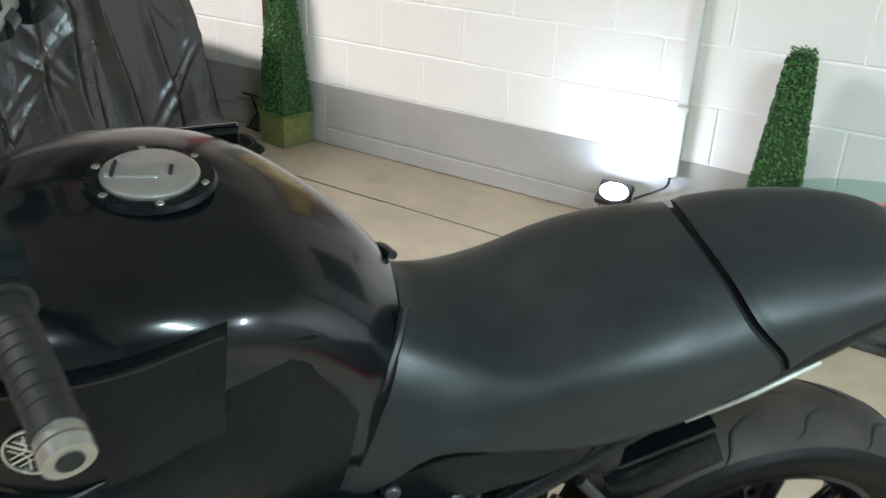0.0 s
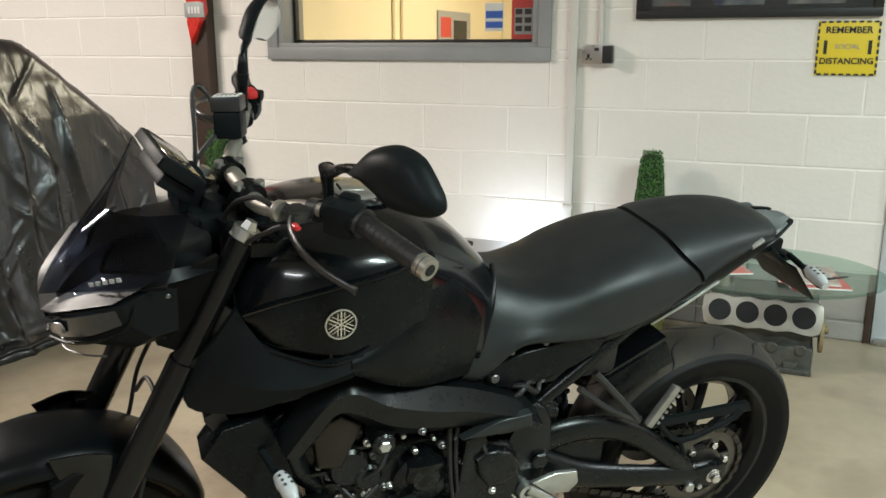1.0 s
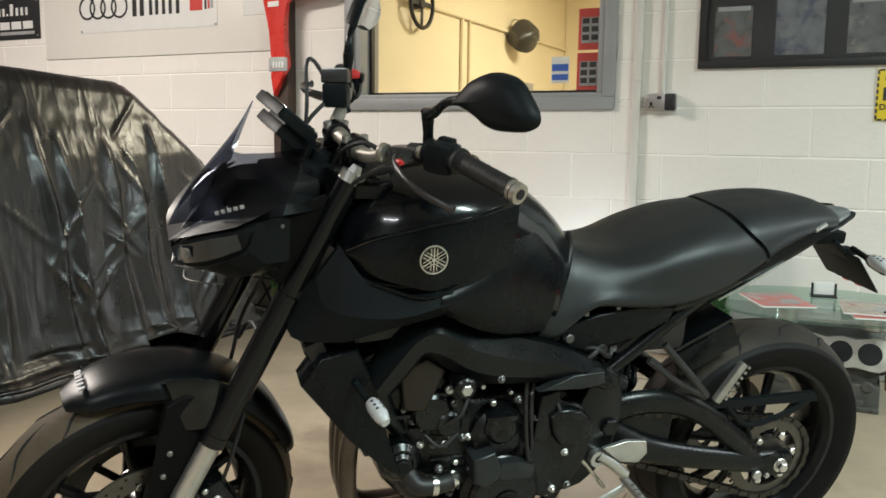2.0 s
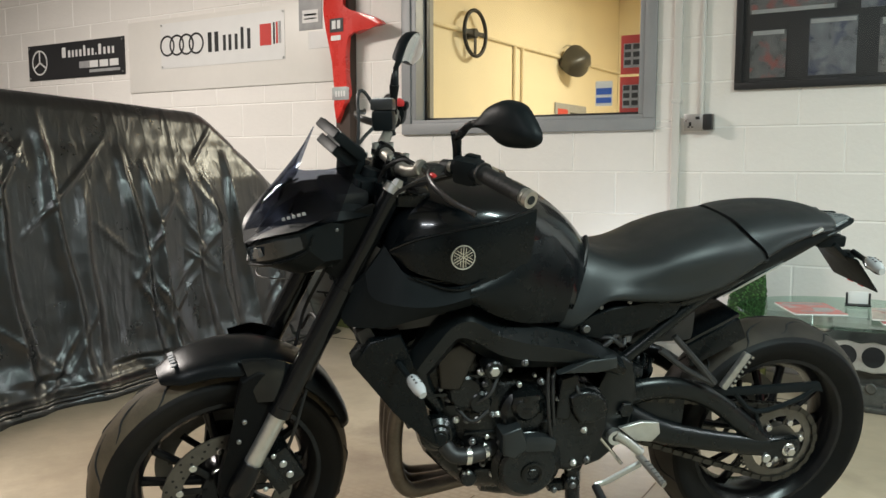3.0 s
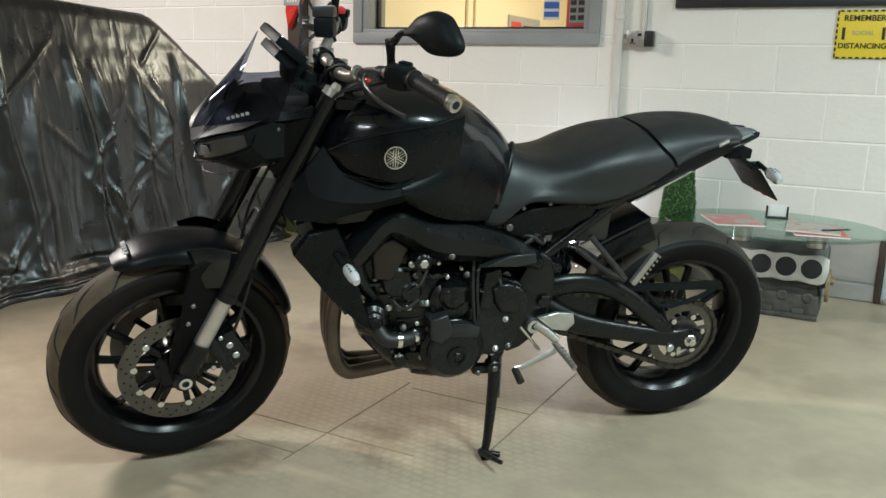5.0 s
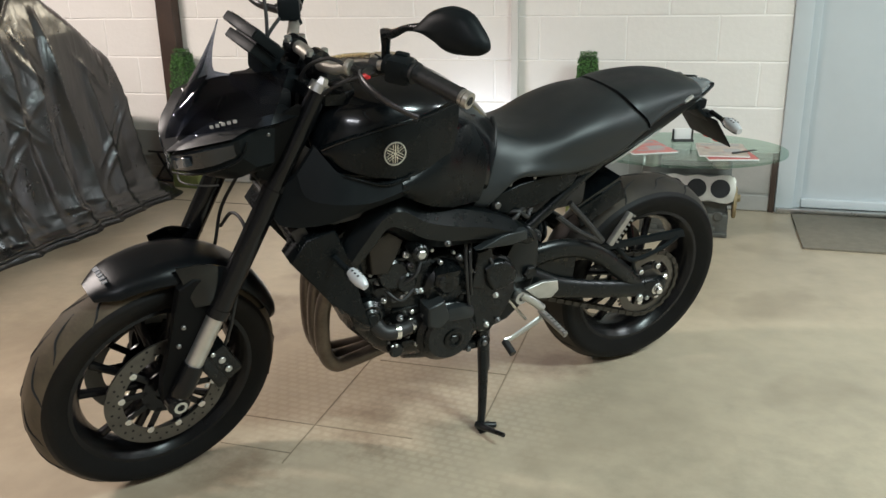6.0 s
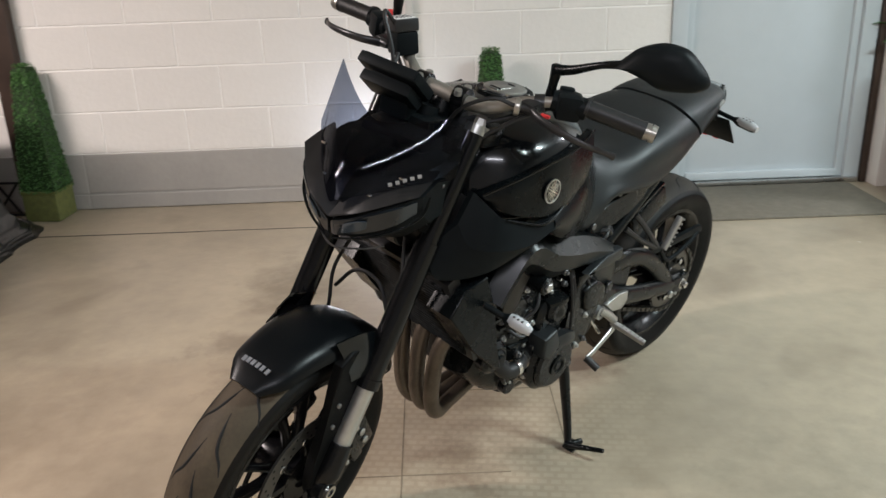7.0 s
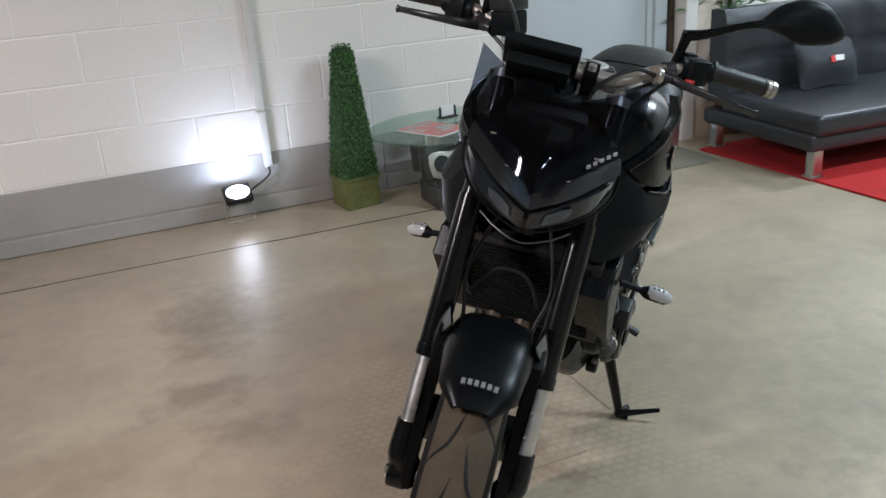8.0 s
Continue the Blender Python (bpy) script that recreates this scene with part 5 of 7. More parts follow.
both("lamp_frame", lambda: tube([(1.390, 0.008, 0.832), (1.372, 0.062, 0.849), (1.342, 0.108, 0.873), (1.300, 0.136, 0.902), (1.286, 0.140, 0.940)], [0.002, 0.003, 0.003, 0.003, 0.002], 6, 4), SATIN, nose, "", True)
both("lamp_cheek", lambda: sheet([(1.262, 0.128, 0.955), (1.232, 0.130, 0.952)], [(1.270, 0.122, 0.880), (1.238, 0.118, 0.852)], 3, 0.004, 0.006), SATIN, nose, "", True)
# added dark sheet stands in for the shaded recess between lamp and fork
both("recess_sheet", lambda: sheet([(1.240, 0.112, 0.958), (1.150, 0.112, 0.985)], [(1.250, 0.108, 0.840), (1.172, 0.108, 0.790)], 4, 0.004, 0.010), MATTE, nose, "matte black sheet filling the dark recess between headlight and fork", True)
both("lamp_screw", lambda: disc((1.236, 0.128, 0.944), 0.0042, 0, 0.008, 0.001, 10), STEELDARK, nose, "", True)
bp("chin_strip", tube([(1.322, -0.082, 0.822), (1.352, -0.048, 0.812), (1.372, 0.0, 0.804), (1.352, 0.048, 0.812), (1.322, 0.082, 0.822)], 0.0018, 8, 5), STEELDARK, nose, "thin metal chin strip", True)
cowl = bp("nose_cowl", hull([
    [(1.374, 0, 0.903), (1.370, 0.016, 0.900), (1.364, 0.032, 0.898), (1.358, 0.034, 0.893), (1.356, 0.02, 0.890), (1.356, 0, 0.890)],
    [(1.332, 0, 0.950), (1.330, 0.034, 0.942), (1.324, 0.078, 0.940), (1.316, 0.088, 0.932), (1.308, 0.07, 0.922), (1.308, 0, 0.916)],
    [(1.284, 0, 0.980), (1.280, 0.050, 0.970), (1.272, 0.106, 0.968), (1.262, 0.122, 0.956), (1.256, 0.10, 0.942), (1.256, 0, 0.930)],
    [(1.228, 0, 0.986), (1.226, 0.058, 0.978), (1.218, 0.112, 0.976), (1.210, 0.126, 0.962), (1.208, 0.11, 0.948), (1.208, 0, 0.938)],
    [(1.168, 0, 0.975), (1.166, 0.05, 0.972), (1.160, 0.100, 0.970), (1.156, 0.114, 0.962), (1.158, 0.10, 0.950), (1.158, 0, 0.945)]], 2, 1), COWLP, bike, "black nose cowl with a centre ridge", True, 16)
for s in (1, -1):
    bp("cowl_bolt", disc((1.352, s * 0.050, 0.928), 0.0026, 0, s * 0.008, 0.0006, 10), BRIGHT, cowl, "", True)
    bp("cowl_bolt", disc((1.316, s * 0.086, 0.966), 0.0026, 0, s * 0.011, 0.0006, 10), BRIGHT, cowl, "", True)
bp("dash_tray", box((1.180, -0.01, 0.968), (0.08, 0.15, 0.06), 0.015), BLACKPL, cowl, "", True)


def screen():
    """Wrap-round screen: a low V in the middle, its wings swept back and up to two high corners."""
    rings = []
    for j in range(11):
        t = j / 10
        row = []
        for k in range(-10, 11):
            q = abs(k) / 10
            base = V(1.398 - 0.150 * q ** 1.25, 0, 0.908 + 0.062 * q ** 0.85)
            top = V(1.290 - 0.084 * q ** 1.3, 0, 1.038 + 0.050 * q ** 1.5)
            p = base.lerp(top, t)
            p.y = (0.157 - 0.003 * t) * k / 10
            p.x += 0.016 * math.sin(math.pi * t) * (1 - q)
            row.append(p)
        rings.append(row + [p - V(0.003, 0, 0) for p in reversed(row)])
    return skin(rings)


fly = bp("windscreen", screen(), SMOKE, bike, "low smoked plastic flyscreen", True, 35)
for k in range(5):
    bp("screen_mark", box((0, 0, 0), (0.0072, 0.0025, 0.0062), 0, Matrix.Translation((1.333 - 0.0078 * k, 0.080 + 0.0098 * k, 0.9555 + 0.0058 * k)) @ pose(0, 0, 0, 0, 18, -48)), INKGREY, fly, "pale lettering shown as plain bars", True)
both("screen_bracket", lambda: joined(tube([(1.312, 0.045, 0.955), (1.300, 0.046, 0.985), (1.285, 0.042, 1.000)], 0.004, 8, 4), disc((1.288, 0.040, 0.998), 0.006, 0, 0.008, 0.001, 12)), GRAIN, fly, "", True)

# dash, clamps and bars
dashm = Matrix.Translation((1.172, -0.050, 1.084)) @ pose(0, 0, 0, 0, 50, 0)
dash = bp("dashboard", joined(box((0, 0, 0), (0.022, 0.138, 0.084), 0.004, dashm), box((0.026, 0, -0.010), (0.022, 0.116, 0.064), 0.004, dashm), box((0.013, 0, -0.012), (0.010, 0.09, 0.05), 0.002, dashm)), GRAIN, bike, "black instrument unit", True)
bp("display", box((-0.0118, 0, 0.004), (0.002, 0.124, 0.064), 0.0005, dashm), LENSDARK, dash, "dark glossy display", True)
bp("dash_edge", box((0.0, 0, 0.0428), (0.018, 0.130, 0.003), 0.001, dashm), GRAIN, dash, "", True)
bp("dash_bracket", joined(box((1.150, -0.045, 1.035), (0.05, 0.07, 0.07), 0.012), box((1.130, -0.01, 0.990), (0.05, 0.11, 0.05), 0.012)), GRAIN, dash, "", True)
clamp = bp("top_clamp", joined(plate([(1.035, -0.135), (1.105, -0.135), (1.125, -0.05), (1.125, 0.05), (1.105, 0.135), (1.035, 0.135), (1.020, 0.05), (1.020, -0.05)], 0, 0.028, 0.005, 2)), SATIN, bike, "", False)
moved_clamp = STEER @ Matrix.Translation((0, 0, 0.985)) @ Matrix(((1, 0, 0, 0), (0, 0, 1, 0), (0, 1, 0, 0), (0, 0, 0, 1)))
clamp.matrix_basis = moved_clamp
bp("lower_clamp", box((1.172, 0, 0.800), (0.080, 0.265, 0.036), 0.010, None), SATIN, bike, "", True)
both("fork_cap", lambda: joined(tube([(1.108, 0.110, 1.008), (1.100, 0.110, 1.024)], [0.024, 0.023], 18, 1), tube([(1.100, 0.110, 1.024), (1.094, 0.110, 1.036)], [0.014, 0.010], 6, 1)), ALLOY, bike, "bright metal fork cap", True)
bp("steering_stem", tube([(1.055, 0, 1.030), (1.175, 0, 0.780)], 0.030, 16, 1), FRAME, bike, "", True)
both("bar_clamp", lambda: joined(tube([(1.073, 0.033, 1.050), (1.073, 0.061, 1.050)], 0.024, 16, 1), box((1.074, 0.047, 1.026), (0.042, 0.026, 0.040), 0.006)), FORKBLACK, bike, "black handlebar clamp", True)
for sx in (1, -1):
    both("clamp_bolt", lambda: tube([(1.074 + sx * 0.017, 0.047, 1.062), (1.075 + sx * 0.018, 0.047, 1.073)], [0.0085, 0.0078], 12, 1), ALLOY, bike, "pale clamp bolt", True)
bp("ignition_switch", joined(tube([(1.124, 0.0, 0.985), (1.112, 0.0, 1.028)], [0.026, 0.022], 16, 1), box((1.135, 0.0, 0.990), (0.05, 0.07, 0.05), 0.01)), GRAIN, bike, "black ignition lock", True)
LEFT_BAR = [(1.073, 0.060, 1.046), (1.066, 0.112, 1.053), (1.040, 0.168, 1.079), (1.006, 0.236, 1.093), (0.988, 0.272, 1.093), (0.957, 0.398, 1.081)]
RIGHT_BAR = [(0.926, -0.395, 1.091), (0.958, -0.272, 1.102), (0.974, -0.232, 1.104), (1.004, -0.170, 1.094), (1.036, -0.118, 1.076), (1.070, -0.060, 1.055)]
bp("handlebar", tube(RIGHT_BAR + [(1.073, 0.0, 1.050)] + LEFT_BAR, [0.0112, 0.0112, 0.0112, 0.0115, 0.0125, 0.015, 0.015, 0.015, 0.0125, 0.0115, 0.0112, 0.0112, 0.0112], 12, 5), BARM, bike, "bare metal tapered handlebar", True)
GA, GB = V(0.988, 0.272, 1.093), V(0.958, 0.388, 1.0815)
BAREND = material("machined_bar_end", (0.40, 0.38, 0.34), 0.32, metal=0.8, vary=0.15, scale=60)
both("grip", lambda: joined(tube([GA, GB], 0.0172, 18, 1), tube([GA.lerp(GB, 0.0), GA.lerp(GB, 0.05)], 0.0225, 18, 1), tube([GA.lerp(GB, 0.95), GB], 0.0185, 18, 1)), HOSE, bike, "ribbed black rubber grip", True, bar=True)
for i in range(8):
    both("grip_rib", lambda: tube([GA.lerp(GB, 0.1 + 0.1 * i), GA.lerp(GB, 0.13 + 0.1 * i)], 0.01755, 18, 1), HOSE, bike, "", True, bar=True)
both("bar_end", lambda: joined(tube([GB, GB + (GB - GA).normalized() * 0.009], [0.0168, 0.0176], 18, 1), tube([GB + (GB - GA).normalized() * 0.011, GB + (GB - GA).normalized() * 0.021], [0.0178, 0.0170], 18, 1), tube([GB, GB + (GB - GA).normalized() * 0.018], 0.0140, 18, 1)), BAREND, bike, "machined metal bar end weight", True, bar=True)
both("bar_end_screw", lambda: tube([GB + (GB - GA).normalized() * 0.0195, GB + (GB - GA).normalized() * 0.0225], 0.009, 12, 1), GROOVE, bike, "", True, bar=True)
SWP = V(1.000, 0.240, 1.088)
both("switch_pod", lambda: joined(tube([SWP + V(0.012, -0.030, 0.004), SWP + V(-0.012, 0.034, 0.002)], 0.0215, 14, 1), box((0, 0, 0), (0.050, 0.052, 0.052), 0.012, Matrix.Translation(SWP) @ pose(0, 0, 0, 0, 0, 35)), box((-0.020, -0.004, 0.020), (0.022, 0.030, 0.020), 0.006, Matrix.Translation(SWP) @ pose(0, 0, 0, 0, 0, 35))), GRAIN, bike, "black switch pod", True, bar=True)
both("lever_perch", lambda: joined(box((1.046, 0.186, 1.078), (0.050, 0.034, 0.024), 0.008, None), tube([(1.028, 0.182, 1.080), (1.020, 0.200, 1.084)], 0.0175, 14, 1), tube([(1.062, 0.205, 1.076), (1.066, 0.180, 1.078), (1.074, 0.165, 1.078)], [0.010, 0.009, 0.007], 10, 3)), STEELLEV, bike, "worn dark grey lever perch", True, bar=True)
bp("cable_adjuster", joined(moved(lathe([(0.004, -0.006), (0.0165, -0.006), (0.0175, -0.002), (0.0165, 0.004), (0.008, 0.006), (0.004, 0.006)], 24), Matrix.Translation((1.074, 0.170, 1.078)) @ pose(0, 0, 0, 0, 0, 25))), BAREND, bike, "pale metal clutch cable adjuster", True)
LEV = [(1.060, 0.188, 1.078), (1.078, 0.222, 1.073), (1.084, 0.272, 1.066), (1.074, 0.322, 1.057), (1.054, 0.360, 1.049), (1.046, 0.372, 1.046)]
RLEV = [(1.038, -0.190, 1.082), (1.062, -0.228, 1.084), (1.060, -0.280, 1.082), (1.040, -0.326, 1.077), (1.014, -0.354, 1.071), (1.008, -0.362, 1.070)]
bp("control_lever", tube(LEV, [0.010, 0.0085, 0.0075, 0.0065, 0.006, 0.0085], 10, 5, 0.6), STEELLEV, bike, "dark grey metal clutch lever", True)
bp("control_lever", tube(RLEV, [0.010, 0.0085, 0.0075, 0.0065, 0.006, 0.0085], 10, 5, 0.6), STEELLEV, bike, "dark grey metal brake lever", True)
bp("lever_adjuster", joined(disc((1.074, 0.224, 1.080), 0.0048, 0, 0.010, 0.001, 14), box((1.073, 0.230, 1.081), (0.008, 0.018, 0.006), 0.002)), REDTRIM, bike, "red lever adjuster", True)
# brake fluid reservoir on the right bar
RESM = Matrix.Translation((1.042, -0.126, 1.079)) @ pose(0, 0, 0, 14, 0, 0) @ pose(0, 0, 0, 0, 0, -30)
res = bp("reservoir", joined(box((0, 0, 0.024), (0.050, 0.056, 0.048), 0.008, RESM), moved(tube([(-0.010, 0, 0.010), (-0.016, -0.004, -0.012)], 0.012, 10, 1), RESM)), GRAIN, bike, "black brake fluid reservoir", True)
bp("reservoir_cap", box((0, 0, 0.061), (0.052, 0.058, 0.026), 0.004, RESM), STEELLEV, res, "dark grey cap", True)
bp("cap_label", box((0, 0, 0.0746), (0.044, 0.050, 0.0015), 0.0004, RESM), INKWHITE, res, "white printed label", True)
for k in range(5):
    for n, (mid, wide) in enumerate(((-0.011, 0.014), (0.008, 0.018))):
        bp("print", box((-0.015 + 0.0075 * k, mid + 0.002 * (k % 2), 0.0757), (0.003, wide - 0.003 * ((k + n) % 3), 0.0008), 0, RESM), INKBLACK, res, "", True)
bp("kill_switch", box((0.974, -0.212, 1.127), (0.020, 0.030, 0.016), 0.005), REDTRIM, bike, "red kill switch", True)
# mirrors
MIRROR = ((-0.078, 0.000), (-0.062, 0.024), (-0.044, 0.045), (-0.014, 0.057), (0.010, 0.054), (0.034, 0.041), (0.056, 0.012), (0.072, -0.014), (0.077, -0.034), (0.070, -0.046), (0.052, -0.053), (0.012, -0.052), (-0.008, -0.043), (-0.024, -0.030), (-0.055, -0.011), (-0.074, -0.005))


def mirror_ring(c, d, up, nrm, k, off):
    return spline([c + d * (1.1 * x * k) + up * ((0.78 * z + 0.2 * x) * k) + nrm * off for x, z in MIRROR], 3, True)


def mirror_shell(c, d, up, nrm):
    """An angular shell with a domed back."""
    return skin([mirror_ring(c, d, up, nrm, k, off) for k, off in ((0.94, -0.007), (0.985, -0.006), (1.0, -0.001), (0.985, 0.006), (0.90, 0.016), (0.72, 0.024), (0.40, 0.029), (0.10, 0.030))])


def mirror_face(c, d, up, nrm):
    return skin([mirror_ring(c, d, up, nrm, 0.92, -0.0066), mirror_ring(c, d, up, nrm, 0.92, -0.0085)])


LEFT_STEM = ([(1.006, 0.200, 1.088), (1.012, 0.203, 1.125), (1.018, 0.206, 1.160)], [(1.018, 0.206, 1.153), (1.024, 0.240, 1.166), (1.036, 0.295, 1.196), (1.034, 0.335, 1.210)])
RIGHT_STEM = ([(0.998, -0.185, 1.100), (0.999, -0.185, 1.140), (0.998, -0.187, 1.174)], [(0.998, -0.187, 1.168), (0.995, -0.194, 1.196), (0.988, -0.206, 1.214), (0.972, -0.226, 1.228)])
for place, dirn, rise, stem in ((V(1.0125, 0.400, 1.2215), V(-0.22, 0.97, 0.05), V(-0.10, -0.06, 1.0), LEFT_STEM), (V(0.925, -0.275, 1.243), V(-0.66, -0.75, 0.0), V(-0.05, 0.0, 1.0), RIGHT_STEM)):
    d, up = dirn.normalized(), rise.normalized()
    nrm = d.cross(up).normalized()
    if nrm.x < 0:
        nrm = -nrm
    mir = bp("mirror", mirror_shell(place, d, up, nrm), GRAIN, bike, "black plastic rear view mirror", True, 35)
    bp("mirror_glass", mirror_face(place, d, up, nrm), MIRRORG, mir, "reflective mirror glass", True)
    bp("mirror_stem", joined(tube(stem[0], [0.010, 0.009, 0.012], 12, 2), tube(stem[1], [0.011, 0.009, 0.0065, 0.0085], 10, 4)), SATIN, mir, "", True)
# cables
for pts in (((1.074, 0.165, 1.078), (1.096, 0.120, 1.082), (1.118, 0.060, 1.030), (1.120, 0.040, 0.920)), ((1.02, -0.16, 1.085), (1.07, -0.12, 1.09), (1.13, -0.09, 1.03), (1.15, -0.05, 0.90)),
            ((1.035, 0.205, 1.075), (1.085, 0.165, 1.045), (1.118, 0.115, 0.985), (1.11, 0.07, 0.86)), ((1.060, -0.125, 1.120), (1.085, -0.150, 1.165), (1.105, -0.140, 1.160), (1.115, -0.10, 1.09), (1.13, -0.07, 0.95)),
            ((1.000, 0.215, 1.075), (1.045, 0.130, 1.030), (1.085, 0.070, 0.995), (1.10, 0.03, 0.93)), ((0.990, -0.200, 1.085), (1.045, -0.120, 1.045), (1.090, -0.070, 1.000), (1.10, -0.03, 0.93)),
            ((1.20, 0.05, 0.78), (1.24, 0.085, 0.66), (1.27, 0.07, 0.56), (1.31, 0.10, 0.46), (1.33, 0.10, 0.40)), ((1.20, -0.05, 0.78), (1.24, -0.085, 0.66), (1.27, -0.07, 0.56), (1.31, -0.10, 0.46), (1.33, -0.10, 0.40)),
            ((1.25, 0.07, 0.62), (1.24, 0.03, 0.675), (1.24, -0.03, 0.675), (1.25, -0.07, 0.62))):
    bp("cable", tube(pts, 0.0042, 8, 6), HOSE, bike, "black control cable", True)

# tank and its panels
tank = bp("fuel_tank", hull([
    [(1.105, 0, 0.945), (1.105, 0.050, 0.943), (1.104, 0.094, 0.925), (1.102, 0.119, 0.890), (1.10, 0.130, 0.86), (1.10, 0.121, 0.83), (1.10, 0, 0.82)],
    [(1.045, 0, 0.996), (1.045, 0.077, 0.990), (1.045, 0.143, 0.966), (1.045, 0.179, 0.920), (1.045, 0.185, 0.87), (1.045, 0.171, 0.82), (1.045, 0, 0.80)],
    [(0.975, 0, 1.014), (0.975, 0.088, 1.008), (0.975, 0.163, 0.984), (0.975, 0.200, 0.940), (0.975, 0.198, 0.885), (0.975, 0.187, 0.81), (0.975, 0, 0.78)],
    [(0.885, 0, 1.018), (0.885, 0.088, 1.012), (0.885, 0.163, 0.992), (0.885, 0.200, 0.955), (0.885, 0.200, 0.89), (0.885, 0.185, 0.79), (0.885, 0, 0.75)],
    [(0.800, 0, 1.004), (0.800, 0.079, 0.999), (0.800, 0.143, 0.982), (0.800, 0.180, 0.950), (0.800, 0.189, 0.88), (0.800, 0.174, 0.76), (0.800, 0, 0.72)],
    [(0.725, 0, 0.970), (0.725, 0.066, 0.966), (0.725, 0.114, 0.950), (0.725, 0.147, 0.918), (0.725, 0.161, 0.86), (0.725, 0.156, 0.74), (0.725, 0, 0.70)],
    [(0.662, 0, 0.920), (0.662, 0.055, 0.917), (0.662, 0.095, 0.903), (0.662, 0.121, 0.875), (0.664, 0.141, 0.83), (0.672, 0.145, 0.73), (0.672, 0, 0.70)],
    [(0.616, 0, 0.870), (0.617, 0.046, 0.868), (0.620, 0.081, 0.858), (0.626, 0.108, 0.838), (0.640, 0.128, 0.80), (0.672, 0.141, 0.72), (0.672, 0, 0.70)]], 5, 5), PAINT, bike, "gloss black fuel tank", smooth=60)
CAP = Matrix.Translation((0.868, 0, 1.0175)) @ pose(0, 0, 0, 90, 0, 0) @ pose(0, 0, 0, 0, 0, 2)
capm = bp("fuel_cap", moved(lathe([(0.0005, 0.010), (0.044, 0.010), (0.048, 0.007), (0.049, -0.004), (0.0005, -0.004)], 48), CAP), ALLOY, tank, "brushed alloy fuel cap")
bp("cap_ring", moved(lathe([(0.049, 0.0045), (0.062, 0.0035), (0.065, -0.002), (0.049, -0.004)], 48), CAP), SATIN, capm, "black filler ring")
for i in range(6):
    a = radians(60 * i + 15)
    bp("cap_screw", moved(disc((0.0558 * math.cos(a), 0.003, 0.0558 * math.sin(a)), 0.0044, 0, 0.003, 0.001, 12), CAP), BRIGHT, capm)
bp("cap_flap", moved(joined(box((0.012, 0.0105, 0.0), (0.042, 0.004, 0.030), 0.002), box((0.040, 0.0105, 0.0), (0.006, 0.004, 0.024), 0.001)), CAP), ALLOY, capm)
bp("key_slot", moved(box((-0.020, 0.0102, 0.0), (0.004, 0.003, 0.018), 0), CAP), GROOVE, capm)
bp("hinge_gap", moved(box((0.034, 0.0105, 0), (0.003, 0.006, 0.028), 0), CAP), GROOVE, capm)
both("tank_panel", lambda: sheet([(1.098, 0.165, 0.884), (1.050, 0.201, 0.915), (0.960, 0.217, 0.940), (0.880, 0.217, 0.954), (0.790, 0.196, 0.975)], [(1.090, 0.165, 0.874), (1.055, 0.200, 0.850), (0.990, 0.223, 0.834), (0.905, 0.227, 0.826), (0.800, 0.205, 0.866)], 6, 0.006, 0.02), SATIN, tank, "satin black side panel", smooth=30)
both("panel_crease", lambda: tube([(1.096, 0.167, 0.886), (1.050, 0.202, 0.917), (0.960, 0.218, 0.942), (0.880, 0.218, 0.956), (0.792, 0.197, 0.976)], 0.003, 6, 5), PAINT, tank, "")
both("knee_panel", lambda: sheet([(0.935, 0.221, 0.826), (0.850, 0.206, 0.864), (0.795, 0.188, 0.902), (0.735, 0.150, 0.926), (0.656, 0.108, 0.884)], [(0.940, 0.217, 0.785), (0.860, 0.207, 0.742), (0.800, 0.192, 0.720), (0.750, 0.178, 0.712), (0.690, 0.154, 0.704)], 8, 0.022, 0.02, 4), SATIN, tank, "satin black knee panel", smooth=40)
both("air_scoop", lambda: sheet([(1.105, 0.150, 0.890), (1.085, 0.182, 0.862), (1.060, 0.205, 0.838), (0.985, 0.228, 0.817), (0.912, 0.226, 0.834)], [(1.186, 0.120, 0.775), (1.188, 0.150, 0.720), (1.115, 0.200, 0.727), (1.035, 0.220, 0.752), (0.930, 0.218, 0.775)], 6, 0.018, 0.012, 4, 0.5), GRAIN, bike, "grained black air scoop", smooth=14)
both("scoop_lip", lambda: tube([(1.062, 0.208, 0.840), (0.985, 0.232, 0.819), (0.940, 0.233, 0.822), (0.905, 0.229, 0.838)], [0.002, 0.0035, 0.004, 0.002], 6, 5), SATIN, bike, "")
both("scoop_inner", lambda: sheet([(1.140, 0.115, 0.900), (1.060, 0.150, 0.845), (0.95, 0.165, 0.82)], [(1.180, 0.105, 0.720), (1.090, 0.150, 0.700), (0.95, 0.165, 0.72)], 4, 0.0, 0.01), BLACKPL, bike, "")
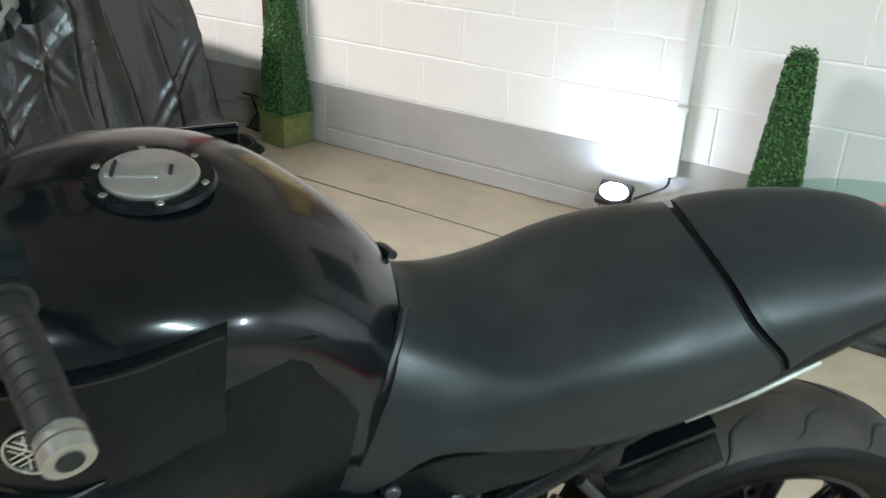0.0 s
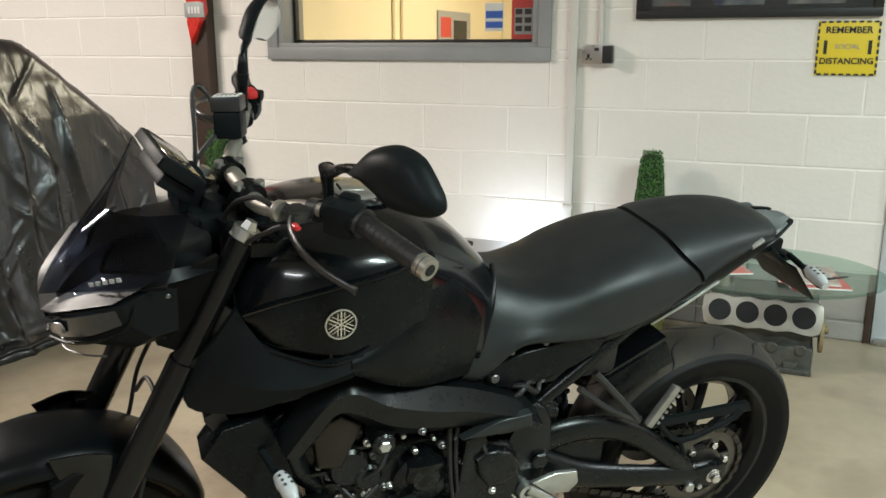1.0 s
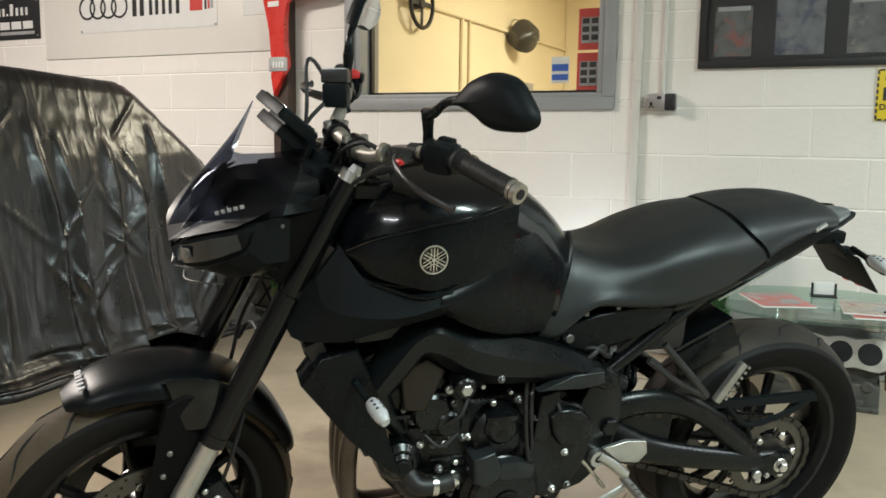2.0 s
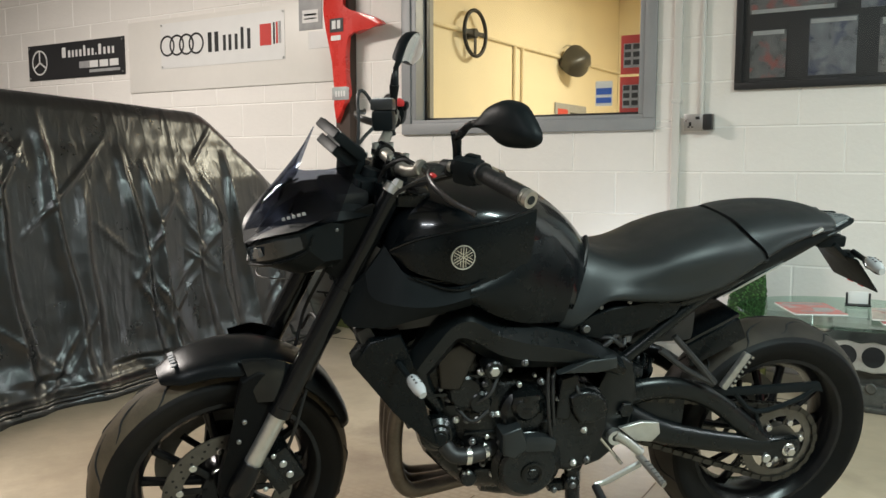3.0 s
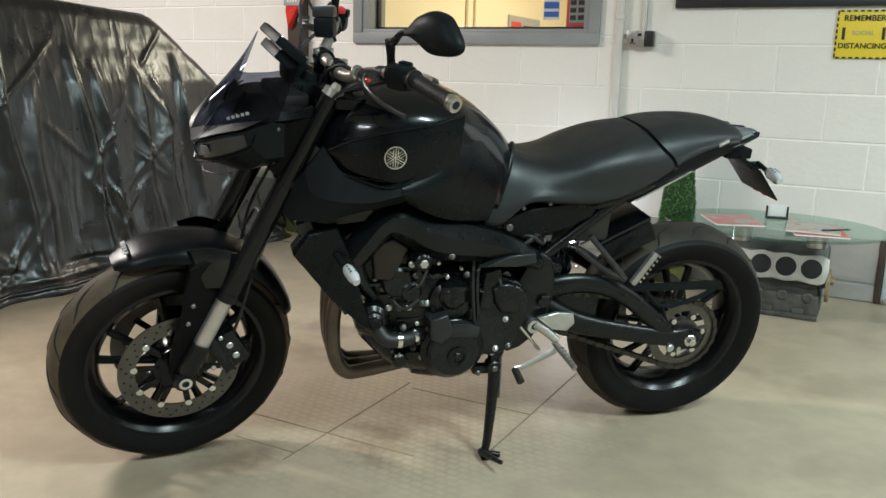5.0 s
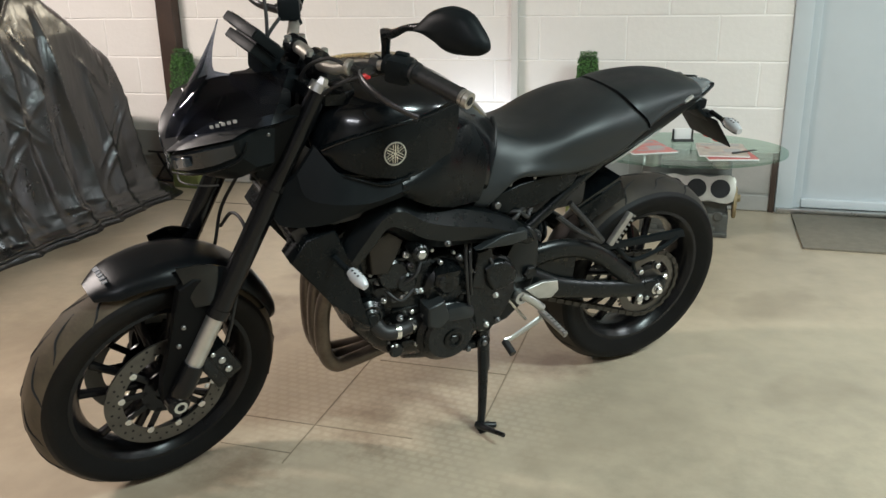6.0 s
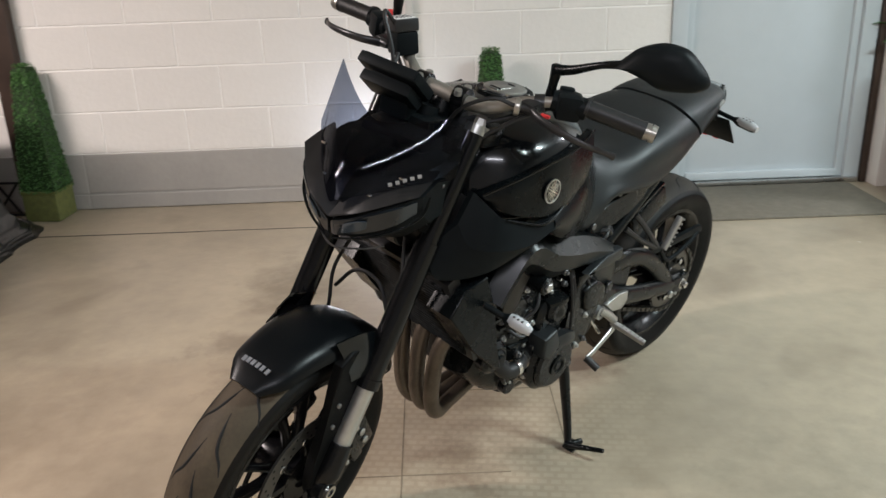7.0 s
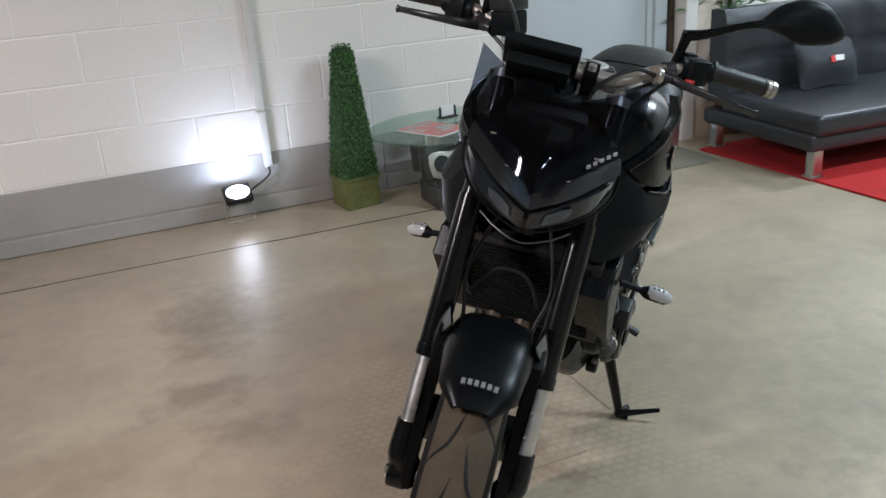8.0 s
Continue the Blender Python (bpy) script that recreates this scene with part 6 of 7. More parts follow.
for s in (1, -1):
    em = bp("emblem", moved(lathe([(0.0238, 0), (0.0260, 0), (0.0260, s * 0.003), (0.0238, s * 0.003)], 40), Matrix.Translation((0.955, s * 0.2285, 0.886)) @ pose(0, 0, 0, s * 3, 0, s * 2)), ALLOY, tank, "round bright metal emblem of plain bars")
    for a in (0, 60, 120):
        for off, ln in ((-0.0055, 0.016), (0.0055, 0.016)):
            for e in (-1, 1):
                bp("emblem_prong", box((off, s * 0.0015, e * 0.0125), (0.0015, 0.003, ln), 0.0004, Matrix.Translation((0.955, s * 0.2285, 0.886)) @ pose(0, 0, 0, s * 3, 0, s * 2) @ pose(0, 0, 0, 0, a, 0)), BRIGHT, em)
        bp("emblem_bar", box((0, s * 0.0015, 0), (0.0022, 0.003, 0.047), 0.0005, Matrix.Translation((0.955, s * 0.2285, 0.886)) @ pose(0, 0, 0, s * 3, 0, s * 2) @ pose(0, 0, 0, 0, a, 0)), BRIGHT, em)
    bp("emblem_back", moved(disc((0, 0, 0), 0.024, s * -0.003, s * 0.0006, 0, 32), Matrix.Translation((0.955, s * 0.2285, 0.886)) @ pose(0, 0, 0, s * 3, 0, s * 2)), PAINT, em)

# seat
bp("rider_seat", hull([
    [(0.612, 0, 0.858), (0.614, 0.046, 0.856), (0.624, 0.086, 0.842), (0.650, 0.122, 0.792), (0.700, 0.140, 0.682), (0.700, 0, 0.672)],
    [(0.588, 0, 0.845), (0.588, 0.052, 0.844), (0.594, 0.094, 0.832), (0.618, 0.130, 0.782), (0.655, 0.146, 0.682), (0.655, 0, 0.677)],
    [(0.540, 0, 0.837), (0.540, 0.066, 0.836), (0.545, 0.112, 0.822), (0.560, 0.144, 0.782), (0.588, 0.148, 0.742), (0.588, 0, 0.727)],
    [(0.480, 0, 0.844), (0.480, 0.086, 0.842), (0.482, 0.136, 0.822), (0.490, 0.153, 0.782), (0.500, 0.148, 0.740), (0.500, 0, 0.725)],
    [(0.410, 0, 0.872), (0.408, 0.104, 0.867), (0.405, 0.152, 0.840), (0.402, 0.158, 0.788), (0.400, 0.148, 0.737), (0.400, 0, 0.722)],
    [(0.330, 0, 0.899), (0.326, 0.102, 0.893), (0.318, 0.154, 0.860), (0.300, 0.158, 0.807), (0.300, 0.144, 0.762), (0.300, 0, 0.747)],
    [(0.260, 0, 0.919), (0.255, 0.074, 0.912), (0.238, 0.130, 0.886), (0.202, 0.150, 0.851), (0.196, 0.138, 0.823), (0.196, 0, 0.797)]], 5, 5), VINYL, bike, "black vinyl rider seat", smooth=60)
bp("seat_gap", hull([
    [(0.257, 0, 0.911), (0.252, 0.072, 0.904), (0.235, 0.127, 0.878), (0.199, 0.146, 0.844), (0.194, 0.136, 0.821), (0.194, 0, 0.799)],
    [(0.243, 0, 0.912), (0.238, 0.070, 0.905), (0.221, 0.124, 0.880), (0.185, 0.143, 0.844), (0.180, 0.134, 0.821), (0.180, 0, 0.799)]], 2, 4), GROOVE, bike, "")
bp("pillion_seat", hull([
    [(0.248, 0, 0.920), (0.243, 0.074, 0.915), (0.227, 0.128, 0.890), (0.192, 0.148, 0.856), (0.186, 0.138, 0.830), (0.190, 0, 0.808)],
    [(0.216, 0, 0.926), (0.212, 0.080, 0.921), (0.204, 0.128, 0.897), (0.172, 0.144, 0.866), (0.168, 0.135, 0.842), (0.17, 0, 0.820)],
    [(0.150, 0, 0.934), (0.148, 0.076, 0.930), (0.138, 0.120, 0.910), (0.124, 0.134, 0.885), (0.120, 0.127, 0.860), (0.12, 0, 0.838)],
    [(0.055, 0, 0.936), (0.055, 0.070, 0.932), (0.050, 0.106, 0.916), (0.045, 0.118, 0.896), (0.045, 0.110, 0.880), (0.045, 0, 0.858)],
    [(-0.030, 0, 0.924), (-0.030, 0.056, 0.920), (-0.029, 0.086, 0.908), (-0.028, 0.095, 0.894), (-0.028, 0.088, 0.884), (-0.028, 0, 0.873)],
    [(-0.069, 0, 0.894), (-0.068, 0.030, 0.892), (-0.066, 0.050, 0.889), (-0.065, 0.055, 0.886), (-0.064, 0.048, 0.882), (-0.064, 0, 0.878)]], 5, 5), VINYL, bike, "black vinyl pillion seat", smooth=60)
both("seat_trim", lambda: tube([(0.612, 0.052, 0.872), (0.626, 0.094, 0.856), (0.652, 0.128, 0.808), (0.702, 0.146, 0.700)], 0.006, 8, 5), HOSE, bike, "black rubber edge between tank and seat")

# wedge-shaped rail cover under the seat with its bolts
both("rail_cover", lambda: plate([(0.648, 0.690), (0.620, 0.706), (0.566, 0.728), (0.480, 0.735), (0.385, 0.736), (0.405, 0.699), (0.460, 0.676), (0.518, 0.655), (0.590, 0.652), (0.640, 0.656)], 0.126, 0.143, 0.005, 1), SATIN, bike, "satin black rail cover below the seat", smooth=30)
for x, y, z, r in ((0.629, 0.142, 0.678, 0.0095), (0.595, 0.136, 0.728, 0.006), (0.524, 0.136, 0.738, 0.006)):
    both("rail_bolt", lambda: disc((x, y, z), r, 0, 0.007, 0.0015, 16), STEELDARK, bike, "")

# tail
both("tail_cover", lambda: sheet([(0.290, 0.132, 0.787), (0.190, 0.140, 0.837), (0.080, 0.122, 0.872), (-0.034, 0.094, 0.894), (-0.125, 0.040, 0.902)], [(0.290, 0.118, 0.727), (0.200, 0.124, 0.777), (0.090, 0.112, 0.824), (-0.026, 0.080, 0.864), (-0.120, 0.034, 0.882)], 4, 0.006, 0.012), GRAIN, bike, "grained black tail cover", smooth=40)
both("tail_strip", lambda: tube([(0.275, 0.126, 0.737), (0.200, 0.130, 0.779), (0.120, 0.122, 0.816)], [0.002, 0.003, 0.002], 6, 4), ALLOY, bike, "thin pale trim line")
TAILGREY = material("pale_smoked_lens", (0.13, 0.145, 0.15), 0.22, vary=0.1, scale=30, coat=0.4)
both("tail_side", lambda: sheet([(0.060, 0.108, 0.886), (-0.020, 0.092, 0.898), (-0.085, 0.062, 0.908)], [(0.050, 0.112, 0.868), (-0.028, 0.096, 0.880), (-0.100, 0.052, 0.896)], 3, 0.002, 0.006), TAILGREY, bike, "pale grey tail panel", smooth=30)
bp("tail_lamp", hull([[(-0.043, 0, 0.896), (-0.043, 0.040, 0.894), (-0.043, 0.070, 0.883), (-0.043, 0.060, 0.870), (-0.043, 0, 0.865)], [(-0.095, 0, 0.902), (-0.095, 0.030, 0.901), (-0.095, 0.050, 0.892), (-0.095, 0.042, 0.880), (-0.095, 0, 0.876)], [(-0.131, 0, 0.902), (-0.131, 0.016, 0.901), (-0.131, 0.026, 0.896), (-0.129, 0.022, 0.890), (-0.129, 0, 0.888)]], 3, 4), TAILGREY, bike, "pale smoked tail lamp")
both("grab_recess", lambda: tube([(0.055, 0.120, 0.886), (0.025, 0.116, 0.898)], 0.006, 8, 1), ALLOY, bike, "")
holder = bp("plate_holder", joined(box((0, 0, 0), (0.012, 0.085, 0.110), 0.004, Matrix.Translation((-0.125, 0, 0.800)) @ pose(0, 0, 0, 0, 52, 0)), box((-0.080, 0, 0.838), (0.080, 0.070, 0.030), 0.006), box((0, 0, 0), (0.005, 0.170, 0.120), 0.002, Matrix.Translation((-0.160, 0, 0.760)) @ pose(0, 0, 0, 0, 42, 0))), GRAIN, bike, "black number plate holder")
bp("plate_lamp", box((-0.165, 0, 0.795), (0.030, 0.040, 0.014), 0.004), GRAIN, holder)
both("plate_reflector", lambda: box((0, 0, 0), (0.004, 0.020, 0.014), 0.001, Matrix.Translation((-0.202, 0.020, 0.718))), REDTRIM, holder, "small red reflector")


def indicator(a, b, steer=False):
    d = (b - a).normalized()
    ind = bp("indicator", joined(tube([a, a.lerp(b, 0.55)], 0.007, 10, 1), tube([a.lerp(b, 0.42), a.lerp(b, 0.56), a.lerp(b, 0.9), b], [0.008, 0.015, 0.014, 0.007], 12, 3, 0.8)), GRAIN, bike, "slim black turn signal", steer)
    lens = bp("indicator_lens", tube([a.lerp(b, 0.54) + V(0, 0, 0.0035), a.lerp(b, 0.66) + V(0, 0, 0.0035), a.lerp(b, 0.88) + V(0, 0, 0.003), b + d * 0.003 + V(0, 0, 0.001)], [0.0125, 0.0160, 0.0155, 0.009], 12, 3, 0.9), LENSW, ind, "clear turn signal lens", steer)
    side = d.cross(V(0, 0, 1)).normalized()
    for i in range(3):
        for k in (-1, 1):
            bp("lens_dot", box(a.lerp(b, 0.66 + 0.09 * i) + side * 0.006 * k + V(0, 0, 0.0178), (0.0045, 0.0045, 0.003), 0.0008), STEELDARK, lens, "", steer)


for s in (1, -1):
    indicator(V(-0.145, s * 0.035, 0.812), V(-0.116, s * 0.176, 0.804))
    indicator(V(1.076, s * 0.195, 0.640), V(1.044, s * 0.296, 0.614))

# frame and sub-frame
SPAR = (((1.055, 0.640), (1.000, 0.598)), ((1.020, 0.690), (0.966, 0.640)), ((0.975, 0.744), (0.936, 0.672)), ((0.925, 0.770), (0.900, 0.648)), ((0.862, 0.733), (0.850, 0.618)), ((0.775, 0.704), (0.795, 0.603)), ((0.685, 0.680), (0.700, 0.598)), ((0.605, 0.648), (0.615, 0.585)), ((0.545, 0.612), (0.550, 0.570)))


def spar():
    rows = []
    for (tx, tz), (lx, lz) in SPAR:
        top, low = V(tx, 0, tz), V(lx, 0, lz)
        rows.append([top + V(0, 0.128, 0), top + V(0, 0.168, 0), top.lerp(low, 0.30) + V(0, 0.207, 0), top.lerp(low, 0.72) + V(0, 0.196, 0), low + V(0, 0.170, 0), low + V(0, 0.128, 0)])
    lines = [spline([r[j] for r in rows], 4) for j in range(6)]
    return skin([[ln[i] for ln in lines] for i in range(len(lines[0]))])


both("main_frame", spar, FRAME, bike, "black painted angular frame spar", smooth=22)
# lighter facet colour puts the bright reflection along the spar edge into the material
both("frame_edge", lambda: plate([(0.715, 0.598), (0.640, 0.628), (0.575, 0.632), (0.570, 0.604), (0.620, 0.598)], 0.190, 0.210, 0.004), FACET, bike, "")
both("frame_neck", lambda: tube([(0.96, 0.160, 0.770), (1.05, 0.120, 0.800), (1.12, 0.040, 0.850)], [0.045, 0.045, 0.045], 10, 4, 0.6), FRAME, bike, "")
both("lower_mount", lambda: tube([(1.035, 0.165, 0.640), (1.010, 0.150, 0.560), (0.970, 0.130, 0.500)], [0.026, 0.022, 0.020], 10, 4), FRAME, bike, "")
both("pivot_plate", lambda: plate([(0.560, 0.600), (0.500, 0.585), (0.485, 0.500), (0.500, 0.400), (0.560, 0.330), (0.620, 0.330), (0.600, 0.450)], 0.100, 0.150, 0.010, 2), FRAME, bike, "")
both("sub_frame_tube", lambda: tube([(0.655, 0.118, 0.672), (0.560, 0.122, 0.700), (0.460, 0.126, 0.722), (0.340, 0.126, 0.740), (0.200, 0.118, 0.800), (0.050, 0.085, 0.868)], [0.017, 0.017, 0.016, 0.015, 0.013, 0.011], 12, 4), FRAME, bike, "black sub-frame tube")
both("sub_frame_strut", lambda: tube([(0.525, 0.122, 0.578), (0.440, 0.126, 0.650), (0.330, 0.126, 0.738), (0.260, 0.122, 0.775)], 0.0145, 12, 3), FRAME, bike, "black sub-frame strut")
both("frame_bolt", lambda: disc((0.632, 0.134, 0.678), 0.008, 0, 0.010, 0.002, 16), STEELDARK, bike, "")
both("frame_bolt", lambda: disc((0.520, 0.134, 0.578), 0.008, 0, 0.010, 0.002, 16), STEELDARK, bike, "")
bp("battery_tray", box((0.47, 0, 0.66), (0.30, 0.20, 0.10), 0.02), BLACKPL, bike, "")
bp("air_box", box((0.78, 0, 0.70), (0.26, 0.24, 0.14), 0.03), BLACKPL, bike, "")
for pts in (((0.60, 0.12, 0.64), (0.57, 0.15, 0.655), (0.53, 0.14, 0.63), (0.52, 0.12, 0.66)), ((0.62, 0.13, 0.60), (0.58, 0.155, 0.64), (0.55, 0.14, 0.655), (0.50, 0.12, 0.65))):
    bp("cable", tube(pts, 0.006, 8, 5), HOSE, bike, "black cable loop")
bp("fluid_cup", tube([(0.505, 0.085, 0.622), (0.505, 0.085, 0.662)], [0.022, 0.026], 16, 1), LENSW, bike, "pale plastic fluid cup")

# radiator and exhaust
RADM = Matrix.Translation((1.090, 0, 0.590)) @ pose(0, 0, 0, 0, 27, 0)
rad = bp("radiator", box((0, 0, 0), (0.035, 0.330, 0.270), 0.006, RADM), BLACKPL, bike, "black radiator with side shrouds")
bp("core", box((0.018, 0, 0), (0.006, 0.290, 0.235), 0, RADM), CASE, rad, "fine black cooling core")
for i in range(22):
    bp("core_fin", box((0.0215, 0, -0.112 + 0.0107 * i), (0.003, 0.288, 0.0035), 0, RADM), GRAIN, rad)
both("radiator_shroud", lambda: plate([(1.174, 0.638), (1.138, 0.690), (1.072, 0.705), (1.036, 0.620), (1.008, 0.500), (0.974, 0.428), (1.002, 0.440), (1.082, 0.520)], 0.120, 0.190, 0.005), SATIN, rad, "black radiator shroud")
bp("horn", disc((1.15, 0.0, 0.76), 0.035, -0.02, 0.02, 0.004), BLACKPL, bike, "")
for y in (-0.085, 0.0, 0.085):
    bp("header_pipe", tube([(0.985, y, 0.500), (1.038, y * 0.85, 0.480), (1.054, y * 0.68, 0.410), (1.048, y * 0.60, 0.295), (1.016, y * 0.5, 0.232), (0.955, y * 0.4 - 0.01, 0.220), (0.840, y * 0.25 - 0.02, 0.226)], 0.0195, 16, 5), PIPE, bike, "heat-stained exhaust header")
bp("collector", tube([(0.870, -0.02, 0.240), (0.760, -0.05, 0.250), (0.660, -0.075, 0.260)], [0.034, 0.040, 0.040], 16, 4), PIPE, bike, "")
muff = bp("muffler", hull([
    [(0.680, 0, 0.340), (0.680, 0.050, 0.335), (0.680, 0.070, 0.290), (0.680, 0.050, 0.245), (0.680, 0, 0.240)],
    [(0.590, 0, 0.350), (0.590, 0.065, 0.343), (0.590, 0.080, 0.295), (0.590, 0.060, 0.250), (0.590, 0, 0.245)],
    [(0.500, 0, 0.345), (0.500, 0.060, 0.338), (0.500, 0.072, 0.295), (0.500, 0.050, 0.255), (0.500, 0, 0.250)],
    [(0.440, 0, 0.325), (0.440, 0.035, 0.320), (0.440, 0.050, 0.290), (0.440, 0.035, 0.262), (0.440, 0, 0.258)]], 4, 5), CASE, bike, "stubby black underslung muffler")
muff.matrix_basis = pose(0, -0.085, 0.0)
bp("muffler_tip", tube([(0.560, -0.050, 0.290), (0.500, -0.090, 0.285), (0.440, -0.110, 0.285)], [0.034, 0.032, 0.030], 18, 3), STEELDARK, muff, "dark muffler outlet")

# engine
CYLM = Matrix.Translation((0.935, 0, 0.560)) @ pose(0, 0, 0, 0, 32, 0)
block_ = bp("cylinder_block", box((0, 0, -0.02), (0.150, 0.290, 0.170), 0.012, CYLM), CASE, bike, "black painted cylinder block")
bp("cylinder_head", box((0, 0, 0.085), (0.165, 0.310, 0.060), 0.010, CYLM), CASE, block_)
bp("cam_cover", box((0, 0, 0.130), (0.145, 0.300, 0.045), 0.014, CYLM), CASE, block_, "brownish black cam cover")
both("cam_end", lambda: box((0, 0.152, 0.112), (0.110, 0.020, 0.060), 0.006, CYLM), CASE, block_)
both("side_cover_plate", lambda: plate([(0.985, 0.640), (0.935, 0.668), (0.895, 0.640), (0.930, 0.555), (0.975, 0.560)], 0.150, 0.172, 0.006), material("bronzed_cover", (0.022, 0.018, 0.014), 0.4, metal=0.5, vary=0.25, scale=25), block_, "bronze-black cover plate")
crank = bp("crankcase", hull([
    [(0.985, 0, 0.500), (0.985, 0.09, 0.495), (0.985, 0.120, 0.440), (0.985, 0.09, 0.360), (0.985, 0, 0.340)],
    [(0.900, 0, 0.560), (0.900, 0.120, 0.550), (0.900, 0.152, 0.440), (0.900, 0.120, 0.290), (0.900, 0, 0.270)],
    [(0.780, 0, 0.570), (0.780, 0.125, 0.560), (0.780, 0.155, 0.420), (0.780, 0.120, 0.265), (0.780, 0, 0.250)],
    [(0.640, 0, 0.570), (0.640, 0.120, 0.560), (0.640, 0.148, 0.430), (0.640, 0.115, 0.300), (0.640, 0, 0.285)],
    [(0.540, 0, 0.520), (0.540, 0.09, 0.510), (0.540, 0.110, 0.430), (0.540, 0.09, 0.340), (0.540, 0, 0.330)]], 4, 5), CASE, bike, "black painted crankcase")
bp("sump", hull([[(0.850, 0, 0.320), (0.850, 0.100, 0.315), (0.850, 0.115, 0.270), (0.845, 0.09, 0.240), (0.845, 0, 0.236)], [(0.770, 0, 0.320), (0.770, 0.105, 0.315), (0.770, 0.120, 0.265), (0.770, 0.095, 0.228), (0.770, 0, 0.222)], [(0.690, 0, 0.320), (0.690, 0.100, 0.315), (0.690, 0.110, 0.270), (0.695, 0.085, 0.238), (0.695, 0, 0.232)]], 3, 5), CASE, crank)
gen = bp("generator_cover", joined(disc((0.760, 0.135, 0.354), 0.086, 0, 0.050, 0.012, 48), disc((0.760, 0.180, 0.354), 0.072, 0, 0.018, 0.008, 48)), CASE, crank, "round black generator cover")
bp("cover_ring", lathe([(0.018, 0.197), (0.026, 0.197), (0.028, 0.202), (0.022, 0.204), (0.018, 0.202)], 32, centre=(0.752, 0, 0.345)), CASE, gen)
bp("cover_hub", disc((0.752, 0.196, 0.345), 0.012, 0, 0.006, 0.002, 6), CASE, gen)
bp("cover_facet", plate([(0.835, 0.455), (0.790, 0.470), (0.765, 0.415), (0.800, 0.385), (0.830, 0.400)], 0.140, 0.206, 0.008), FACET, gen, "dark grey cover facet")
bp("cover_band", sheet([(0.775, 0.200, 0.440), (0.735, 0.202, 0.440), (0.700, 0.196, 0.425)], [(0.775, 0.204, 0.405), (0.735, 0.206, 0.405), (0.705, 0.200, 0.398)], 4, 0.004, 0.02), FACET, gen)
bp("upper_cover", joined(disc((0.770, 0.130, 0.488), 0.058, 0, 0.045, 0.012, 36), disc((0.772, 0.160, 0.508), 0.036, 0, 0.030, 0.010, 32)), CASE, crank)
bp("breather_dome", moved(hull([[(0.842, 0.0, 0.580), (0.842, 0.165, 0.578), (0.842, 0.175, 0.555), (0.842, 0.165, 0.53), (0.842, 0.0, 0.53)], [(0.806, 0, 0.592), (0.806, 0.180, 0.590), (0.806, 0.192, 0.560), (0.806, 0.18, 0.53), (0.806, 0, 0.53)], [(0.768, 0, 0.580), (0.768, 0.165, 0.578), (0.768, 0.175, 0.555), (0.768, 0.165, 0.53), (0.768, 0, 0.53)]], 3, 4), pose(-0.038, 0, -0.042)), CASE, crank)
pump = bp("water_pump", joined(disc((0.975, 0.130, 0.445), 0.042, 0, 0.045, 0.010, 32), disc((0.975, 0.170, 0.445), 0.026, 0, 0.014, 0.006, 32)), CASE, crank, "round black water pump")
bp("pump_cap", disc((0.975, 0.184, 0.445), 0.015, 0, 0.004, 0.001, 24), SATIN, pump)
bp("coolant_hose", tube([(0.960, 0.165, 0.420), (0.940, 0.178, 0.398), (0.905, 0.180, 0.394), (0.860, 0.165, 0.394), (0.820, 0.140, 0.40)], 0.019, 14, 5), HOSE, bike, "thick black coolant hose")
bp("hose_clamp", tube([(0.912, 0.1795, 0.3945), (0.900, 0.1795, 0.394)], 0.0215, 18, 1), BRIGHT, bike, "bright hose clamp")
bp("hose_clamp", tube([(0.872, 0.170, 0.394), (0.862, 0.166, 0.394)], 0.021, 18, 1), BRIGHT, bike, "bright hose clamp")
bp("sprocket_cover", plate([(0.690, 0.540), (0.640, 0.552), (0.585, 0.530), (0.560, 0.470), (0.575, 0.400), (0.600, 0.335), (0.655, 0.320), (0.690, 0.345), (0.700, 0.440)], 0.110, 0.168, 0.014, 2), CASE, crank, "black sprocket cover")
bp("gear_linkage_cover", plate([(0.670, 0.525), (0.625, 0.540), (0.580, 0.515), (0.575, 0.470), (0.640, 0.455)], 0.160, 0.188, 0.010, 2), CASE, crank)
bp("clutch_cover", joined(disc((0.700, -0.130, 0.400), 0.095, 0, -0.055, 0.014, 40), disc((0.820, -0.130, 0.340), 0.060, 0, -0.040, 0.010, 32)), CASE, crank, "round black clutch cover")
for i, (x, z, y) in enumerate(((0.838, 0.330, 0.165), (0.826, 0.415, 0.170), (0.694, 0.300, 0.150), (0.690, 0.470, 0.160), (0.735, 0.560, 0.165), (0.868, 0.560, 0.160), (0.880, 0.470, 0.155), (0.905, 0.470, 0.155), (0.895, 0.425, 0.175), (0.930, 0.470, 0.150), (0.950, 0.525, 0.152), (0.908, 0.520, 0.155),
                       (0.880, 0.590, 0.158), (0.860, 0.350, 0.150), (0.900, 0.330, 0.145), (0.640, 0.345, 0.172), (0.605, 0.350, 0.170), (0.585, 0.505, 0.180), (0.690, 0.515, 0.168), (0.930, 0.540, 0.152), (0.845, 0.480, 0.155), (0.832, 0.480, 0.155), (0.790, 0.625, 0.196), (0.745, 0.300, 0.185), (0.620, 0.430, 0.170))):
    bp("case_bolt", joined(disc((x, y - 0.01, z), 0.0085, 0, 0.012, 0.002, 12), disc((x, y, z), 0.0052, 0, 0.007, 0.0015, 6)), STEELDARK if i % 3 else ALLOY, crank, "bolt head")
both("engine_mount_bolt", lambda: joined(disc((0.862, 0.150, 0.612), 0.022, 0, 0.052, 0.004, 24)), CASE, bike, "")
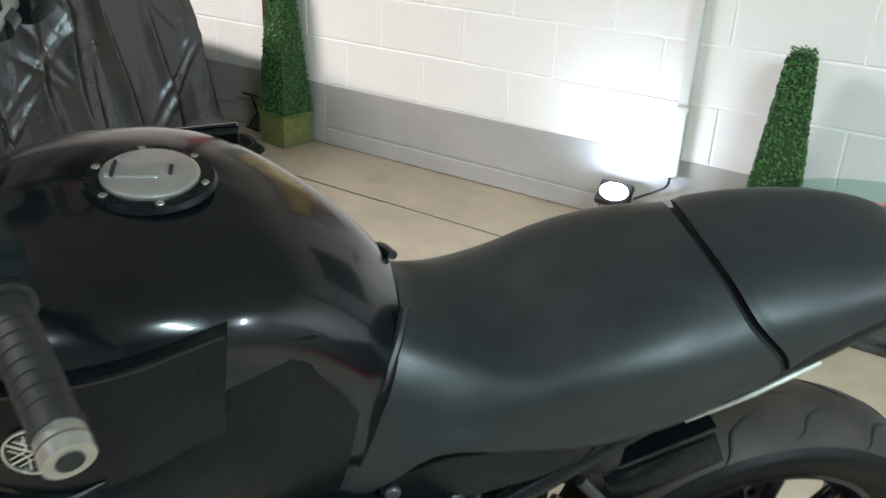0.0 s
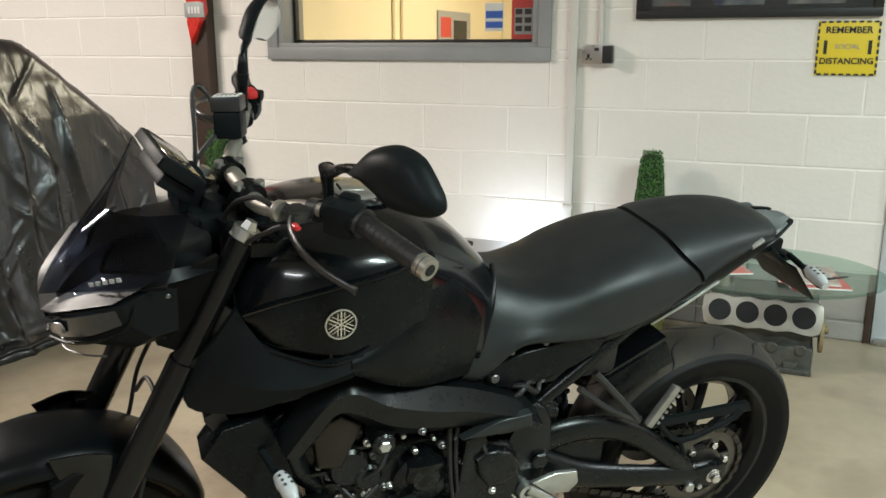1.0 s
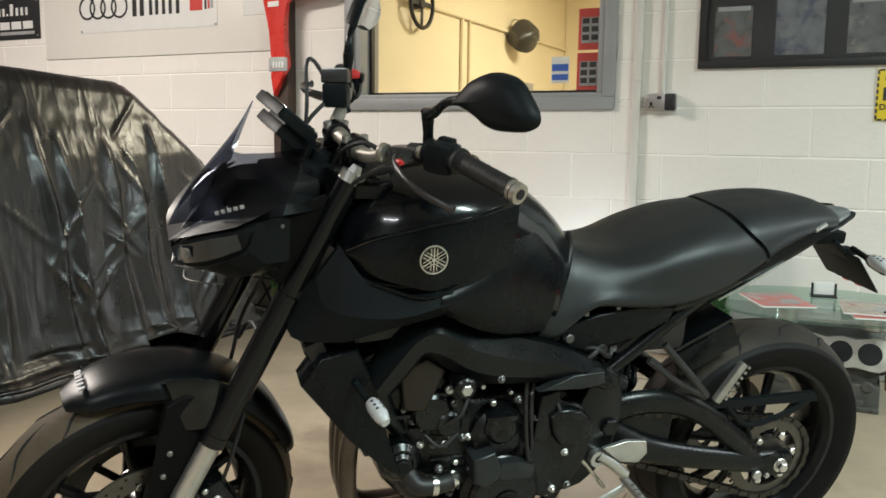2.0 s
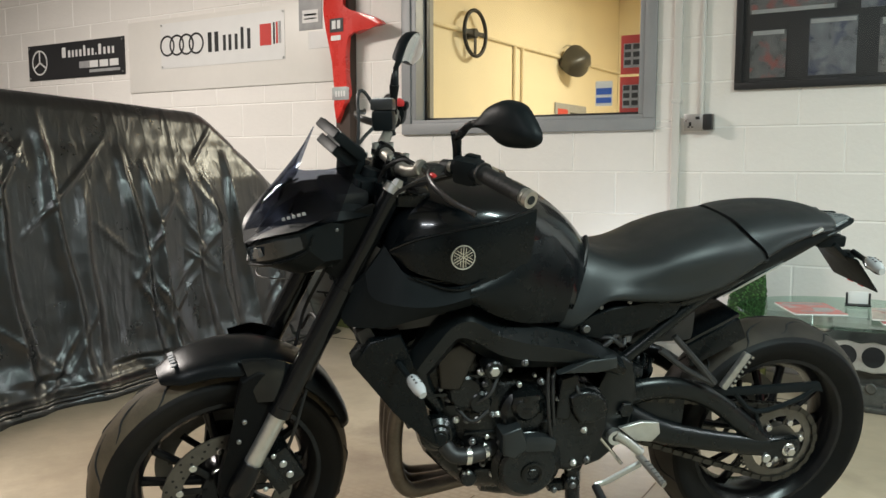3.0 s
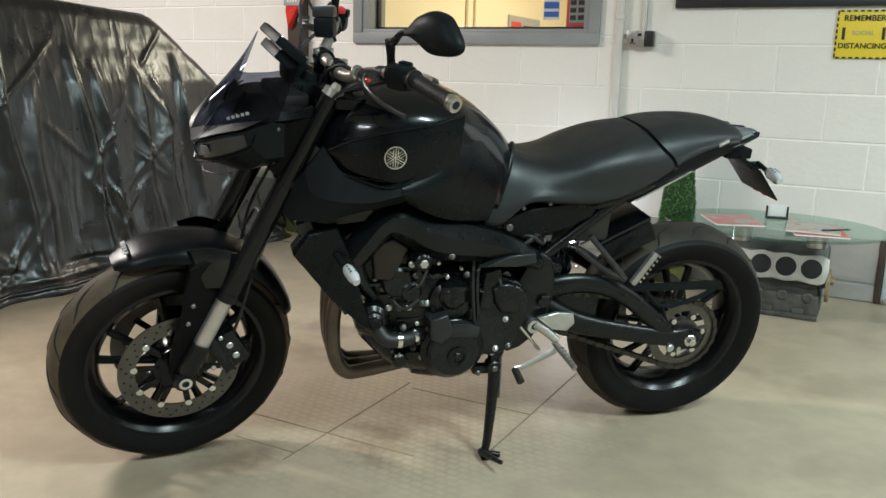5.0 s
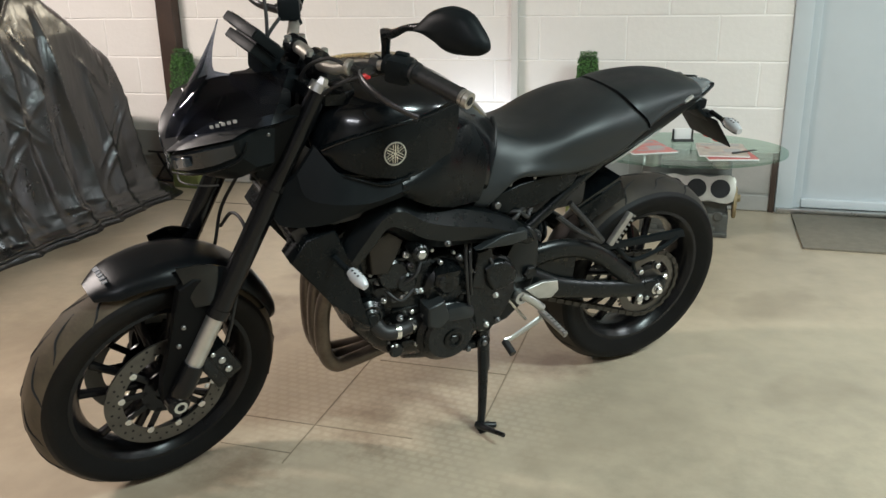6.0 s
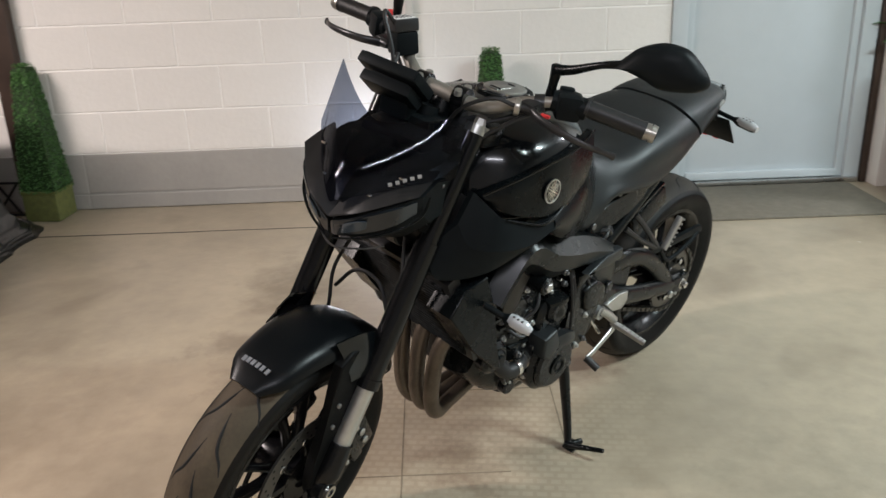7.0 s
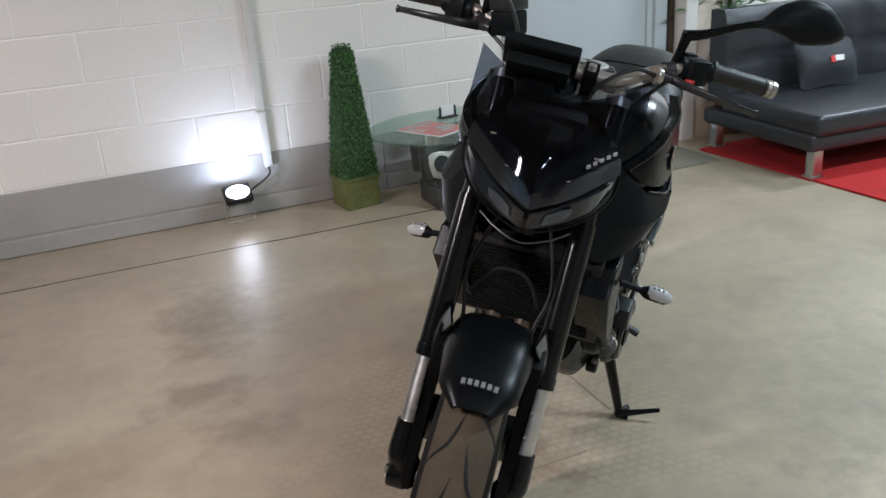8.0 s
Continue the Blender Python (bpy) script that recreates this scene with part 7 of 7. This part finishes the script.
both("mount_bolt_head", lambda: joined(disc((0.862, 0.200, 0.612), 0.012, 0, 0.008, 0.002, 6)), ALLOY, bike, "")
for pts in (((0.72, 0.16, 0.60), (0.725, 0.185, 0.53), (0.715, 0.19, 0.45), (0.69, 0.17, 0.37)), ((0.70, 0.15, 0.60), (0.712, 0.18, 0.54), (0.705, 0.185, 0.46)), ((0.83, 0.15, 0.60), (0.86, 0.18, 0.55), (0.89, 0.17, 0.52)), ((0.93, 0.15, 0.50), (0.90, 0.18, 0.48), (0.86, 0.17, 0.50)), ((0.66, 0.15, 0.57), (0.65, 0.18, 0.54), (0.64, 0.18, 0.50))):
    bp("cable", tube(pts, 0.0045, 8, 5), HOSE, bike, "black engine cable")
for i in range(3):
    bp("throttle_body", moved(disc((0, 0, 0), 0.028, 0, 0.07, 0.004, 20), Matrix.Translation((0.83, -0.085 + 0.085 * i, 0.62)) @ pose(0, 0, 0, -60, 0, 90)), CASE, bike, "")

# small fittings on the near side of the engine
rnd_e = random.Random(11)
for i in range(34):
    x, z = rnd_e.uniform(0.66, 0.985), rnd_e.uniform(0.30, 0.60)
    if (x - 0.758) ** 2 + (z - 0.362) ** 2 < 0.0075:
        continue
    y = 0.146 + rnd_e.uniform(0, 0.012)
    k = rnd_e.random()
    if k < 0.45:
        bp("case_bolt", disc((x, y, z), rnd_e.uniform(0.004, 0.0065), 0, 0.014, 0.0015, 6), ALLOY if k < 0.18 else STEELDARK, crank, "bolt head")
    elif k < 0.75:
        bp("boss", disc((x, y - 0.01, z), rnd_e.uniform(0.010, 0.022), 0, rnd_e.uniform(0.018, 0.032), 0.004, 16), CASE, crank)
    else:
        bp("rib", box((x, y, z), (rnd_e.uniform(0.03, 0.07), 0.022, 0.008), 0.002, None), CASE, crank)
bp("knock_cover", joined(disc((0.915, 0.150, 0.545), 0.040, 0, 0.018, 0.006, 28), disc((0.880, 0.150, 0.520), 0.028, 0, 0.022, 0.006, 24)), CASE, crank)
bp("coil_bracket", plate([(0.700, 0.470), (0.690, 0.570), (0.650, 0.580), (0.640, 0.540), (0.665, 0.460)], 0.150, 0.176, 0.006), CASE, crank)

# swing arm, shock, chain
both("swing_arm", lambda: joined(tube([(0.520, 0.110, 0.440), (0.400, 0.116, 0.382), (0.300, 0.121, 0.356), (0.200, 0.124, 0.336), (0.110, 0.124, 0.320), (RX, 0.122, RZ), (RX - 0.045, 0.120, RZ - 0.004)], [0.040, 0.033, 0.029, 0.028, 0.029, 0.030, 0.022], 12, 4, 0.62),
     tube([(0.520, 0.110, 0.470), (0.460, 0.116, 0.494), (0.390, 0.120, 0.501), (0.312, 0.123, 0.486), (0.240, 0.124, 0.448), (0.165, 0.124, 0.388), (0.095, 0.122, 0.330)], [0.034, 0.031, 0.029, 0.027, 0.026, 0.026, 0.024], 12, 4, 0.62)), FRAME, bike, "black arched aluminium swing arm")
both("swing_brace", lambda: sheet([(0.470, 0.108, 0.490), (0.390, 0.110, 0.490), (0.330, 0.112, 0.475)], [(0.470, 0.108, 0.420), (0.390, 0.110, 0.392), (0.330, 0.112, 0.375)], 3, 0, 0.008), FRAME, bike, "")
both("axle_block", lambda: box((RX + 0.005, 0.126, RZ), (0.085, 0.030, 0.056), 0.006), FRAME, bike, "")
both("rear_axle_nut", lambda: joined(disc((RX - 0.005, 0.138, RZ), 0.0185, 0, 0.006, 0.002, 20), disc((RX - 0.005, 0.143, RZ), 0.0125, 0, 0.014, 0.002, 6)), BRIGHT, bike, "bright rear axle nut")
both("chain_adjuster", lambda: disc((0.090, 0.136, 0.290), 0.012, 0, 0.010, 0.002, 16), ALLOY, bike, "")
both("adjuster_nut", lambda: disc((0.062, 0.136, 0.286), 0.007, 0, 0.010, 0.001, 6), ALLOY, bike, "")
bp("pivot_bolt", disc((0.510, 0.148, 0.468), 0.020, 0, 0.012, 0.003, 6), CASE, bike, "")
sp = lathe([(0.078, 0.098), (0.104, 0.098), (0.104, 0.104), (0.078, 0.104)], 60, centre=(RX, 0, RZ))
teeth = [box((0.107, 0.101, 0), (0.010, 0.005, 0.006), 0.001, Matrix.Translation((RX, 0, RZ)) @ pose(0, 0, 0, 0, 8 * i, 0)) for i in range(45)]
arms = [box((0.064, 0.100, 0), (0.040, 0.006, 0.026), 0.002, Matrix.Translation((RX, 0, RZ)) @ pose(0, 0, 0, 0, 60 * i + 10, 0)) for i in range(6)]
spr = bp("sprocket", joined(sp, *teeth, *arms, lathe([(0.02, 0.085), (0.052, 0.085), (0.052, 0.106), (0.02, 0.106)], 32, centre=(RX, 0, RZ))), DISCMETAL, rear, "worn steel rear sprocket")
for i in range(6):
    a = radians(60 * i - 10)
    bp("sprocket_nut", disc((RX + 0.062 * math.cos(a), 0.103, RZ + 0.062 * math.sin(a)), 0.010, 0, 0.010, 0.002, 6), BRIGHT, spr)


def chain():
    ax, az, ar, bx, bz, br = RX, RZ, 0.106, 0.605, 0.452, 0.036
    base = math.atan2(bz - az, bx - ax)
    L = math.hypot(bx - ax, bz - az)
    k = math.acos((ar - br) / L)
    pts = []
    a0, a1 = base + k, base + 2 * math.pi - k
    for i in range(25):
        a = a0 + (a1 - a0) * i / 24
        pts.append(V(ax + ar * math.cos(a), 0.101, az + ar * math.sin(a)))
    for i in range(9):
        a = base - k + 2 * k * i / 8
        pts.append(V(bx + br * math.cos(a), 0.101, bz + br * math.sin(a)))
    pts.append(pts[0].copy())
    seg, out, acc = 0.0158, [], 0.0
    dense = []
    for p, q in zip(pts, pts[1:]):
        n = max(1, int((q - p).length / 0.002))
        dense += [p.lerp(q, j / n) for j in range(n)]
    last, num = dense[0], 0
    for p in dense[1:]:
        if (p - last).length >= seg:
            d = p - last
            ang = -math.degrees(math.atan2(d.z, d.x))
            m = Matrix.Translation((p + last) / 2) @ pose(0, 0, 0, 0, ang, 0)
            y = 0.006 if num % 2 else 0.009
            out += [box((0, y, 0), (0.019, 0.0022, 0.0125), 0.0, m), box((0, -y, 0), (0.019, 0.0022, 0.0125), 0.0, m), box((0, 0, 0), (0.009, 0.012, 0.009), 0, m)]
            last, num = p, num + 1
    return joined(*out)


ch = bp("drive_chain", chain(), CHAINM, bike, "oily steel drive chain")
ch["kind"] = "stuff"
both_guard = sheet([(0.330, 0.128, 0.498), (0.190, 0.126, 0.488), (0.070, 0.122, 0.486), (-0.050, 0.118, 0.484)], [(0.330, 0.130, 0.480), (0.190, 0.128, 0.470), (0.070, 0.124, 0.466), (-0.062, 0.120, 0.460)], 2, 0.002, 0.012)
cg = bp("chain_guard", both_guard, GRAIN, bike, "black plastic chain guard")
bp("guard_stay", joined(tube([(0.200, 0.124, 0.474), (0.132, 0.124, 0.418), (0.020, 0.122, 0.440), (-0.030, 0.120, 0.466)], 0.007, 8, 3), tube([(0.132, 0.124, 0.418), (0.110, 0.124, 0.370)], 0.006, 8, 1)), GRAIN, cg)
shock = bp("rear_shock", tube([(0.400, 0.030, 0.500), (0.520, 0.030, 0.580)], 0.024, 14, 1), CASE, bike, "rear shock absorber")
helix = [V(0.405, 0.030, 0.503).lerp(V(0.515, 0.030, 0.577), i / 60) + Matrix.Rotation(i * 0.63, 3, V(0.11, 0, 0.074).normalized()) @ V(-0.02, 0, 0.03) for i in range(61)]
bp("spring", tube(helix, 0.0062, 8, 2), SATIN, shock, "coiled spring")
bp("shock_canister", tube([(0.455, 0.075, 0.520), (0.530, 0.075, 0.560)], [0.030, 0.030], 18, 1), CASE, shock)

# rear inner mudguard
HUGM = Matrix.Translation((0.268, 0, 0.634)) @ pose(0, 0, 0, 0, 27, 0)
hug = bp("inner_mudguard", box((0, 0, 0), (0.165, 0.176, 0.012), 0.004, HUGM), PAINT, bike, "black inner rear mudguard")
for s in (1, -1):
    bp("side_flap", box((0.002, s * 0.086, -0.036), (0.160, 0.012, 0.060), 0.004, HUGM), SATIN, hug)

# foot controls
PEGM = material("dull_cast_alloy", (0.34, 0.33, 0.31), 0.45, metal=0.8, vary=0.25, scale=50, bump=0.1, bump_scale=300)
for s in (1, -1):
    def sd(bm):
        moved(bm, pose(*FOOT))
        return bm if s > 0 else moved(bm, Matrix.Diagonal((1, -1, 1, 1)))
    FOOT = (-0.058, -0.047, -0.062)
    heel = bp("foot_bracket", sd(joined(plate([(0.590, 0.492), (0.535, 0.505), (0.487, 0.500), (0.480, 0.470), (0.500, 0.448), (0.545, 0.455)], 0.212, 0.222, 0.003), tube([(0.590, 0.205, 0.470), (0.560, 0.212, 0.450), (0.525, 0.218, 0.420)], [0.014, 0.013, 0.012], 10, 3), lathe([(0.009, 0.190), (0.019, 0.190), (0.019, 0.214), (0.009, 0.214)], 24, centre=(0.592, 0, 0.462)))), ALLOY, bike, "cast alloy foot bracket with heel plate")
    peg = bp("foot_peg", sd(joined(tube([(0.530, 0.215, 0.412), (0.522, 0.245, 0.405), (0.508, 0.315, 0.388)], [0.009, 0.0105, 0.009], 10, 3, 0.8))), PEGM, heel, "ribbed alloy foot peg")
    for i in range(6):
        bp("peg_rib", sd(box((0, 0, 0), (0.014, 0.002, 0.0018), 0.0004, Matrix.Translation(V(0.522, 0.250, 0.4145).lerp(V(0.509, 0.310, 0.3975), i / 5)))), STEELDARK, peg)
    bp("foot_lever", sd(joined(tube([(0.525, 0.222, 0.392), (0.570, 0.225, 0.372), (0.615, 0.225, 0.350), (0.640, 0.225, 0.345)], [0.010, 0.009, 0.008, 0.008], 10, 4, 0.6))), ALLOY, heel, "alloy foot lever")
    bp("lever_tip", sd(tube([(0.636, 0.222, 0.342), (0.632, 0.262, 0.325)], 0.0105, 12, 1)), HOSE, heel, "black rubber lever tip")
    bp("shift_rod", sd(tube([(0.565, 0.205, 0.385), (0.655, 0.190, 0.492)], 0.0045, 8, 1)), BRIGHT, heel)
    FOOT = (-0.037, 0.0, -0.030)
    br_ = bp("pillion_bracket", sd(joined(tube([(0.425, 0.122, 0.668), (0.370, 0.140, 0.610), (0.318, 0.150, 0.550)], [0.008, 0.008, 0.011], 8, 3), tube([(0.455, 0.118, 0.632), (0.390, 0.138, 0.585), (0.318, 0.150, 0.550)], [0.008, 0.007, 0.010], 8, 3))), STEELLEV, bike, "dark alloy pillion foot bracket")
    bp("pillion_peg", sd(joined(box((0, 0, 0), (0.105, 0.016, 0.018), 0.004, Matrix.Translation((0.275, 0.165, 0.588)) @ pose(0, 0, 0, 0, 58, 0)), *[box((0, 0, 0), (0.006, 0.020, 0.006), 0, Matrix.Translation((0.275, 0.165, 0.588)) @ pose(0, 0, 0, 0, 58, 0) @ Matrix.Translation((-0.05 + 0.014 * i, 0, -0.0125))) for i in range(7)])), PEGM, br_, "ribbed folded pillion peg")

# side stand
st = bp("side_stand", tube([(0.622, 0.118, 0.310), (0.624, 0.146, 0.230), (0.648, 0.208, 0.085), (0.660, 0.222, 0.055)], [0.024, 0.022, 0.016, 0.013], 12, 3, 0.7), FRAME, bike, "black side stand")
bp("stand_foot", joined(tube([(0.665, 0.220, 0.056), (0.662, 0.250, 0.066), (0.656, 0.290, 0.082), (0.650, 0.326, 0.096)], [0.011, 0.009, 0.007, 0.006], 10, 3), tube([(0.665, 0.222, 0.054), (0.640, 0.232, 0.054), (0.618, 0.238, 0.053)], [0.010, 0.009, 0.008], 10, 3), box((0.650, 0.232, 0.050), (0.045, 0.034, 0.007), 0.002)), FRAME, st)
bp("stand_pivot", joined(disc((0.624, 0.110, 0.318), 0.024, 0, 0.032, 0.004, 20), box((0.655, 0.105, 0.318), (0.080, 0.030, 0.030), 0.006)), CASE, st)
bp("stand_spring", tube([V(0.606, 0.125, 0.305).lerp(V(0.610, 0.155, 0.180), i / 120) + V(0.006 * math.cos(i * 1.1), 0.006 * math.sin(i * 1.1), 0) for i in range(121)], 0.0016, 5, 1), STEELDARK, st, "coiled stand spring")
bp("stand_bracket", joined(box((0.650, 0.128, 0.262), (0.070, 0.026, 0.024), 0.006, None), disc((0.628, 0.116, 0.272), 0.020, 0, 0.036, 0.004, 18)), CASE, st)
bp("bracket_bolt", disc((0.672, 0.138, 0.258), 0.0075, 0, 0.012, 0.002, 12), STEELDARK, st)
bp("bracket_bolt", disc((0.628, 0.150, 0.272), 0.0085, 0, 0.008, 0.002, 12), STEELDARK, st)
bp("stand_switch", disc((0.640, 0.142, 0.322), 0.010, 0, 0.010, 0.002, 12), ALLOY, st)

# ---- block courses of the wall ----
BLOCK_MESH = {}
COURSE, LENGTH, BASE = 0.2225, 0.445, 0.308


def block(x0, x1, z0, z1, mat, depth=0.0):
    w, h = x1 - x0 - 0.005, z1 - z0 - 0.005
    if w < 0.012 or h < 0.012:
        return
    key = (round(w, 3), round(h, 3), mat.name)
    if key not in BLOCK_MESH:
        bm = bmesh.new()
        a = [bm.verts.new((sx * w / 2, 0.005, sz * h / 2)) for sx, sz in ((-1, -1), (1, -1), (1, 1), (-1, 1))]
        e = 0.004
        b = [bm.verts.new((sx * (w / 2 - e), 0.0018, sz * (h / 2 - e))) for sx, sz in ((-1, -1), (1, -1), (1, 1), (-1, 1))]
        for j in range(4):
            bm.faces.new((a[j], a[(j + 1) % 4], b[(j + 1) % 4], b[j]))
        bm.faces.new(b)
        BLOCK_MESH[key] = mesh_of("block", bm, mat, 0)
    ob = new("block", BLOCK_MESH[key])
    ob.parent = wall_north
    ob.matrix_basis = pose((x0 + x1) / 2, depth, (z0 + z1) / 2)


rnd = random.Random(4)
for k in range(0, 12):
    za, zb = BASE + k * COURSE, BASE + (k + 1) * COURSE
    shift = 0.315 if k % 2 else 0.110
    for i in range(-14, 8):
        xa = shift + LENGTH * i
        if xa + LENGTH < -5.9 or xa > 3.4:
            continue
        for r in cut(cut([(xa, xa + LENGTH, za, min(zb, TOP))], WINDOW), DOOR):
            block(*r, WALL, rnd.uniform(-0.0004, 0.0006))
for i in range(-3, 2):
    for za, zb, d in ((0.088, BASE, 0.0), (0.0, 0.086, -0.005)):
        for r in cut([(i * 2.4 + 0.6, i * 2.4 + 3.0, za, zb)], DOOR):
            block(*r, SKIRT, d)
solid("baseboard", joined(*[span(a, b, 0.0046, 0.006, 0.0, 0.306) for a, b in ((WEST, DOOR[0]), (DOOR[1], EAST))]), SKIRT, "grey painted lower band of the wall", "skirting", kind="structure", smooth=0)
